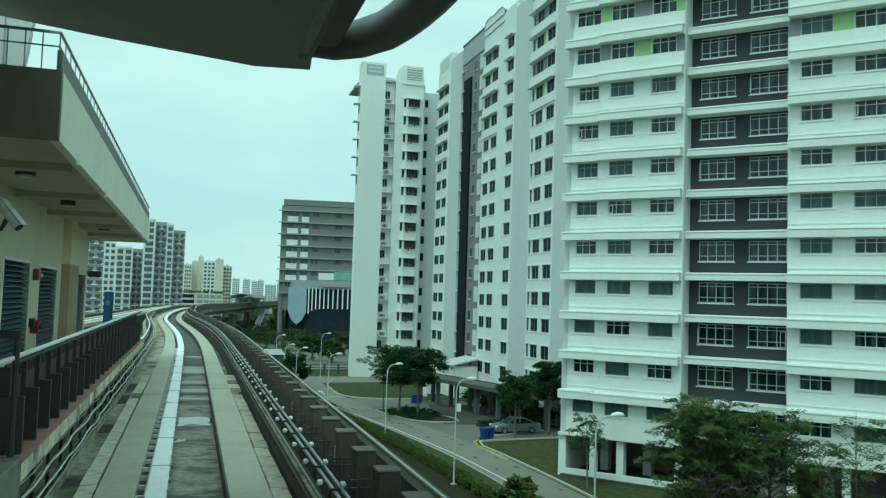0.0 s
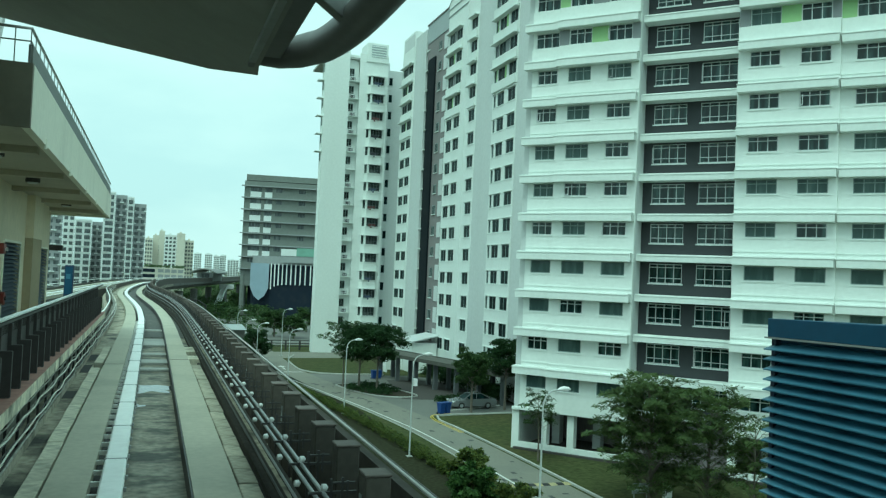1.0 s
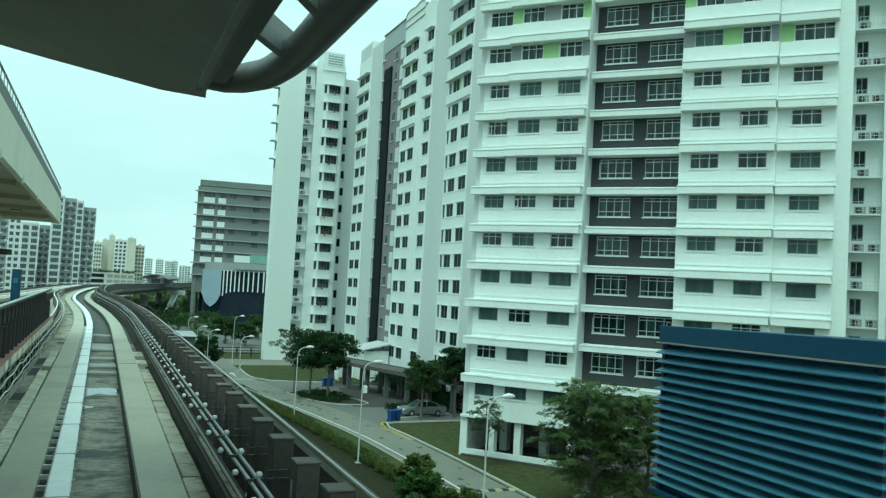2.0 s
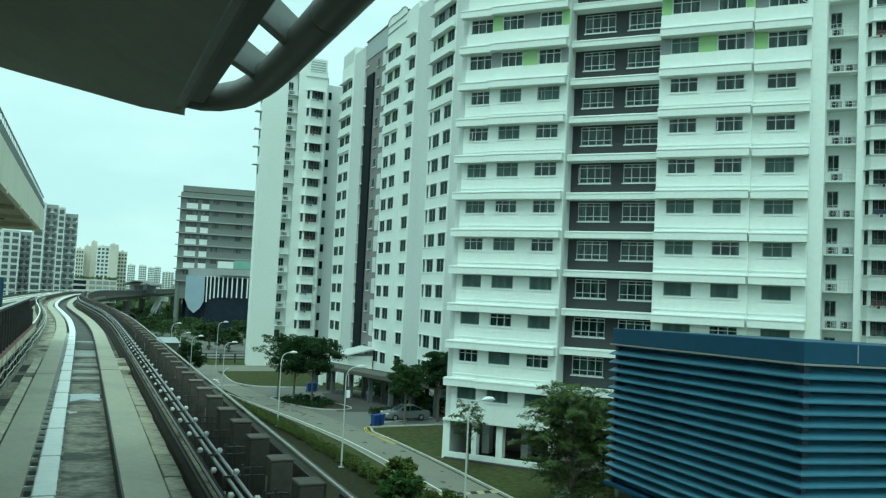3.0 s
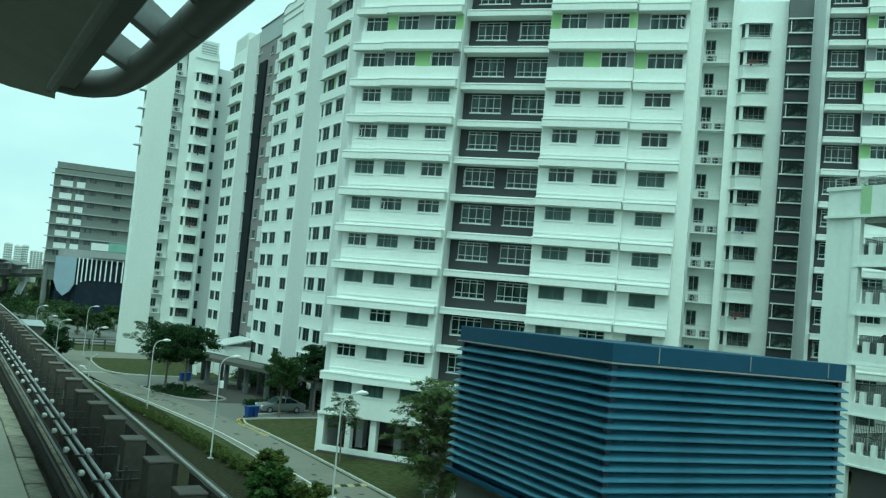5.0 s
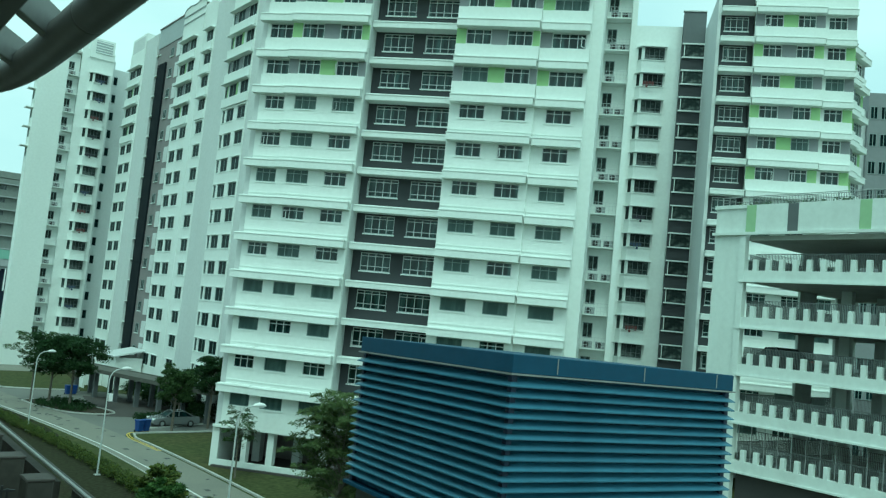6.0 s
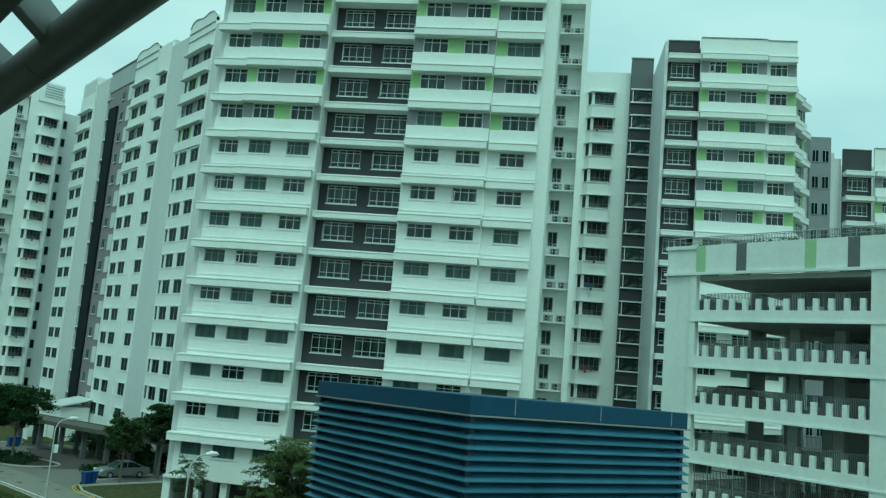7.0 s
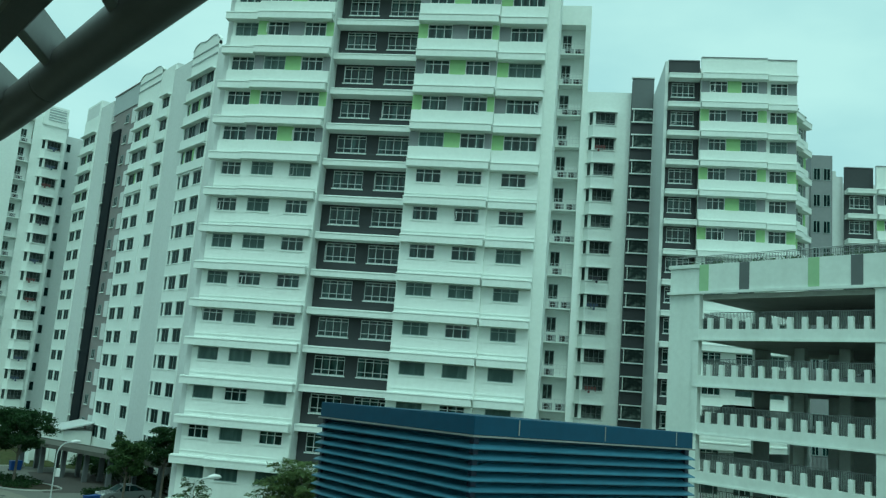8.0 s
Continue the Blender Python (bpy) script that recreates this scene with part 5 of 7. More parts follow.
part("post", Geo().tube([(0, 0, 0), (0, 0, 1.22)], 0.03, 8), DSTEEL, gp)
part("arm", Geo().box(-0.75, -0.03, 1.16, 0.03, 0.03, 1.24), DSTEEL, gp)

CCTV = (-2.09, 12.0, 11.62)

# Unseen wall, added only to keep light off the end fascia.
solid("unseen_shade_wall", Geo().box(-9.8, 2.9, 9.0, -3.6, 3.1, 14.7), BEIGE, "added unseen wall that shades the station's end fascia", "wall", "structure")

# ---- station building ----
station = thing("station_building", "beige station service building with louvred openings and deep eaves", "station building", kind="structure")
g = Geo()
holes = [(17.3, 20.05, 9.15, 11.2), (21.3, 24.0, 9.15, 11.15), (27.2, 30.3, 9.15, 11.12), (13.6, 16.4, 9.15, 11.2), (9.8, 12.6, 9.15, 11.2)]
wg = Geo()
wall_grid(wg, 6.0, 30.95, 8.9, 12.9, 0, 0.25, holes)
for x, y, z in wg.v:
    g.v.append((-3.2 - y, x, z))
g.f = wg.f
part("wall", g, BEIGE, station, "stained beige rendered wall")
part("end_wall", Geo().box(-10, 30.7, 8.9, -3.45, 30.95, 12.9).box(-10, 6, 8.9, -9.75, 30.7, 12.9), BEIGE, station)
part("pilaster", Geo().box(-3.24, 24.9, 8.9, -2.98, 26.9, 11.35), BEIGE2, station, "tan pilaster")
part("pilaster_head", Geo().box(-3.24, 24.9, 11.352, -2.98, 26.9, 12.61), BEIGE, station, "beige head of the pilaster")
for a, b, c, d in holes:
    n = 19
    lv = part("louvre", Geo().box(-3.42, a, c, -3.38, b, d), BLACK, station, "grey blue ventilation louvre")
    sl = Geo().add([(-0.17, 0, 0.10), (0.0, 0, 0.0), (0.0, b - a, 0.0), (-0.17, b - a, 0.10), (-0.17, 0, 0.115), (0.0, 0, 0.015), (0.0, b - a, 0.015), (-0.17, b - a, 0.115)],
                   [(0, 1, 2, 3), (7, 6, 5, 4), (0, 4, 5, 1), (1, 5, 6, 2), (2, 6, 7, 3), (3, 7, 4, 0)]).mesh("slat", LOUV)
    for i in range(n):
        part("slat", sl, None, lv, m=pose(-3.2, a, c + (d - c) * i / n))
    part("louvre_frame", Geo().box(-3.22, a - 0.08, c - 0.05, -3.17, a, d + 0.05).box(-3.22, b, c - 0.05, -3.17, b + 0.08, d + 0.05).box(-3.22, a, d, -3.17, b, d + 0.06), CREAM, station)
# eaves slab and fascia
RX0, RX1, RY0, RY1 = -10.0, -1.35, 10.6, 33.8
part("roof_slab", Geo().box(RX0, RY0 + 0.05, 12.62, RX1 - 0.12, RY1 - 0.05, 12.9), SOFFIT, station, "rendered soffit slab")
part("fascia", Geo().box(RX1 - 0.12, RY0 + 0.124, 12.52, RX1, RY1, 13.40), CREAM, station, "cream painted fascia with dark streaks")
part("end_fascia", Geo().box(RX0, RY0, 12.52, RX1 - 0.004, RY0 + 0.12, 13.40), SOFFITD, station, "stained end fascia darkened as under the canopy")
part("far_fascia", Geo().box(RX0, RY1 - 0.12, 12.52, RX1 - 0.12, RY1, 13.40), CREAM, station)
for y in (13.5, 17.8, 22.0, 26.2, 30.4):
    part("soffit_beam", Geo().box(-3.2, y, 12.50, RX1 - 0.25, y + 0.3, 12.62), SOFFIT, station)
for y in (12.4, 16.6, 21.0, 25.0, 29.5):
    part("drip_tab", Geo().box(RX1 - 0.02, y, 12.46, RX1 + 0.015, y + 0.12, 12.62), CREAM, station)
rr = Geo().tube([(RX0, RY0 + 0.1, 13.9), (RX1 - 0.06, RY0 + 0.1, 13.9), (RX1 - 0.06, RY1, 13.9)], 0.022, 8)
rr.tube([(RX0, RY0 + 0.1, 13.72), (RX1 - 0.06, RY0 + 0.1, 13.72), (RX1 - 0.06, RY1, 13.72)], 0.012, 6)
part("roof_rail", rr, STEEL, station, "grey tubular roof rail")
rp = Geo().tube([(0, 0, 0), (0, 0, 0.53)], 0.009, 6).mesh("roof_rail_post", FRAMED)
for i in range(48):
    part("roof_rail_post", rp, None, station, m=pose(RX1 - 0.06, RY0 + 0.1 + i * 0.48, 13.38))
for i in range(12):
    part("roof_rail_post", rp, None, station, m=pose(RX1 - 0.06 - i * 0.2, RY0 + 0.1, 13.38))
part("kerb_panel", Geo().box(RX1 - 0.10, RY0 + 0.2, 13.404, RX1 - 0.04, RY1, 13.70), ROOFM, station, "grey kerb panel along the roof edge")

cctv = thing("security_camera", "pale grey bullet security camera on a wall bracket", "security camera", pose(CCTV[0], CCTV[1], CCTV[2]))
part("housing", Geo().tube([(-0.13, 0.02, 0.17), (0.11, -0.06, -0.13)], [0.068, 0.073], 16), LAMPW, cctv, smooth=False)
part("sunshield", Geo().beam((-0.12, 0.03, 0.26), (0.18, -0.07, -0.10), 0.155, 0.014), FRAME, cctv)
part("lens", Geo().tube([(0.11, -0.06, -0.13), (0.122, -0.064, -0.145)], 0.06, 14), BLACK, cctv)
part("arm", Geo().tube([(-0.05, 0.0, -0.02), (-0.12, 0.02, -0.16), (-0.5, 0.02, -0.2), (-1.0, 0.02, -0.2)], 0.035, 8), DSTEEL, cctv)
alarm = thing("fire_alarm_bell", "red fire alarm box on the pilaster wall", "fire alarm", pose(-3.2, 20.7, 10.95))
part("housing", Geo().box(0, -0.17, -0.12, 0.13, 0.17, 0.14), RED, alarm, bevel=0.02)
part("beacon", Geo().tube([(0.13, 0.08, 0.0), (0.18, 0.08, 0.0)], 0.05, 10), LAMPW, alarm)
hose = thing("fire_hose_reel", "red fire hose reel on the station wall", "hose reel", pose(-3.2, 20.7, 9.75))
part("drum", Geo().tube([(0.0, 0, 0), (0.18, 0, 0)], 0.16, 16), RED, hose)
part("hub", Geo().tube([(0.18, 0, 0), (0.21, 0, 0)], 0.05, 10), BLACK, hose)
part("bracket", Geo().box(-0.0, -0.3, 0.0, 0.1, -0.05, 0.2), BLACK, hose)
for y in (14.5, 19.5, 27.5):
    el = thing("eaves_light", "small round light under the station eaves", "light", pose(-2.4, y, 12.62), "eaves lights")
    part("body", Geo().tube([(0, 0, 0), (0, 0, -0.10)], 0.16, 14), DSTEEL, el)
    part("lens", Geo().tube([(0, 0, -0.10), (0, 0, -0.13)], 0.12, 14), FRAME, el)
sp = thing("loudspeaker", "dark loudspeaker box at the end of the station wall", "loudspeaker", pose(-3.0, 31.4, 11.2))
part("box", Geo().box(-0.2, -0.4, -0.10, 0.24, 0.0, 0.10), DSTEEL, sp, bevel=0.02)
part("bracket", Geo().beam((-0.2, -0.5, 0.05), (0.1, -0.2, 0.05), 0.05, 0.05), DSTEEL, sp)
clad = thing("canopy_column", "pale metal clad canopy column on the station roof", "column", kind="structure")
panel = [(-3.2, 12.9), (-2.27, 12.9), (-2.01, 15.0), (-3.2, 15.0)]
part("cladding", Geo().add([(x, 12.5, z) for x, z in panel] + [(x, 12.7, z) for x, z in panel], [(0, 1, 2, 3), (7, 6, 5, 4), (0, 4, 5, 1), (1, 5, 6, 2), (2, 6, 7, 3), (3, 7, 4, 0)]), FRAME, clad, "pale metal cladding")
part("seam", Geo().box(-2.43, 12.48, 12.91, -2.415, 12.498, 15.0), FRAMED, clad)
box_blue = thing("signal_cabinet", "blue signal equipment cabinet on the far walkway", "cabinet", pose(-3.68, 45.0, 8.85))
part("body", Geo().box(-0.21, -0.2, 0, 0.21, 0.2, 1.7), NAVYC, box_blue, bevel=0.02)
part("door", Geo().box(-0.17, -0.23, 0.2, 0.17, -0.202, 1.6), BLUED, box_blue)
part("stand", Geo().box(-0.12, -0.12, G - 8.85, 0.12, 0.12, -0.002), VIADUCT, box_blue, "concrete pole")
part("plate", Geo().box(-0.12, -0.245, 1.0, 0.08, -0.231, 1.25), BLUE, box_blue)

# ---- second track on the far side of the station ----
C2 = [(-9.6, -40, 8), (-9.6, 30, 8), (-9.3, 50, 8), (-8.4, 70, 8), (-7.2, 90, 8), (-6.2, 112, 8), (-5.2, 130, 8), (-3.6, 150, 8), (0.6, 185, 7.7), (7.0, 225, 7.5), (16, 269, 7.6), (28.5, 319, 7.9)]
LINE2 = spline(C2, 3.0)
solid("guideway_deck", Geo().sweep([(-2.2, -0.28), (-2.2, -0.75), (-1.1, -1.0), (-0.8, -2.3), (0.8, -2.3), (1.1, -1.0), (2.2, -0.75), (2.2, -0.28)], LINE2), DECK, "concrete deck of the second elevated track", "guideway", "structure")
t2 = solid("running_pads", Geo().sweep(rect(-1.12, -0.3, -0.6, 0.0), LINE2).sweep(rect(0.6, -0.3, 1.12, 0.0), LINE2), PAD, "pale running strips of the second track", "track", "structure")
part("guide_rail", Geo().sweep(rect(0.2, -0.1, 0.5, 0.07), LINE2), RAILW, t2)
par2 = solid("track_parapet", Geo().sweep(rect(-2.3, -0.8, -2.2, 0.05), LINE2).sweep(rect(2.2, -0.8, 2.3, 0.0), LINE2), POST, "dark parapets of the second track", "parapet", "structure")
part("parapet_rail", Geo().tube(along(-2.25, 0.40, LINE2), 0.035, 6), RAILW, par2)
part("parapet_rail", Geo().tube(along(2.25, 0.25, LINE2), 0.035, 6), RAILW, par2)
left_wall = solid("track_parapet", Geo().sweep(rect(-2.1, -0.8, -2.0, 0.30), [p for p in LINE if p[1] > 34]), POST, "dark parapet wall along the track's far side", "parapet", "structure")
part("parapet_rail", Geo().tube(along(-2.05, 0.52, [p for p in LINE if p[1] > 34]), 0.035, 6), RAILW, left_wall, "pale pipe rail")

# ---- station canopy over the track ----
canopy = thing("station_canopy", "sloping metal station canopy with a curved tube rim", "canopy", kind="structure")


def under(x):
    return 12.80 + 0.395 * (1.3 - x)


outline = [(1.18, -22.0), (1.27, 6.80), (1.30, 7.13), (0.83, 7.90), (0.1, 8.72), (-0.69, 9.62), (-1.77, 10.78), (-3.6, 12.7), (-3.6, -22.0)]
vs = [(x, y, under(x)) for x, y in outline] + [(x, y, under(x) + 0.16) for x, y in outline]
n = len(outline)
part("soffit", Geo().add(vs, [tuple(range(n)), tuple(reversed(range(n, 2 * n)))] + [(i, n + i, n + (i + 1) % n, (i + 1) % n) for i in range(n)]), CANOPY, canopy, "olive grey metal canopy underside")
vs = [(-3.6, -22, 14.75), (-9, -22, 13.6), (-9, 10.3, 13.6), (-3.6, 10.3, 14.75)]
part("soffit", Geo().add(vs + [(a, b, c + 0.16) for a, b, c in vs], [(0, 1, 2, 3), (7, 6, 5, 4), (0, 4, 5, 1), (1, 5, 6, 2), (2, 6, 7, 3), (3, 7, 4, 0)]), CANOPY, canopy)
part("edge_trim", Geo().sweep([(-0.03, -0.03), (0.03, -0.03), (0.03, 0.2), (-0.03, 0.2)], [(1.19, -22, under(1.19)), (1.19, 6.85, under(1.19))]), TUBE, canopy)
rim = [(1.945, -22, 12.93), (1.945, 0, 12.93), (1.945, 3.0, 12.93), (1.94, 4.7, 12.93), (1.90, 5.5, 12.93), (1.80, 6.1, 12.93), (1.64, 6.5, 12.95), (1.46, 6.72, 12.97), (1.25, 6.80, 13.0)]
part("tube_rim", Geo().tube(spline(rim, 0.3), 0.165, 20), TUBE, canopy, "dark grey steel tube rim", smooth=True)
part("edge_beam", Geo().box(1.22, -22, 12.86, 1.465, 6.55, 13.06), TUBE, canopy, "dark grey edge beam", bevel=0.02)
part("edge_strip", Geo().box(1.15, -22, 12.80, 1.215, 6.6, 12.90), STRUT, canopy, "pale folded edge of the soffit")


strut_plan = [(1.30, -0.36), (2.0, 0.745), (2.0, 0.915), (1.30, -0.19)]       # on the slant from the edge beam out to the tube
strut = Geo().prism(strut_plan, 12.90, 13.20).mesh("strut", STRUT, bevel=0.008)
for i in range(1, 19):
    part("strut", strut, None, canopy, "pale grey steel strut", m=pose(0, 6.07 - 1.42 * i, 0))

# ---- blue louvred enclosure beside the track ----
blue = thing("louvre_enclosure", "blue metal louvred plant enclosure on a concrete base", "plant enclosure", pose(5.743, 1.544, 8.56, -1.0, 0.9, -5.33))
BX, BY, BZ = 3.2, 3.14, 1.94
part("core", Geo().box(0.09, 0.09, 0.17, BX - 0.09, BY - 0.09, BZ - 0.12), BLUED, blue, "dark blue metal body")
part("header", Geo().box(0, 0, BZ - 0.18, BX, BY, BZ), BLUED, blue, "blue sheet metal header", bevel=0.006)
part("header_flashing", Geo().box(-0.02, -0.02, BZ - 0.198, BX + 0.02, BY + 0.02, BZ - 0.181), STRUT, blue, "pale metal flashing")
for s in (0.55, 1.75, 2.9):
    part("seam", Geo().box(s, -0.005, BZ - 0.16, s + 0.012, -0.001, BZ - 0.01), STRUT, blue)
for px, py in ((0.03, 0.03), (BX - 0.09, 0.03), (0.03, BY - 0.09), (BX - 0.09, BY - 0.09)):
    part("corner_post", Geo().box(px, py, 0.171, px + 0.06, py + 0.06, BZ - 0.2), NAVYC, blue, "navy corner post")
part("base_flange", Geo().box(-0.03, -0.03, 0.13, BX + 0.03, BY + 0.03, 0.17), BLUED, blue, "blue base flange")
NS = 15
for side, ln in ((0, BX), (1, BY), (2, BY), (3, BX)):
    sl = Geo().add([(-0.022, -0.022, 0.0), (ln + 0.022, -0.022, 0.0), (ln - 0.075, 0.075, 0.066), (0.075, 0.075, 0.066), (-0.022, -0.022, 0.012), (ln + 0.022, -0.022, 0.012), (ln - 0.075, 0.075, 0.078), (0.075, 0.075, 0.078)],
                   [(0, 3, 2, 1), (4, 5, 6, 7), (0, 1, 5, 4), (1, 2, 6, 5), (2, 3, 7, 6), (3, 0, 4, 7)]).mesh("slat", BLUE)
    for i in range(NS):
        z = BZ - 0.31 - i * 0.0983
        m = {0: pose(0, 0, z), 1: pose(0, BY, z, 0, 0, -90), 2: pose(BX, 0, z, 0, 0, 90), 3: pose(BX, BY, z, 0, 0, 180)}[side]
        part("slat", sl, None, blue, m=m)
solid("plinth", Geo().box(0.1, 0.1, 0, BX - 0.1, BY - 0.1, 8.66 - G), VIADUCT, "concrete base under the plant enclosure", "plinth", "structure", m=pose(5.743, 1.544, G, 0, 0, -5.33))


# ---- street lamps ----
def street_lamp(x, y, h=7.6, turn=0):
    ob = thing("street_lamp", "tall galvanised street lamp with curved arm over the road", "street lamp", pose(x, y, G, 0, 0, turn), "street lamps")
    part("base", Geo().box(-0.18, -0.18, 0, 0.18, 0.18, 0.08), CONC, ob)
    part("pole", Geo().tube([(0, 0, 0.05), (0, 0, 1.2), (0, 0, h - 0.7)], [0.068, 0.055, 0.038], 10), LAMPG, ob)
    part("arm", Geo().tube([(0, 0, h - 0.75), (0.05, 0, h - 0.45), (0.18, 0, h - 0.2), (0.4, 0, h - 0.03), (0.8, 0, h + 0.06)], 0.04, 8), LAMPG, ob)
    hd = part("lantern", Geo().tube([(0.72, 0, h + 0.04), (0.82, 0, h + 0.06), (1.05, 0, h + 0.10), (1.28, 0, h + 0.08), (1.4, 0, h + 0.05)], [0.045, 0.09, 0.115, 0.09, 0.03], 12), LAMPW, ob, "white lantern head", smooth=True)
    part("glass", Geo().box(0.88, -0.075, h - 0.02, 1.26, 0.075, h + 0.01), FRAME, hd)
    return ob


for x, y, h in ((17.8, 33.2, 7.2), (17.5, 52.6, 6.9), (16.8, 70.0, 6.45), (14.57, 87.5, 6.05), (13.3, 105.0, 5.55), (13.7, 122.0, 4.95), (18.6, 120.0, 6.75), (13.2, 130.0, 5.9)):
    street_lamp(x, y, h)
for x, y, t in ((3, 175, 30), (-5, 210, 20)):
    street_lamp(x, y, 8.5, t)
box_sign = thing("pole_box", "small white box strapped to the lamp pole", "junction box", pose(17.5, 52.6, G + 4.8))
part("case", Geo().box(0.08, -0.12, 0, 0.32, 0.12, 0.5), LAMPW, box_sign, bevel=0.01)


# ---- trees, hedge and shrubs ----
def tree(x, y, h, spread, seed, mat=LEAF, clumps=26, per=150, size=0.16, trunk=0.14, low=0.35, flat=0.6, tuft=1.0, label="leafy street tree with a spreading crown"):
    r = random.Random(seed)
    ob = thing("tree", label, "tree", pose(x, y, G), "trees")
    lean = (r.uniform(-0.3, 0.3), r.uniform(-0.3, 0.3))
    top = h * 0.72
    tp = [(lean[0] * t * t, lean[1] * t * t, top * t) for t in (0, 0.25, 0.5, 0.75, 1)]
    g = Geo().tube(tp, [trunk, trunk * 0.85, trunk * 0.65, trunk * 0.42, trunk * 0.15], 8)
    cg = Geo()
    for i in range(clumps):
        t = low + (1 - low) * (i + r.random()) / clumps
        a = i * 2.4 + r.uniform(-0.5, 0.5)
        reach = spread * (1.05 - 0.75 * abs((t - low) / (1 - low) - 0.35)) * r.uniform(0.45, 1.0)
        s = (lean[0] * t * t, lean[1] * t * t, top * t * 0.92)
        e = (s[0] + math.cos(a) * reach, s[1] + math.sin(a) * reach, min(h * 0.97, s[2] + reach * r.uniform(0.15, 0.6) + h * 0.05))
        mid = tuple((p + q) / 2 + (0.12 * reach if k == 2 else 0) for k, (p, q) in enumerate(zip(s, e)))
        g.tube([s, mid, e], [trunk * 0.30 * (1.1 - t * 0.6), trunk * 0.18, trunk * 0.05], 5)
        leaves(cg, e, spread * tuft * r.uniform(0.22, 0.42), per, size, r, flat, 0.15)
        leaves(cg, mid, spread * tuft * r.uniform(0.15, 0.28), per // 3, size, r, flat, 0.1)
    part("trunk", g, BARK, ob)
    part("crown", cg, mat, ob, "green leaves")
    return ob


def feathery_tree(x, y, h, spread, seed, mat, limbs=34, trunk=0.12, low=0.18, leaf=0.095, fill=1.0, label="feathery young tree"):
    """A slim tree of rising limbs, with level sprays of small paired leaflets along their twigs."""
    r = random.Random(seed)
    ob = thing("tree", label, "tree", pose(x, y, G), "trees")
    top = h * 0.86
    lean = (r.uniform(-0.25, 0.25), r.uniform(-0.25, 0.25))
    tp = [(lean[0] * t * t, lean[1] * t * t, top * t) for t in (0, 0.25, 0.5, 0.75, 1)]
    g = Geo().tube(tp, [trunk, trunk * 0.8, trunk * 0.55, trunk * 0.32, trunk * 0.1], 7)
    cg = Geo()
    for i in range(limbs):
        t = low + (0.97 - low) * (i + r.random()) / limbs
        a = i * 2.4 + r.uniform(-0.5, 0.5)
        u = (t - low) / (1 - low)
        reach = spread * (0.35 + 1.5 * u * (1 - u) + 0.28 * (1 - u)) * r.uniform(0.6, 1.1)
        rise = reach * r.uniform(0.25, 0.75) + 0.3
        base = Vector((lean[0] * t * t, lean[1] * t * t, top * t * 0.9))
        out = Vector((math.cos(a), math.sin(a), 0))
        pts = [base + out * (reach * q) + Vector((0, 0, rise * (1.5 * q - 0.55 * q * q))) for q in (0, 0.33, 0.66, 1.0)]
        g.tube(pts, [trunk * 0.28 * (1.1 - 0.6 * t), trunk * 0.2, trunk * 0.12, trunk * 0.04], 4)
        n = max(4, int(reach / 0.20 * fill))
        for j in range(n):
            q = 0.22 + 0.78 * (j + r.random()) / n
            p = pts[0] + (pts[3] - pts[0]) * q + Vector((0, 0, rise * 0.4 * math.sin(math.pi * q)))
            b = a + (1 if j % 2 else -1) * r.uniform(0.5, 1.4)
            d = Vector((math.cos(b), math.sin(b), r.uniform(-0.25, 0.3)))
            ln = r.uniform(0.35, 0.85) * (1.15 - 0.5 * q)
            side = Vector((-d.y, d.x, r.uniform(-1.1, 1.1))).normalized()
            m = int(ln / 0.062)
            for k in range(m):
                f = (k + 0.5) / m
                c = p + d * (ln * f) + Vector((0, 0, -0.10 * f * f + r.uniform(-0.06, 0.06)))
                for w in (-1, 1):
                    s = leaf * r.uniform(0.7, 1.4)
                    e = c + side * (w * s * 1.5) + d * (s * 0.5) + Vector((0, 0, r.uniform(-0.4, 0.2) * s))
                    cg.add([c, (c + e) / 2 + d * (s * 0.5), e, (c + e) / 2 - d * (s * 0.5)], [(0, 1, 2, 3)])
    part("trunk", g, BARK, ob)
    part("crown", cg, mat, ob, "fine green leaves")
    return ob


feathery_tree(26.9, 38.0, 8.3, 3.9, 21, LEAFN, 92, 0.12, 0.05, fill=1.9, label="large feathery green tree in front of the apartment block")
feathery_tree(30.2, 37.4, 7.7, 3.5, 22, LEAFN, 66, 0.11, 0.05, fill=1.4, label="leafy tree in front of the apartment block")
feathery_tree(32.7, 34.0, 8.3, 2.3, 23, LEAFN, 26, 0.07, 0.3, fill=0.7, label="sparse young tree with thin branches")
feathery_tree(30.9, 34.4, 6.4, 2.2, 24, LEAFN, 34, 0.08, 0.2, label="low leafy tree on the lawn")
feathery_tree(26.0, 50.2, 5.6, 1.6, 25, LEAFO, 24, 0.07, 0.42, label="slim young tree beside the ground floor")
tree(21.6, 84.6, 9.0, 3.1, 26, LEAFD, 40, 260, 0.115, 0.14, 0.44, flat=0.6, label="dark umbrella-shaped rain tree in a planting bed")
tree(23.1, 82.8, 8.7, 3.0, 27, LEAFD, 40, 260, 0.115, 0.14, 0.46, flat=0.6, label="dark umbrella-shaped rain tree in a planting bed")
feathery_tree(20.5, 87.3, 8.1, 3.1, 28, LEAFO, 28, 0.09, 0.45, 0.11, 0.9, label="dark feathery tree in a planting bed")
tree(28.6, 69.7, 7.2, 1.9, 29, LEAFO, 34, 230, 0.11, 0.14, 0.45, label="dark green tree by the parked car")
tree(32.5, 71.0, 8.8, 2.0, 30, LEAFD, 36, 260, 0.11, 0.13, 0.5, label="dark green tree beside the apartment block")
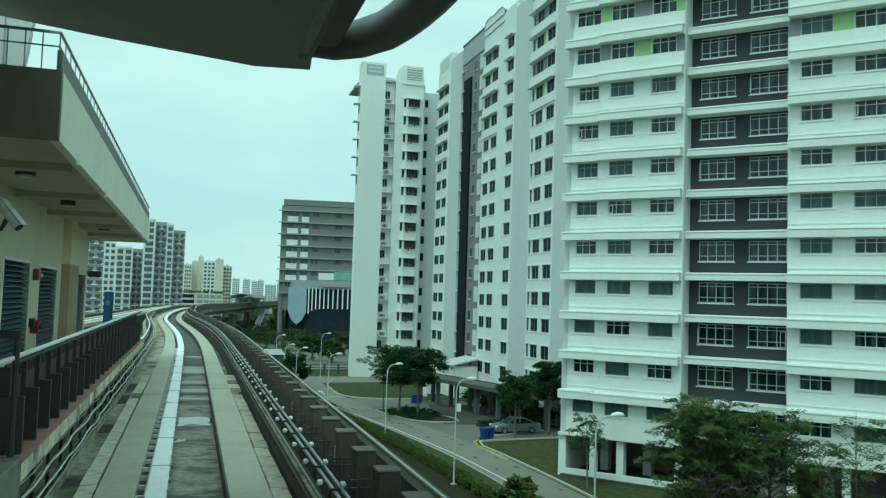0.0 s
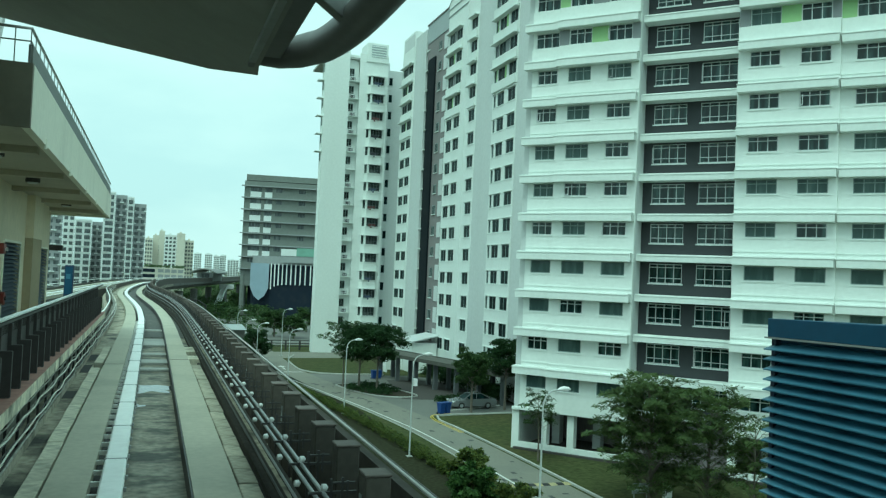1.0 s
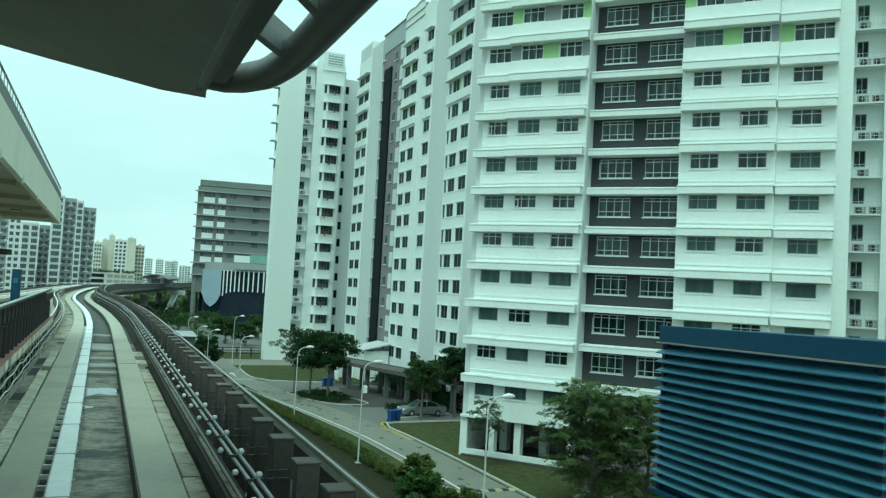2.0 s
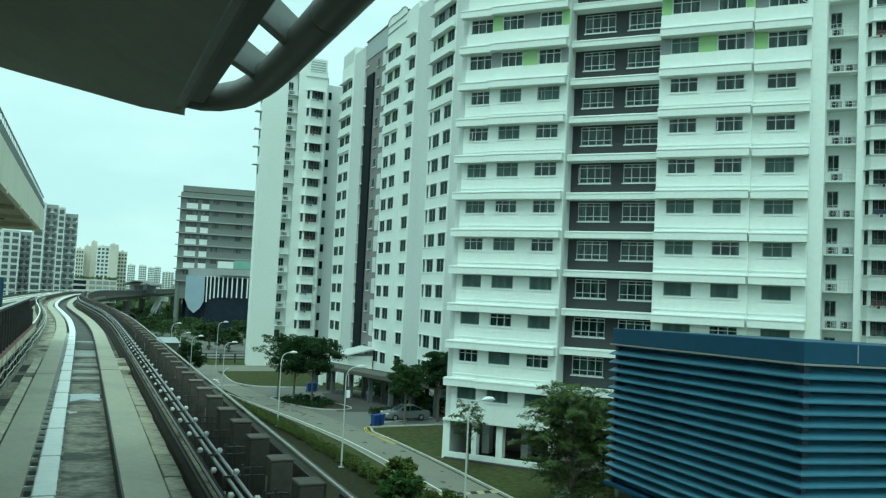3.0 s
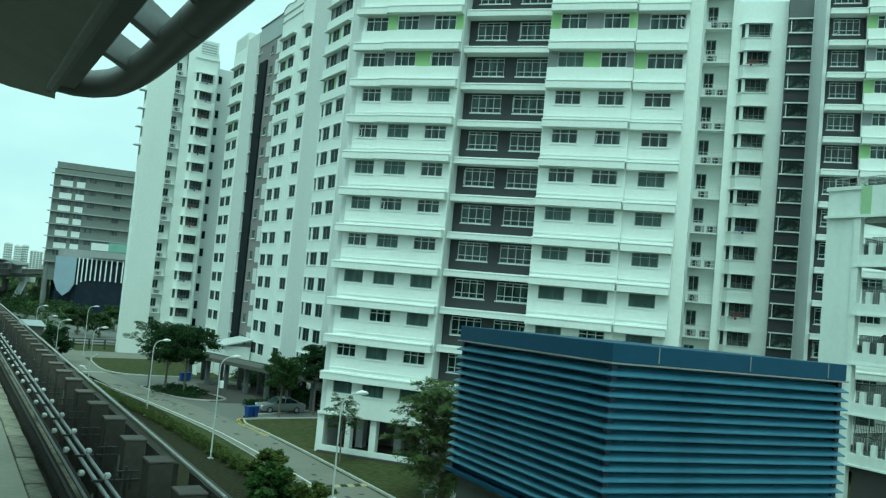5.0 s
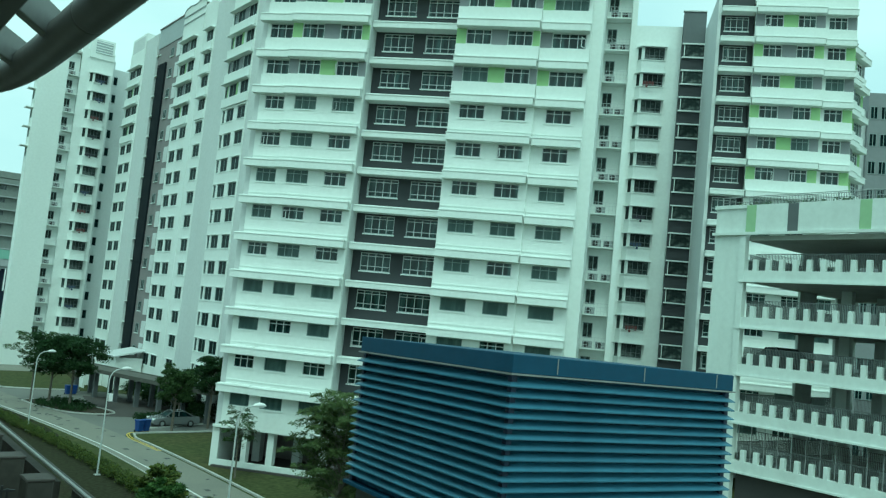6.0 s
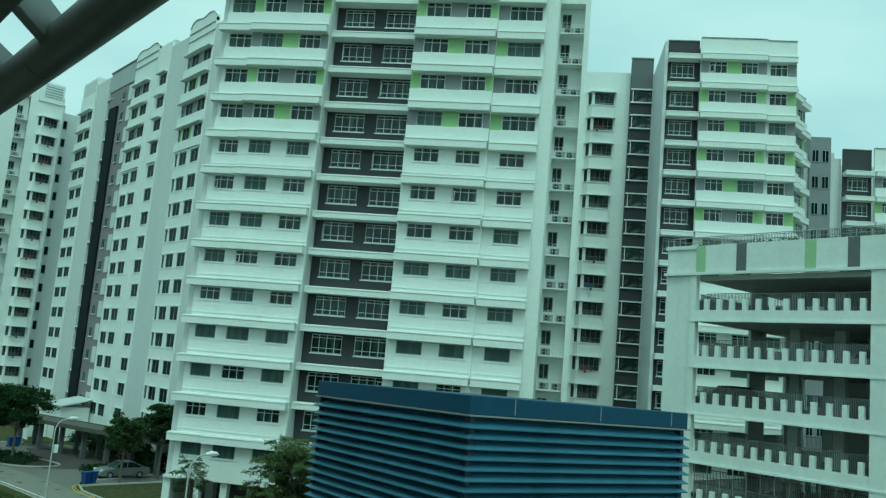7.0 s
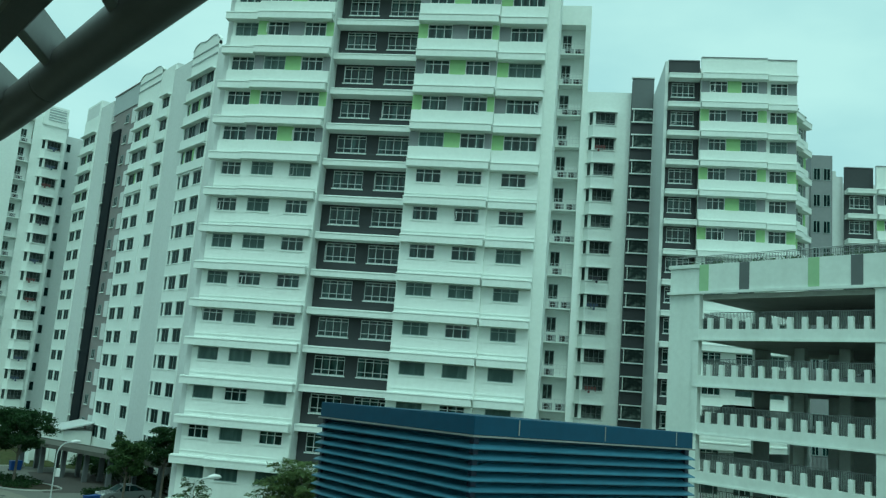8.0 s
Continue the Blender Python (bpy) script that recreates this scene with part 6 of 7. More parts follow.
tree(31.5, 76.0, 6.4, 2.4, 31, LEAFO, 26, 200, 0.11, 0.12, 0.4)
tree(13.8, 109.5, 5.7, 2.1, 32, LEAFD, 34, 190, 0.13, 0.14, 0.15, label="dense dark tree beside the road bend")
for i, (x, y, h, w) in enumerate(((22.5, 156, 6.2, 2.9), (25.5, 152, 5.0, 2.4), (34, 162, 6.5, 3.2), (31, 170, 5.5, 3.0), (46, 164, 6, 3.5), (17, 190, 4.5, 2.0))):
    tree(x, y, h, w, 60 + i, LEAFO, 26, 110, 0.2, 0.16, 0.25, label="roadside tree in the middle distance")
for i in range(20):
    tree(5 + 27 * ((i * 0.37) % 1), 190 + 6.5 * i, 3.4 + 2.4 * ((i * 0.61) % 1), 1.9 + 1.3 * ((i * 0.43) % 1), 90 + i, LEAFO if i % 3 else LEAFF, 20, 80, 0.26, 0.14, 0.15, label="small tree beside the distant road")
tree(17.7, 41.2, 3.4, 1.5, 41, LEAFH, 26, 170, 0.13, 0.06, 0.12, label="bushy shrub at the end of the hedge")
tree(16.7, 39.0, 3.0, 1.5, 42, LEAF, 24, 160, 0.13, 0.06, 0.12, label="bushy shrub at the end of the hedge")
tree(18.5, 36.9, 2.2, 1.3, 43, LEAFH, 22, 140, 0.12, 0.05, 0.12, label="bushy shrub at the end of the hedge")

hr = random.Random(77)
hg = Geo()
for x, y, z in spline([(18.5, 30, 0), (18.4, 45, 0), (18.15, 54, 0), (17.5, 62, 0), (16.7, 70, 0), (15.6, 79, 0), (14.5, 88, 0), (13.8, 96, 0)], 0.9):
    for j in range(6):
        leaves(hg, (x + hr.uniform(-0.42, 0.42), y + hr.uniform(-0.5, 0.5), G + 0.40 + hr.uniform(-0.12, 0.16)), 0.46, 90, 0.07, hr, 0.85, 0.3)
hedge = solid("hedge", hg, LEAFH, "trimmed yellow-green hedge along the road", "hedge", "stuff")
sg = Geo()
for i in range(70):
    a, t = hr.random() * 6.28, hr.random() ** 0.5
    leaves(sg, (23.0 + math.cos(a) * t * 2.6, 84.2 + math.sin(a) * t * 4.0, G + 0.4), 0.5, 50, 0.10, hr, 0.7, 0.2)
solid("bed_shrubs", sg, LEAFD, "low dark shrubs in the planting bed", "shrubs", "stuff")
sg = Geo()
for i in range(150):
    leaves(sg, (hr.uniform(32.6, 34.9), hr.uniform(74, 97), G + hr.uniform(0.4, 1.7)), 0.75, 90, 0.12, hr, 0.9, 0.2)
for i in range(50):
    leaves(sg, (hr.uniform(27.0, 32), hr.uniform(74.4, 76.0), G + 0.55), 0.6, 40, 0.11, hr, 0.7, 0.2)
solid("walkway_shrubs", sg, LEAFD, "dark shrubs along the covered walkway", "shrubs", "stuff")
sg = Geo()
for i in range(330):
    y = 150 + 240 * hr.random() ** 1.2
    x = -8 + hr.random() * (y * 0.34)
    big = hr.random() ** 3
    leaves(sg, (x, y, G + 0.4 + 2.6 * big), 0.6 + 1.8 * big, 34, 0.28, hr, 0.8, 0.2)
for i in range(260):
    y = 40 + 100 * hr.random()
    leaves(sg, (hr.uniform(4.5, 14), y, G + 0.3), hr.uniform(0.4, 0.7), 20, 0.10, hr, 0.5, 0.2)
solid("distant_scrub", sg, LEAFF, "distant roadside scrub and bushes", "scrub", "stuff")
sg = Geo()
for i in range(420):
    b, far_off = math.radians(hr.uniform(-3.0, 8.0)), hr.uniform(165, 400)
    big = hr.random() ** 2
    leaves(sg, (0.3 + far_off * math.sin(b), far_off * math.cos(b), G + 0.5 + 3.0 * big), 0.9 + 1.6 * big, 60, 0.24, hr, 0.8, 0.2)
for i in range(300):
    b, far_off = math.radians(hr.uniform(-4.0, 9.0)), hr.uniform(400, 560)
    big = hr.random()
    leaves(sg, (0.3 + far_off * math.sin(b), far_off * math.cos(b), G + 0.8 + 4.0 * big), 1.5 + 1.5 * big, 60, 0.42, hr, 0.8, 0.2)
solid("distant_trees", sg, LEAFO, "dark low trees under the distant track", "trees", "stuff")

# ---- parked car, bins, covered walkway ----
def saloon(m, paint, label):
    ob = thing("car", label, "car", m)
    prof = [(-2.15, 0.24), (2.1, 0.22), (2.24, 0.38), (2.26, 0.55), (2.18, 0.68), (1.95, 0.78), (1.5, 0.86), (1.0, 0.92), (-1.5, 0.97), (-1.95, 0.98), (-2.2, 0.93), (-2.28, 0.75), (-2.28, 0.45)]
    cabin = [(1.08, 0.90), (0.75, 1.14), (0.35, 1.35), (0.0, 1.42), (-0.6, 1.42), (-1.05, 1.32), (-1.7, 0.97)]
    def hull(p, w0, w1):
        n = len(p)
        vs = [(x, -w0 - (w1 - w0) * (z - 0.28), z) for x, z in p] + [(x, w0 + (w1 - w0) * (z - 0.28), z) for x, z in p]
        return Geo().add(vs, [tuple(range(n)), tuple(reversed(range(n, 2 * n)))] + [(i, n + i, n + (i + 1) % n, (i + 1) % n) for i in range(n)])
    part("body", hull(prof, 0.88, 0.86), paint, ob, bevel=0.05)
    part("cabin", hull(cabin, 0.86, 0.62), GLASSD, ob, "dark car windows", bevel=0.02)
    part("roof", hull([(0.30, 1.375), (0.2, 1.42), (-0.62, 1.45), (-0.85, 1.40)], 0.84, 0.63), paint, ob)
    for s in (-1, 1):
        part("pillar", Geo().beam((1.0, s * 0.70, 0.95), (0.33, s * 0.60, 1.39), 0.07, 0.07), paint, ob)
        part("pillar", Geo().beam((-0.2, s * 0.68, 0.97), (-0.25, s * 0.60, 1.40), 0.08, 0.05), paint, ob)
        part("pillar", Geo().beam((-1.6, s * 0.69, 0.99), (-0.78, s * 0.60, 1.41), 0.12, 0.07), paint, ob)
        for x in (1.35, -1.35):
            wh = part("wheel", Geo().tube([(x, s * 0.70, 0.32), (x, s * 0.90, 0.32)], 0.32, 18), BLACK, ob)
            part("rim", Geo().tube([(x, s * 0.885, 0.32), (x, s * 0.905, 0.32)], 0.17, 12), FRAMED, wh)
        part("headlight", Geo().box(1.98, s * 0.74 - 0.16, 0.62, 2.20, s * 0.74 + 0.10, 0.76), FRAME, ob)
        part("tail_light", Geo().box(-2.27, s * 0.70 - 0.14, 0.68, -2.10, s * 0.70 + 0.14, 0.86), RED, ob)
        part("mirror", Geo().box(0.72, s * 0.86 - 0.06, 0.95, 0.88, s * 0.86 + 0.06, 1.07), paint, ob)
    return ob


saloon(pose(29.75, 72.6, G + 0.03, 0, 0, 182), CARP, "silver saloon car parked beside the driveway")
saloon(pose(52.2, 25.9, G + 11.0, 0, 0, 60) @ Matrix.Scale(1.14, 4), CARD, "dark car parked inside the car park")
saloon(pose(54.0, 17.5, G + 14.03, 0, 0, 90), CARP, "silver car parked inside the car park")


def wheelie_bin(x, y, turn):
    ob = thing("wheelie_bin", "blue plastic wheeled rubbish bin at the kerb", "rubbish bin", pose(x, y, G + 0.04, 0, 0, turn), "blue bins")
    vs = [(-0.23, -0.22, 0.10), (0.23, -0.22, 0.10), (0.23, 0.24, 0.10), (-0.23, 0.24, 0.10), (-0.29, -0.30, 1.0), (0.29, -0.30, 1.0), (0.29, 0.30, 1.0), (-0.29, 0.30, 1.0)]
    part("body", Geo().add(vs, [(0, 3, 2, 1), (4, 5, 6, 7), (0, 1, 5, 4), (1, 2, 6, 5), (2, 3, 7, 6), (3, 0, 4, 7)]), BINBLUE, ob, bevel=0.02)
    part("lid", Geo().box(-0.31, -0.33, 1.005, 0.31, 0.33, 1.07), BINBLUE, ob, bevel=0.015)
    for s in (-1, 1):
        part("wheel", Geo().tube([(s * 0.20, 0.26, 0.11), (s * 0.26, 0.26, 0.11)], 0.11, 12), BLACK, ob)
    part("handle", Geo().tube([(-0.25, 0.37, 0.98), (0.25, 0.37, 0.98)], 0.025, 8), BINBLUE, ob)


wheelie_bin(25.45, 68.95, 20)
wheelie_bin(26.1, 69.25, 25)
wheelie_bin(25.6, 93.6, 10)
wheelie_bin(26.25, 93.8, 0)

shelter = thing("covered_walkway", "grey flat-roofed covered walkway on concrete posts", "covered walkway")
P, Q = Vector((27.5, 97.0, 0)), Vector((34.6, 73.0, 0))
d = (Q - P).normalized()
s = Vector((d.y, -d.x, 0))
def strip_roof(w0, w1, z0, z1, a, b):
    c = [P + d * a + s * w0, P + d * b + s * w0, P + d * b + s * w1, P + d * a + s * w1]
    return Geo().prism([(v.x, v.y) for v in c], z0, z1)
LEN = (Q - P).length
part("roof", strip_roof(-1.7, 1.7, G + 2.95, G + 3.15, 0, LEN), SHROOF, shelter, "brown grey roof")
part("roof_edge", strip_roof(-1.8, -1.7, G + 2.85, G + 3.25, -0.1, LEN + 0.1), SHROOF, shelter)
part("roof_edge", strip_roof(1.7, 1.8, G + 2.85, G + 3.25, -0.1, LEN + 0.1), SHROOF, shelter)
part("beam", strip_roof(-0.2, 0.2, G + 2.6, G + 2.95, 0, LEN), SHADE, shelter)
for i in range(7):
    c = P + d * (1.0 + (LEN - 2) * i / 6)
    for o in (-0.9, 0.9):
        e = c + s * o
        part("post", Geo().box(e.x - 0.22, e.y - 0.22, G, e.x + 0.22, e.y + 0.22, G + 2.95), STRIPEG, shelter)
kiosk = thing("lift_lobby_porch", "small white porch with a sloping pale roof", "porch", pose(33.6, 101.8, G))
part("wall", Geo().box(-1.5, -2.2, 0, 1.7, 2.4, 3.9), WHITE, kiosk)
part("roof", Geo().add([(-1.9, -2.6, 3.9), (1.8, -2.6, 4.8), (1.8, 2.8, 4.8), (-1.9, 2.8, 3.9), (-1.9, -2.6, 4.05), (1.8, -2.6, 4.95), (1.8, 2.8, 4.95), (-1.9, 2.8, 4.05)],
                       [(0, 3, 2, 1), (4, 5, 6, 7), (0, 1, 5, 4), (1, 2, 6, 5), (2, 3, 7, 6), (3, 0, 4, 7)]), FRAME, kiosk)
part("low_wall", Geo().box(-4.4, 2.0, 0, -1.6, 2.3, 1.9).box(-4.6, -1.0, 0, -4.4, 2.3, 1.9), WHITE, kiosk)
bollard = thing("sign_post", "small white sign board on the lawn", "sign", pose(27.2, 96.2, G))
part("board", Geo().box(-0.18, -0.05, 0.1, 0.18, 0.05, 1.2), LAMPW, bollard, bevel=0.01)
nb = thing("notice_board", "two small white parking signs on the lawn", "sign", pose(24.7 + 1.6, 38.0, G))
part("panel", Geo().box(-0.55, -0.05, 0.9, 0.55, 0.0, 1.45), FRAMED, nb, "grey board with unreadable rows")
part("row", Geo().box(-0.45, -0.06, 1.25, 0.45, -0.051, 1.32).box(-0.45, -0.06, 1.08, 0.3, -0.051, 1.15), LAMPW, nb)
part("leg", Geo().tube([(-0.4, 0, 0), (-0.4, 0, 0.9)], 0.03, 8).tube([(0.4, 0, 0), (0.4, 0, 0.9)], 0.03, 8), STEEL, nb)
p2 = thing("parking_sign", "white sign with a black letter P", "sign", pose(27.6, 37.4, G))
part("panel", Geo().box(-0.3, -0.04, 0.75, 0.3, 0.0, 1.4), LAMPW, p2)
tc = bpy.data.curves.new("letter", "FONT")
tc.body, tc.size, tc.extrude, tc.align_x = "P", 0.55, 0.006, "CENTER"
lt = new("letter", tc)
lt.data.materials.append(BLACK)
lt.parent, lt.matrix_basis = p2, pose(0, -0.05, 0.88, 90, 0, -10)
part("leg", Geo().tube([(0, 0.02, 0), (0, 0.02, 0.8)], 0.03, 8), STEEL, p2)

bf = thing("roadside_fence", "dark post and rail fence beyond the cross road", "fence")
for i in range(24):
    part("post", Geo().box(14 + i * 2.2, 129.9, G, 14.25 + i * 2.2, 130.15, G + 1.5), DSTEEL, bf)
for z in (0.5, 0.95, 1.4):
    part("rail", Geo().box(14, 129.98, G + z, 64.9, 130.06, G + z + 0.13), DSTEEL, bf)
shed = thing("bus_shelter", "small dark green shelter with a pale sloping roof", "shelter", pose(12.1, 125, G))
part("wall", Geo().box(-1.6, -1.2, 0, 1.6, 1.2, 3.4), VIADUCT, shed)
part("roof", Geo().add([(-1.8, -1.6, 3.4), (1.8, -1.6, 3.4), (1.8, 1.6, 3.4), (-1.8, 1.6, 3.4), (-1.3, -0.4, 4.1), (1.3, -0.4, 4.1), (1.3, 0.4, 4.1), (-1.3, 0.4, 4.1)],
                       [(0, 3, 2, 1), (4, 5, 6, 7), (0, 1, 5, 4), (1, 2, 6, 5), (2, 3, 7, 6), (3, 0, 4, 7)]), GREYP, shed)


# ---- distance ----
def far_tower(x, y, turn, w, dp, h, cols, floors, wall, label, joined=False, style=0):
    """A distant tower: body, window bands, vertical fins; windows are parts, or one part where they are too small to tell apart."""
    ob = thing("tower_block", label, "tower block", pose(x, y, G, 0, 0, turn), "distant towers")
    part("body", Geo().box(-w / 2, 0, 0, w / 2, dp, h), wall, ob)
    if style in (0, 4):
        part("roof_plant", Geo().box(-w * 0.2, dp * 0.3, h, w * 0.05, dp * 0.7, h + 1.3), wall, ob)
    fh, cw = h / (floors + 0.7), w / max(cols, 1)
    ww, wh = cw * (0.70 if style == 2 else 0.62), fh * (0.66 if style == 2 else 0.55)
    one = Geo().box(-ww / 2, -0.06, -wh / 2, ww / 2, -0.004, wh / 2)
    g = Geo()
    me = one.mesh("window", FARWIN)
    for c in range(cols):
        for k in range(floors):
            px, pz = -w / 2 + cw * (c + 0.5), fh * (k + 0.85)
            if joined:
                g.box(px - ww / 2, -0.06, pz - wh / 2, px + ww / 2, -0.004, pz + wh / 2)
            else:
                part("window", me, None, ob, m=pose(px, 0, pz))
    if joined:
        ob2 = part("glazing", g, FARWIN, ob)
        ob2["kind"] = "stuff"
    if style == 2:
        for k in range(floors + 1):
            part("band", Geo().box(-w / 2, -0.25, fh * (k + 0.40), w / 2, -0.07, fh * (k + 0.49)), FARW, ob)
    if style == 3:
        for c in range(cols):
            for k in range(floors):
                px = -w / 2 + cw * (c + (0.18 if (c + k) % 2 else 0.82))
                part("balcony", Geo().box(px - cw * 0.16, -1.1, fh * (k + 0.42), px + cw * 0.16, -0.07, fh * (k + 0.62)), FARW, ob)
    # side windows
    sg = Geo()
    sc = max(2, int(dp / 4))
    for c in range(sc):
        for k in range(floors):
            py, pz = dp * (c + 0.5) / sc, fh * (k + 0.85)
            sg.box(w / 2 + 0.004, py - 0.8, pz - wh / 2, w / 2 + 0.06, py + 0.8, pz + wh / 2)
            sg.box(-w / 2 - 0.06, py - 0.8, pz - wh / 2, -w / 2 - 0.004, py + 0.8, pz + wh / 2)
    s2 = part("side_glazing", sg, FARWIN, ob)
    s2["kind"] = "stuff"
    return ob


def at_bearing(az, dist):
    return 0.33 + dist * math.sin(radians(az)), -0.67 + dist * math.cos(radians(az))


def far(az0, az1, dist, h, cols, floors, wall, label, joined=False, style=0, dp=14.0):
    """A tower that spans two bearings (degrees right of the track's line) at a distance."""
    x, y = at_bearing((az0 + az1) / 2, dist)
    w = dist * 2 * math.tan(radians((az1 - az0) / 2))
    return far_tower(x, y, -(az0 + az1) / 2, w, dp, h, cols, floors, wall, label, joined, style)


far(-6.9, -5.45, 330, 34, 3, 13, FARG, "grey distant apartment tower with balconies", style=3)
far(-5.42, -4.75, 372, 32.5, 2, 12, FARW, "white distant apartment tower", dp=10)
far(-4.72, -3.75, 368, 30, 2, 11, FARW, "white distant tower with a grid of window bays", style=2)
far(-3.72, -3.12, 374, 29.5, 2, 11, FARG, "grey distant tower wing", style=3)
far(-3.10, -2.42, 360, 41.4, 1, 15, FARW, "white distant tower with wide window bays", style=2)
far(-2.40, -1.72, 364, 40.6, 2, 15, FARG, "grey distant tower with white balconies", style=3)
far(-1.70, -1.30, 362, 40.0, 1, 15, FARW, "white distant tower bay with wide windows", style=2)
far(-1.28, -0.55, 366, 37.6, 2, 14, FARG, "grey and white distant tower with balconies", style=3)
far(-0.51, -0.07, 640, 32.5, 3, 11, FARB, "beige distant tower block", True)
far(-0.05, 0.33, 650, 35, 0, 12, FARB, "beige distant tower block with a blank gable", True)
far(0.34, 0.68, 648, 38.6, 0, 12, FARB, "beige distant tower block with a blank gable", True)
far(0.70, 1.42, 645, 35.6, 3, 12, FARW, "white distant tower block with dark windows", True, style=4)
far(1.44, 1.96, 640, 37, 0, 12, FARB, "beige distant tower block with a blank gable", True)
far(1.97, 2.51, 652, 32.5, 3, 11, FARB, "beige distant tower block", True)
for a, b, dd, h in ((2.58, 3.04, 950, 28.7), (3.26, 3.73, 930, 28), (3.83, 4.2, 900, 26), (4.22, 4.62, 905, 27), (4.72, 5.44, 960, 23), (5.5, 5.9, 940, 25), (-8.4, -7.0, 520, 40), (6.0, 8.0, 900, 30)):
    far(a, b, dd, h, 4, 11, FARW, "pale hazy tower block on the skyline", True)

low = thing("low_car_park", "low beige car park with open decks and roof planting", "car park", pose(*at_bearing(0.6, 420), G, 0, 0, -0.6))
part("body", Geo().box(-10.5, 1.0, 0, 10.5, 16, 11.6), FARB, low)
for k in range(4):
    part("deck_opening", Geo().box(-9.6, 0.9, 1.5 + 2.6 * k, -3.0, 0.99, 3.1 + 2.6 * k), NAVY, low)
    for i in range(4):
        part("deck_opening", Geo().box(-1.6 + 3 * i, 0.9, 1.5 + 2.6 * k, 0.9 + 3 * i, 0.99, 3.1 + 2.6 * k), FARG, low)
g = Geo()
for i in range(40):
    leaves(g, (hr.uniform(-10, 10), hr.uniform(1, 8), 12.2), 1.1, 30, 0.4, hr, 0.8, 0.2)
part("roof_planting", g, LEAFF, low)

def on_line(y):
    return min(LINE, key=lambda p: abs(p[1] - y))


fs = thing("far_station", "small elevated station with a curved grey roof down the line", "station", pose(on_line(244)[0] + 0.6, 244, 0, 0, 0, -12))
part("body", Geo().box(-2.2, -6, 7.2, 2.2, 12, 9.6), FARG, fs)
rv = []
for yy in (-9, 15):
    rv += [(-3.7 + 7.4 * i / 10, yy, 9.5 + 1.15 * math.sin(math.pi * i / 10)) for i in range(11)]
part("roof", Geo().add(rv + [(a, b, c - 0.25) for a, b, c in rv], [(i, i + 1, i + 12, i + 11) for i in range(10)] + [(22 + i + 11, 22 + i + 12, 22 + i + 1, 22 + i) for i in range(10)] + [(i, i + 22, i + 23, i + 1) for i in range(10)]), ROOFM, fs)
part("window_band", Geo().box(-1.2, -6.1, 8.0, 1.2, -6.01, 9.3), FARWIN, fs)
for y in (170, 195, 222, 250, 280, 310):
    x = on_line(y)[0]
    solid("guideway_column", Geo().tube([(x, y, G), (x, y, 5.4)], 0.9, 14), VIADUCT, "round concrete column under the distant track", "column", "structure")
fb = thing("footbridge_stair", "white covered footbridge stair", "footbridge", pose(*at_bearing(4.4, 270), G, 0, 0, -4))
part("stair", Geo().beam((-0.9, 0, 0.8), (1.2, 2, 6.8), 2.2, 0.5), WHITE, fb)
part("landing", Geo().box(-0.5, 1.5, 6.0, 4.0, 5.0, 7.4), FARW, fb)
part("post", Geo().box(1.4, 3, 0, 1.9, 3.5, 6.0), FARG, fb)
sgn = thing("road_sign", "pale road sign on a post", "sign", pose(*at_bearing(1.55, 180), G))
part("board", Geo().box(-0.9, 0, 3.4, 0.9, 0.08, 5.6), FARW, sgn)
part("post", Geo().tube([(0, 0.1, 0), (0, 0.1, 5.4)], 0.08, 8), DSTEEL, sgn)
fr = thing("gantry", "dark curved road gantry below the track", "gantry", pose(*at_bearing(2.2, 190), G))
part("frame", Geo().tube([(-4.5, 0, 0), (-4.3, 0, 4.0), (-2.5, 0, 5.2), (2.5, 0, 5.2), (4.3, 0, 4.0), (4.5, 0, 0)], 0.16, 8), DSTEEL, fr)

# institutional building with a blue drum at its foot
inst = thing("institution_building", "grey concrete building with a navy drum and white fins", "office building", pose(*at_bearing(8.1, 230), G, 0, 0, -8.1))
part("body", Geo().box(-10.0, 0, 8.0, 22, 24, 36.4), STONE, inst, "grey concrete cladding")
part("roof_parapet", Geo().box(-9.6, 0.4, 36.6, 22, 24, 38.2), STONE, inst)
for k in range(8):
    z = 12.5 + 3.2 * k
    part("floor_ledge", Geo().box(-10.7, -0.8, z, 22.2, -0.002, z + 0.28), FARG, inst)
    for x, w in ((-8.4, 2.9), (-4.6, 2.0), (-1.6, 1.7), (4.5, 1.8), (10, 1.8)):
        if k < 7:
            part("window", Geo().box(x, -0.05, z + 1.9, x + w, -0.003, z + 3.0), FARWIN, inst)
    if 1 <= k <= 6:
        part("white_panel", Geo().box(-8.4, -0.10, z + 0.4, -5.5, -0.004, z + 1.85), FARW, inst)
        part("white_panel", Geo().box(-4.6, -0.10, z + 0.4, -2.6, -0.004, z + 1.85), FARW, inst)
part("corner_column", Geo().tube([(-9.3, 0.6, 0), (-9.3, 0.6, 12.6)], 0.75, 14).tube([(-9.3, 8, 0), (-9.3, 8, 12.6)], 0.75, 14), STONE, inst)
part("lobby", Geo().box(-8.0, 3.0, 0, 22, 20, 12.4), NAVY, inst)
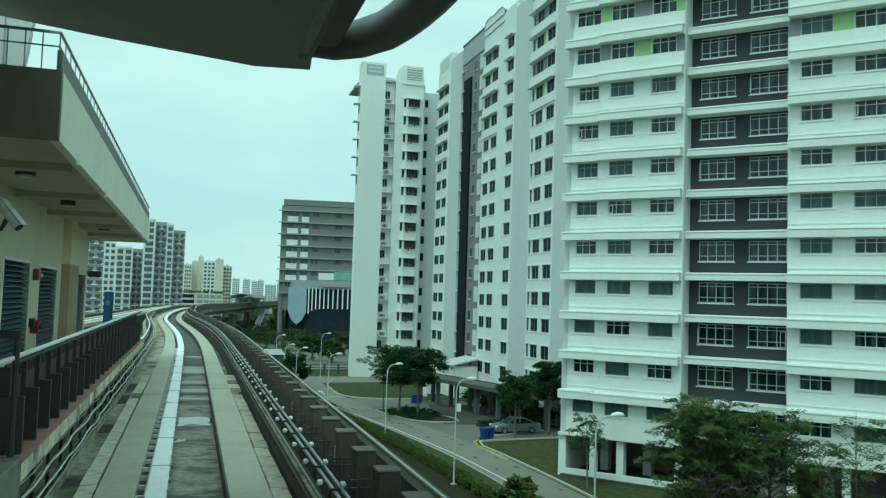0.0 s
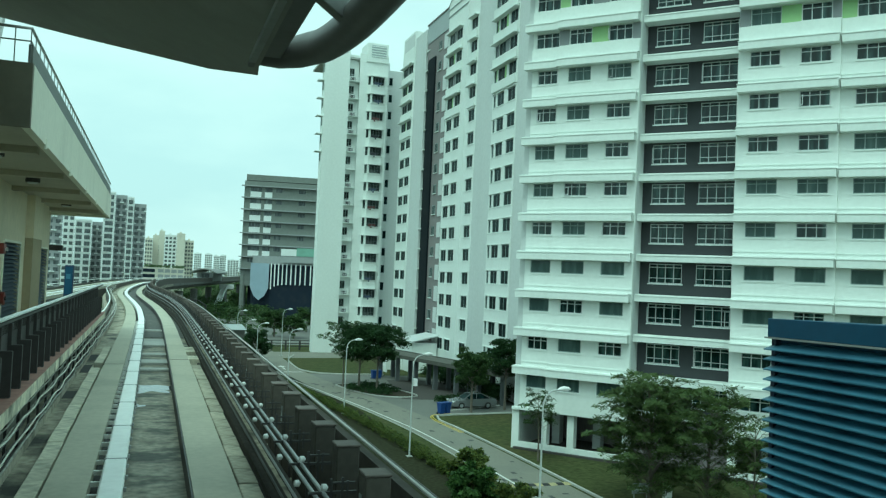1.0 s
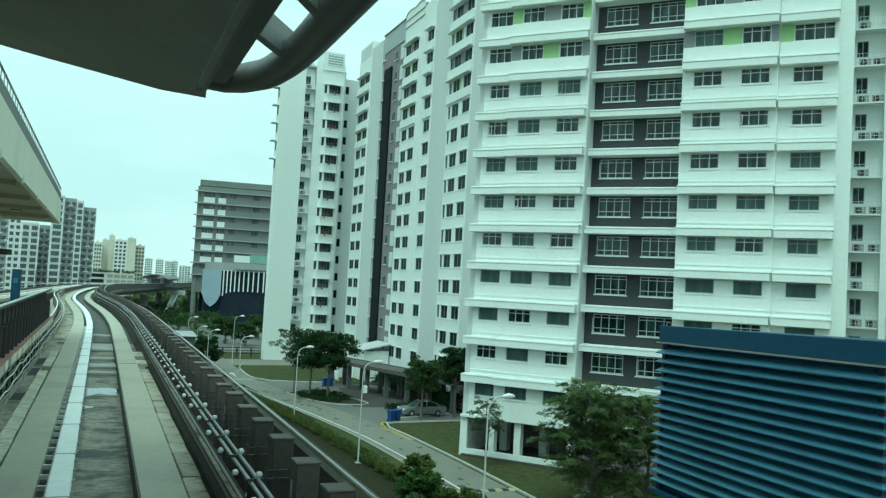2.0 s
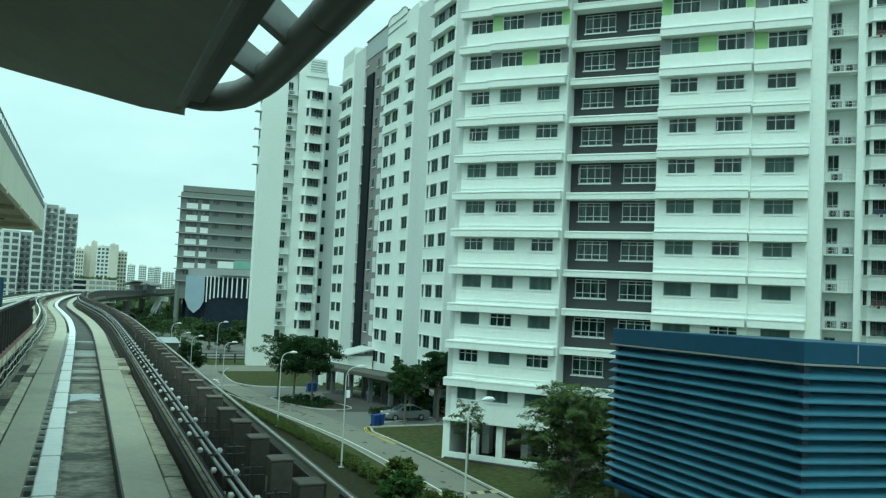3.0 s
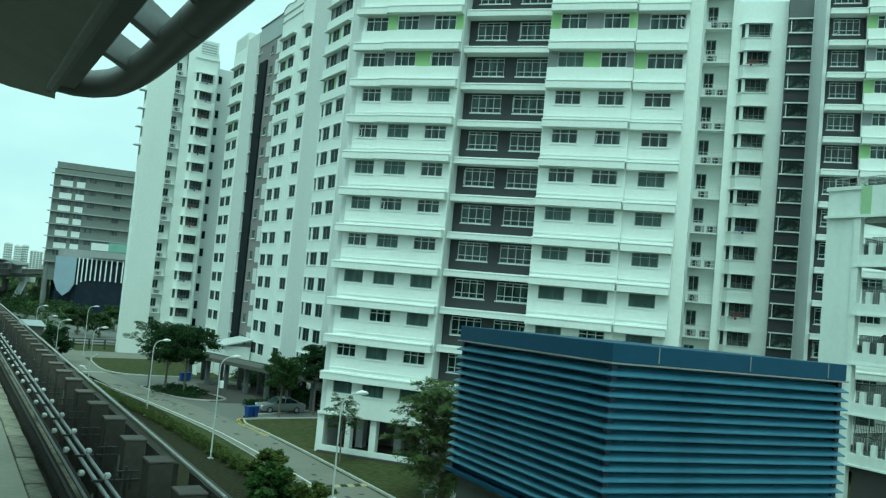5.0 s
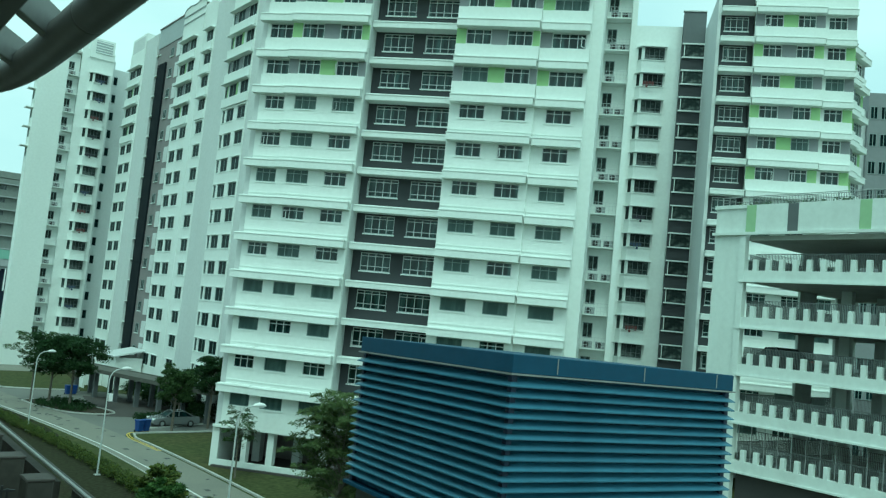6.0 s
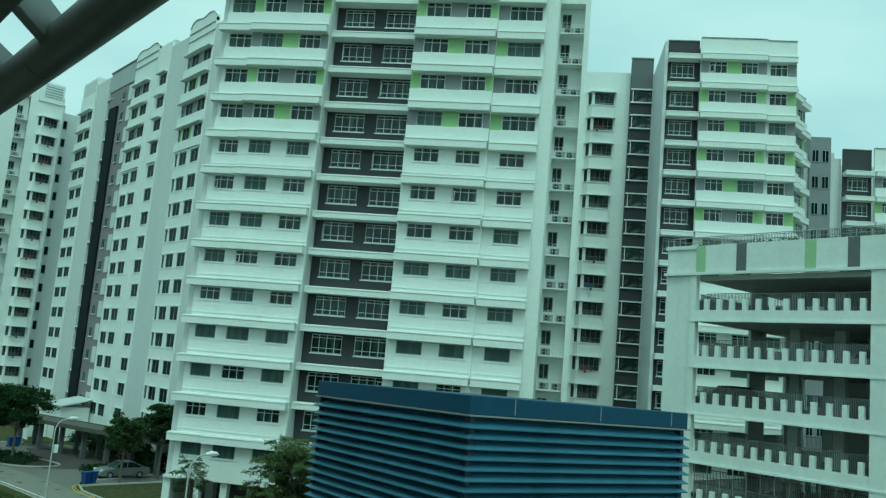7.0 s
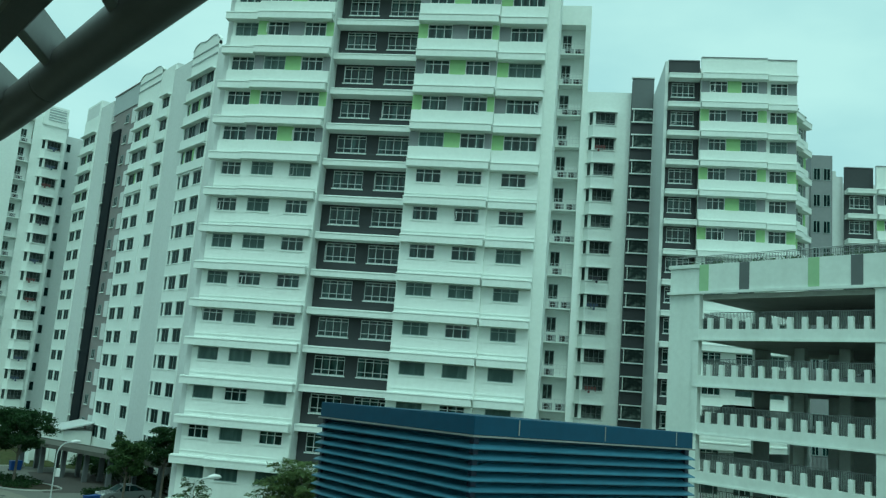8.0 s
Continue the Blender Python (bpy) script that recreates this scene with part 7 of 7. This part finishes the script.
drum = [(-7.0 + 17 * (1 - math.cos(a)), -6.0 * math.sin(a)) for a in [i * math.pi / 16 for i in range(17)]]
part("drum", Geo().prism(drum, 0.0, 14.6), NAVY, inst, "navy blue curved drum")
part("drum_band", Geo().prism([(x * 1.001, y * 1.04 - 0.05) for x, y in drum], 14.0, 16.2), FARG, inst)
shield = [(-7.2, 14.2), (-2.4, 14.2), (-2.4, 7.6), (-3.4, 5.6), (-4.8, 4.4), (-6.2, 5.6), (-7.2, 8.0)]
part("shield_panel", Geo().add([(x, -5.2, z) for x, z in shield] + [(x, -5.0, z) for x, z in shield], [tuple(range(7)), tuple(reversed(range(7, 14)))] + [(i, 7 + i, 7 + (i + 1) % 7, (i + 1) % 7) for i in range(7)]), PALEBLUE, inst, "pale blue shield-shaped panel")
for i in range(14):
    x = -2.0 + 0.9 * i * (1 + 0.03 * i)
    y = -6.3 * math.sin(math.acos(max(-1, min(1, 1 - (x + 7.0) / 17)))) - 0.3
    part("fin", Geo().box(x, y, 8.8 - 1.4 * math.exp(-i * 0.8), x + 0.32, y + 0.25, 14.2), FARW, inst, "white vertical fin")
part("hoarding", Geo().box(0.5, -7.0, 16.4, 4.5, -6.8, 18.2), FARW, inst)
part("hoarding", Geo().box(4.5, -7.0, 16.4, 20, -6.8, 18.6), HOARD, inst, "green hoarding")
part("site_rail", Geo().box(0.5, -6.9, 14.6, 20, -6.7, 16.4), FARG, inst)
vans = random.Random(9)
for i in range(22):
    x, y = at_bearing(2.2 + 4.6 * vans.random(), 225 + 100 * vans.random())
    ob = thing("far_vehicle", "small vehicle parked along the distant road", "vehicle", pose(x, y, G, 0, 0, vans.uniform(0, 90)), "distant vehicles")
    part("body", Geo().box(-2.2, -0.9, 0.35, 2.2, 0.9, 1.15).box(-1.3, -0.8, 1.15, 1.0, 0.8, 1.75), (FARG, VIADUCT, FARG, CARP, DSTEEL, BLUED)[i % 6], ob, bevel=0.05)
    for sx in (-1.4, 1.4):
        part("wheel", Geo().tube([(sx, -0.92, 0.35), (sx, 0.92, 0.35)], 0.34, 12), BLACK, ob)
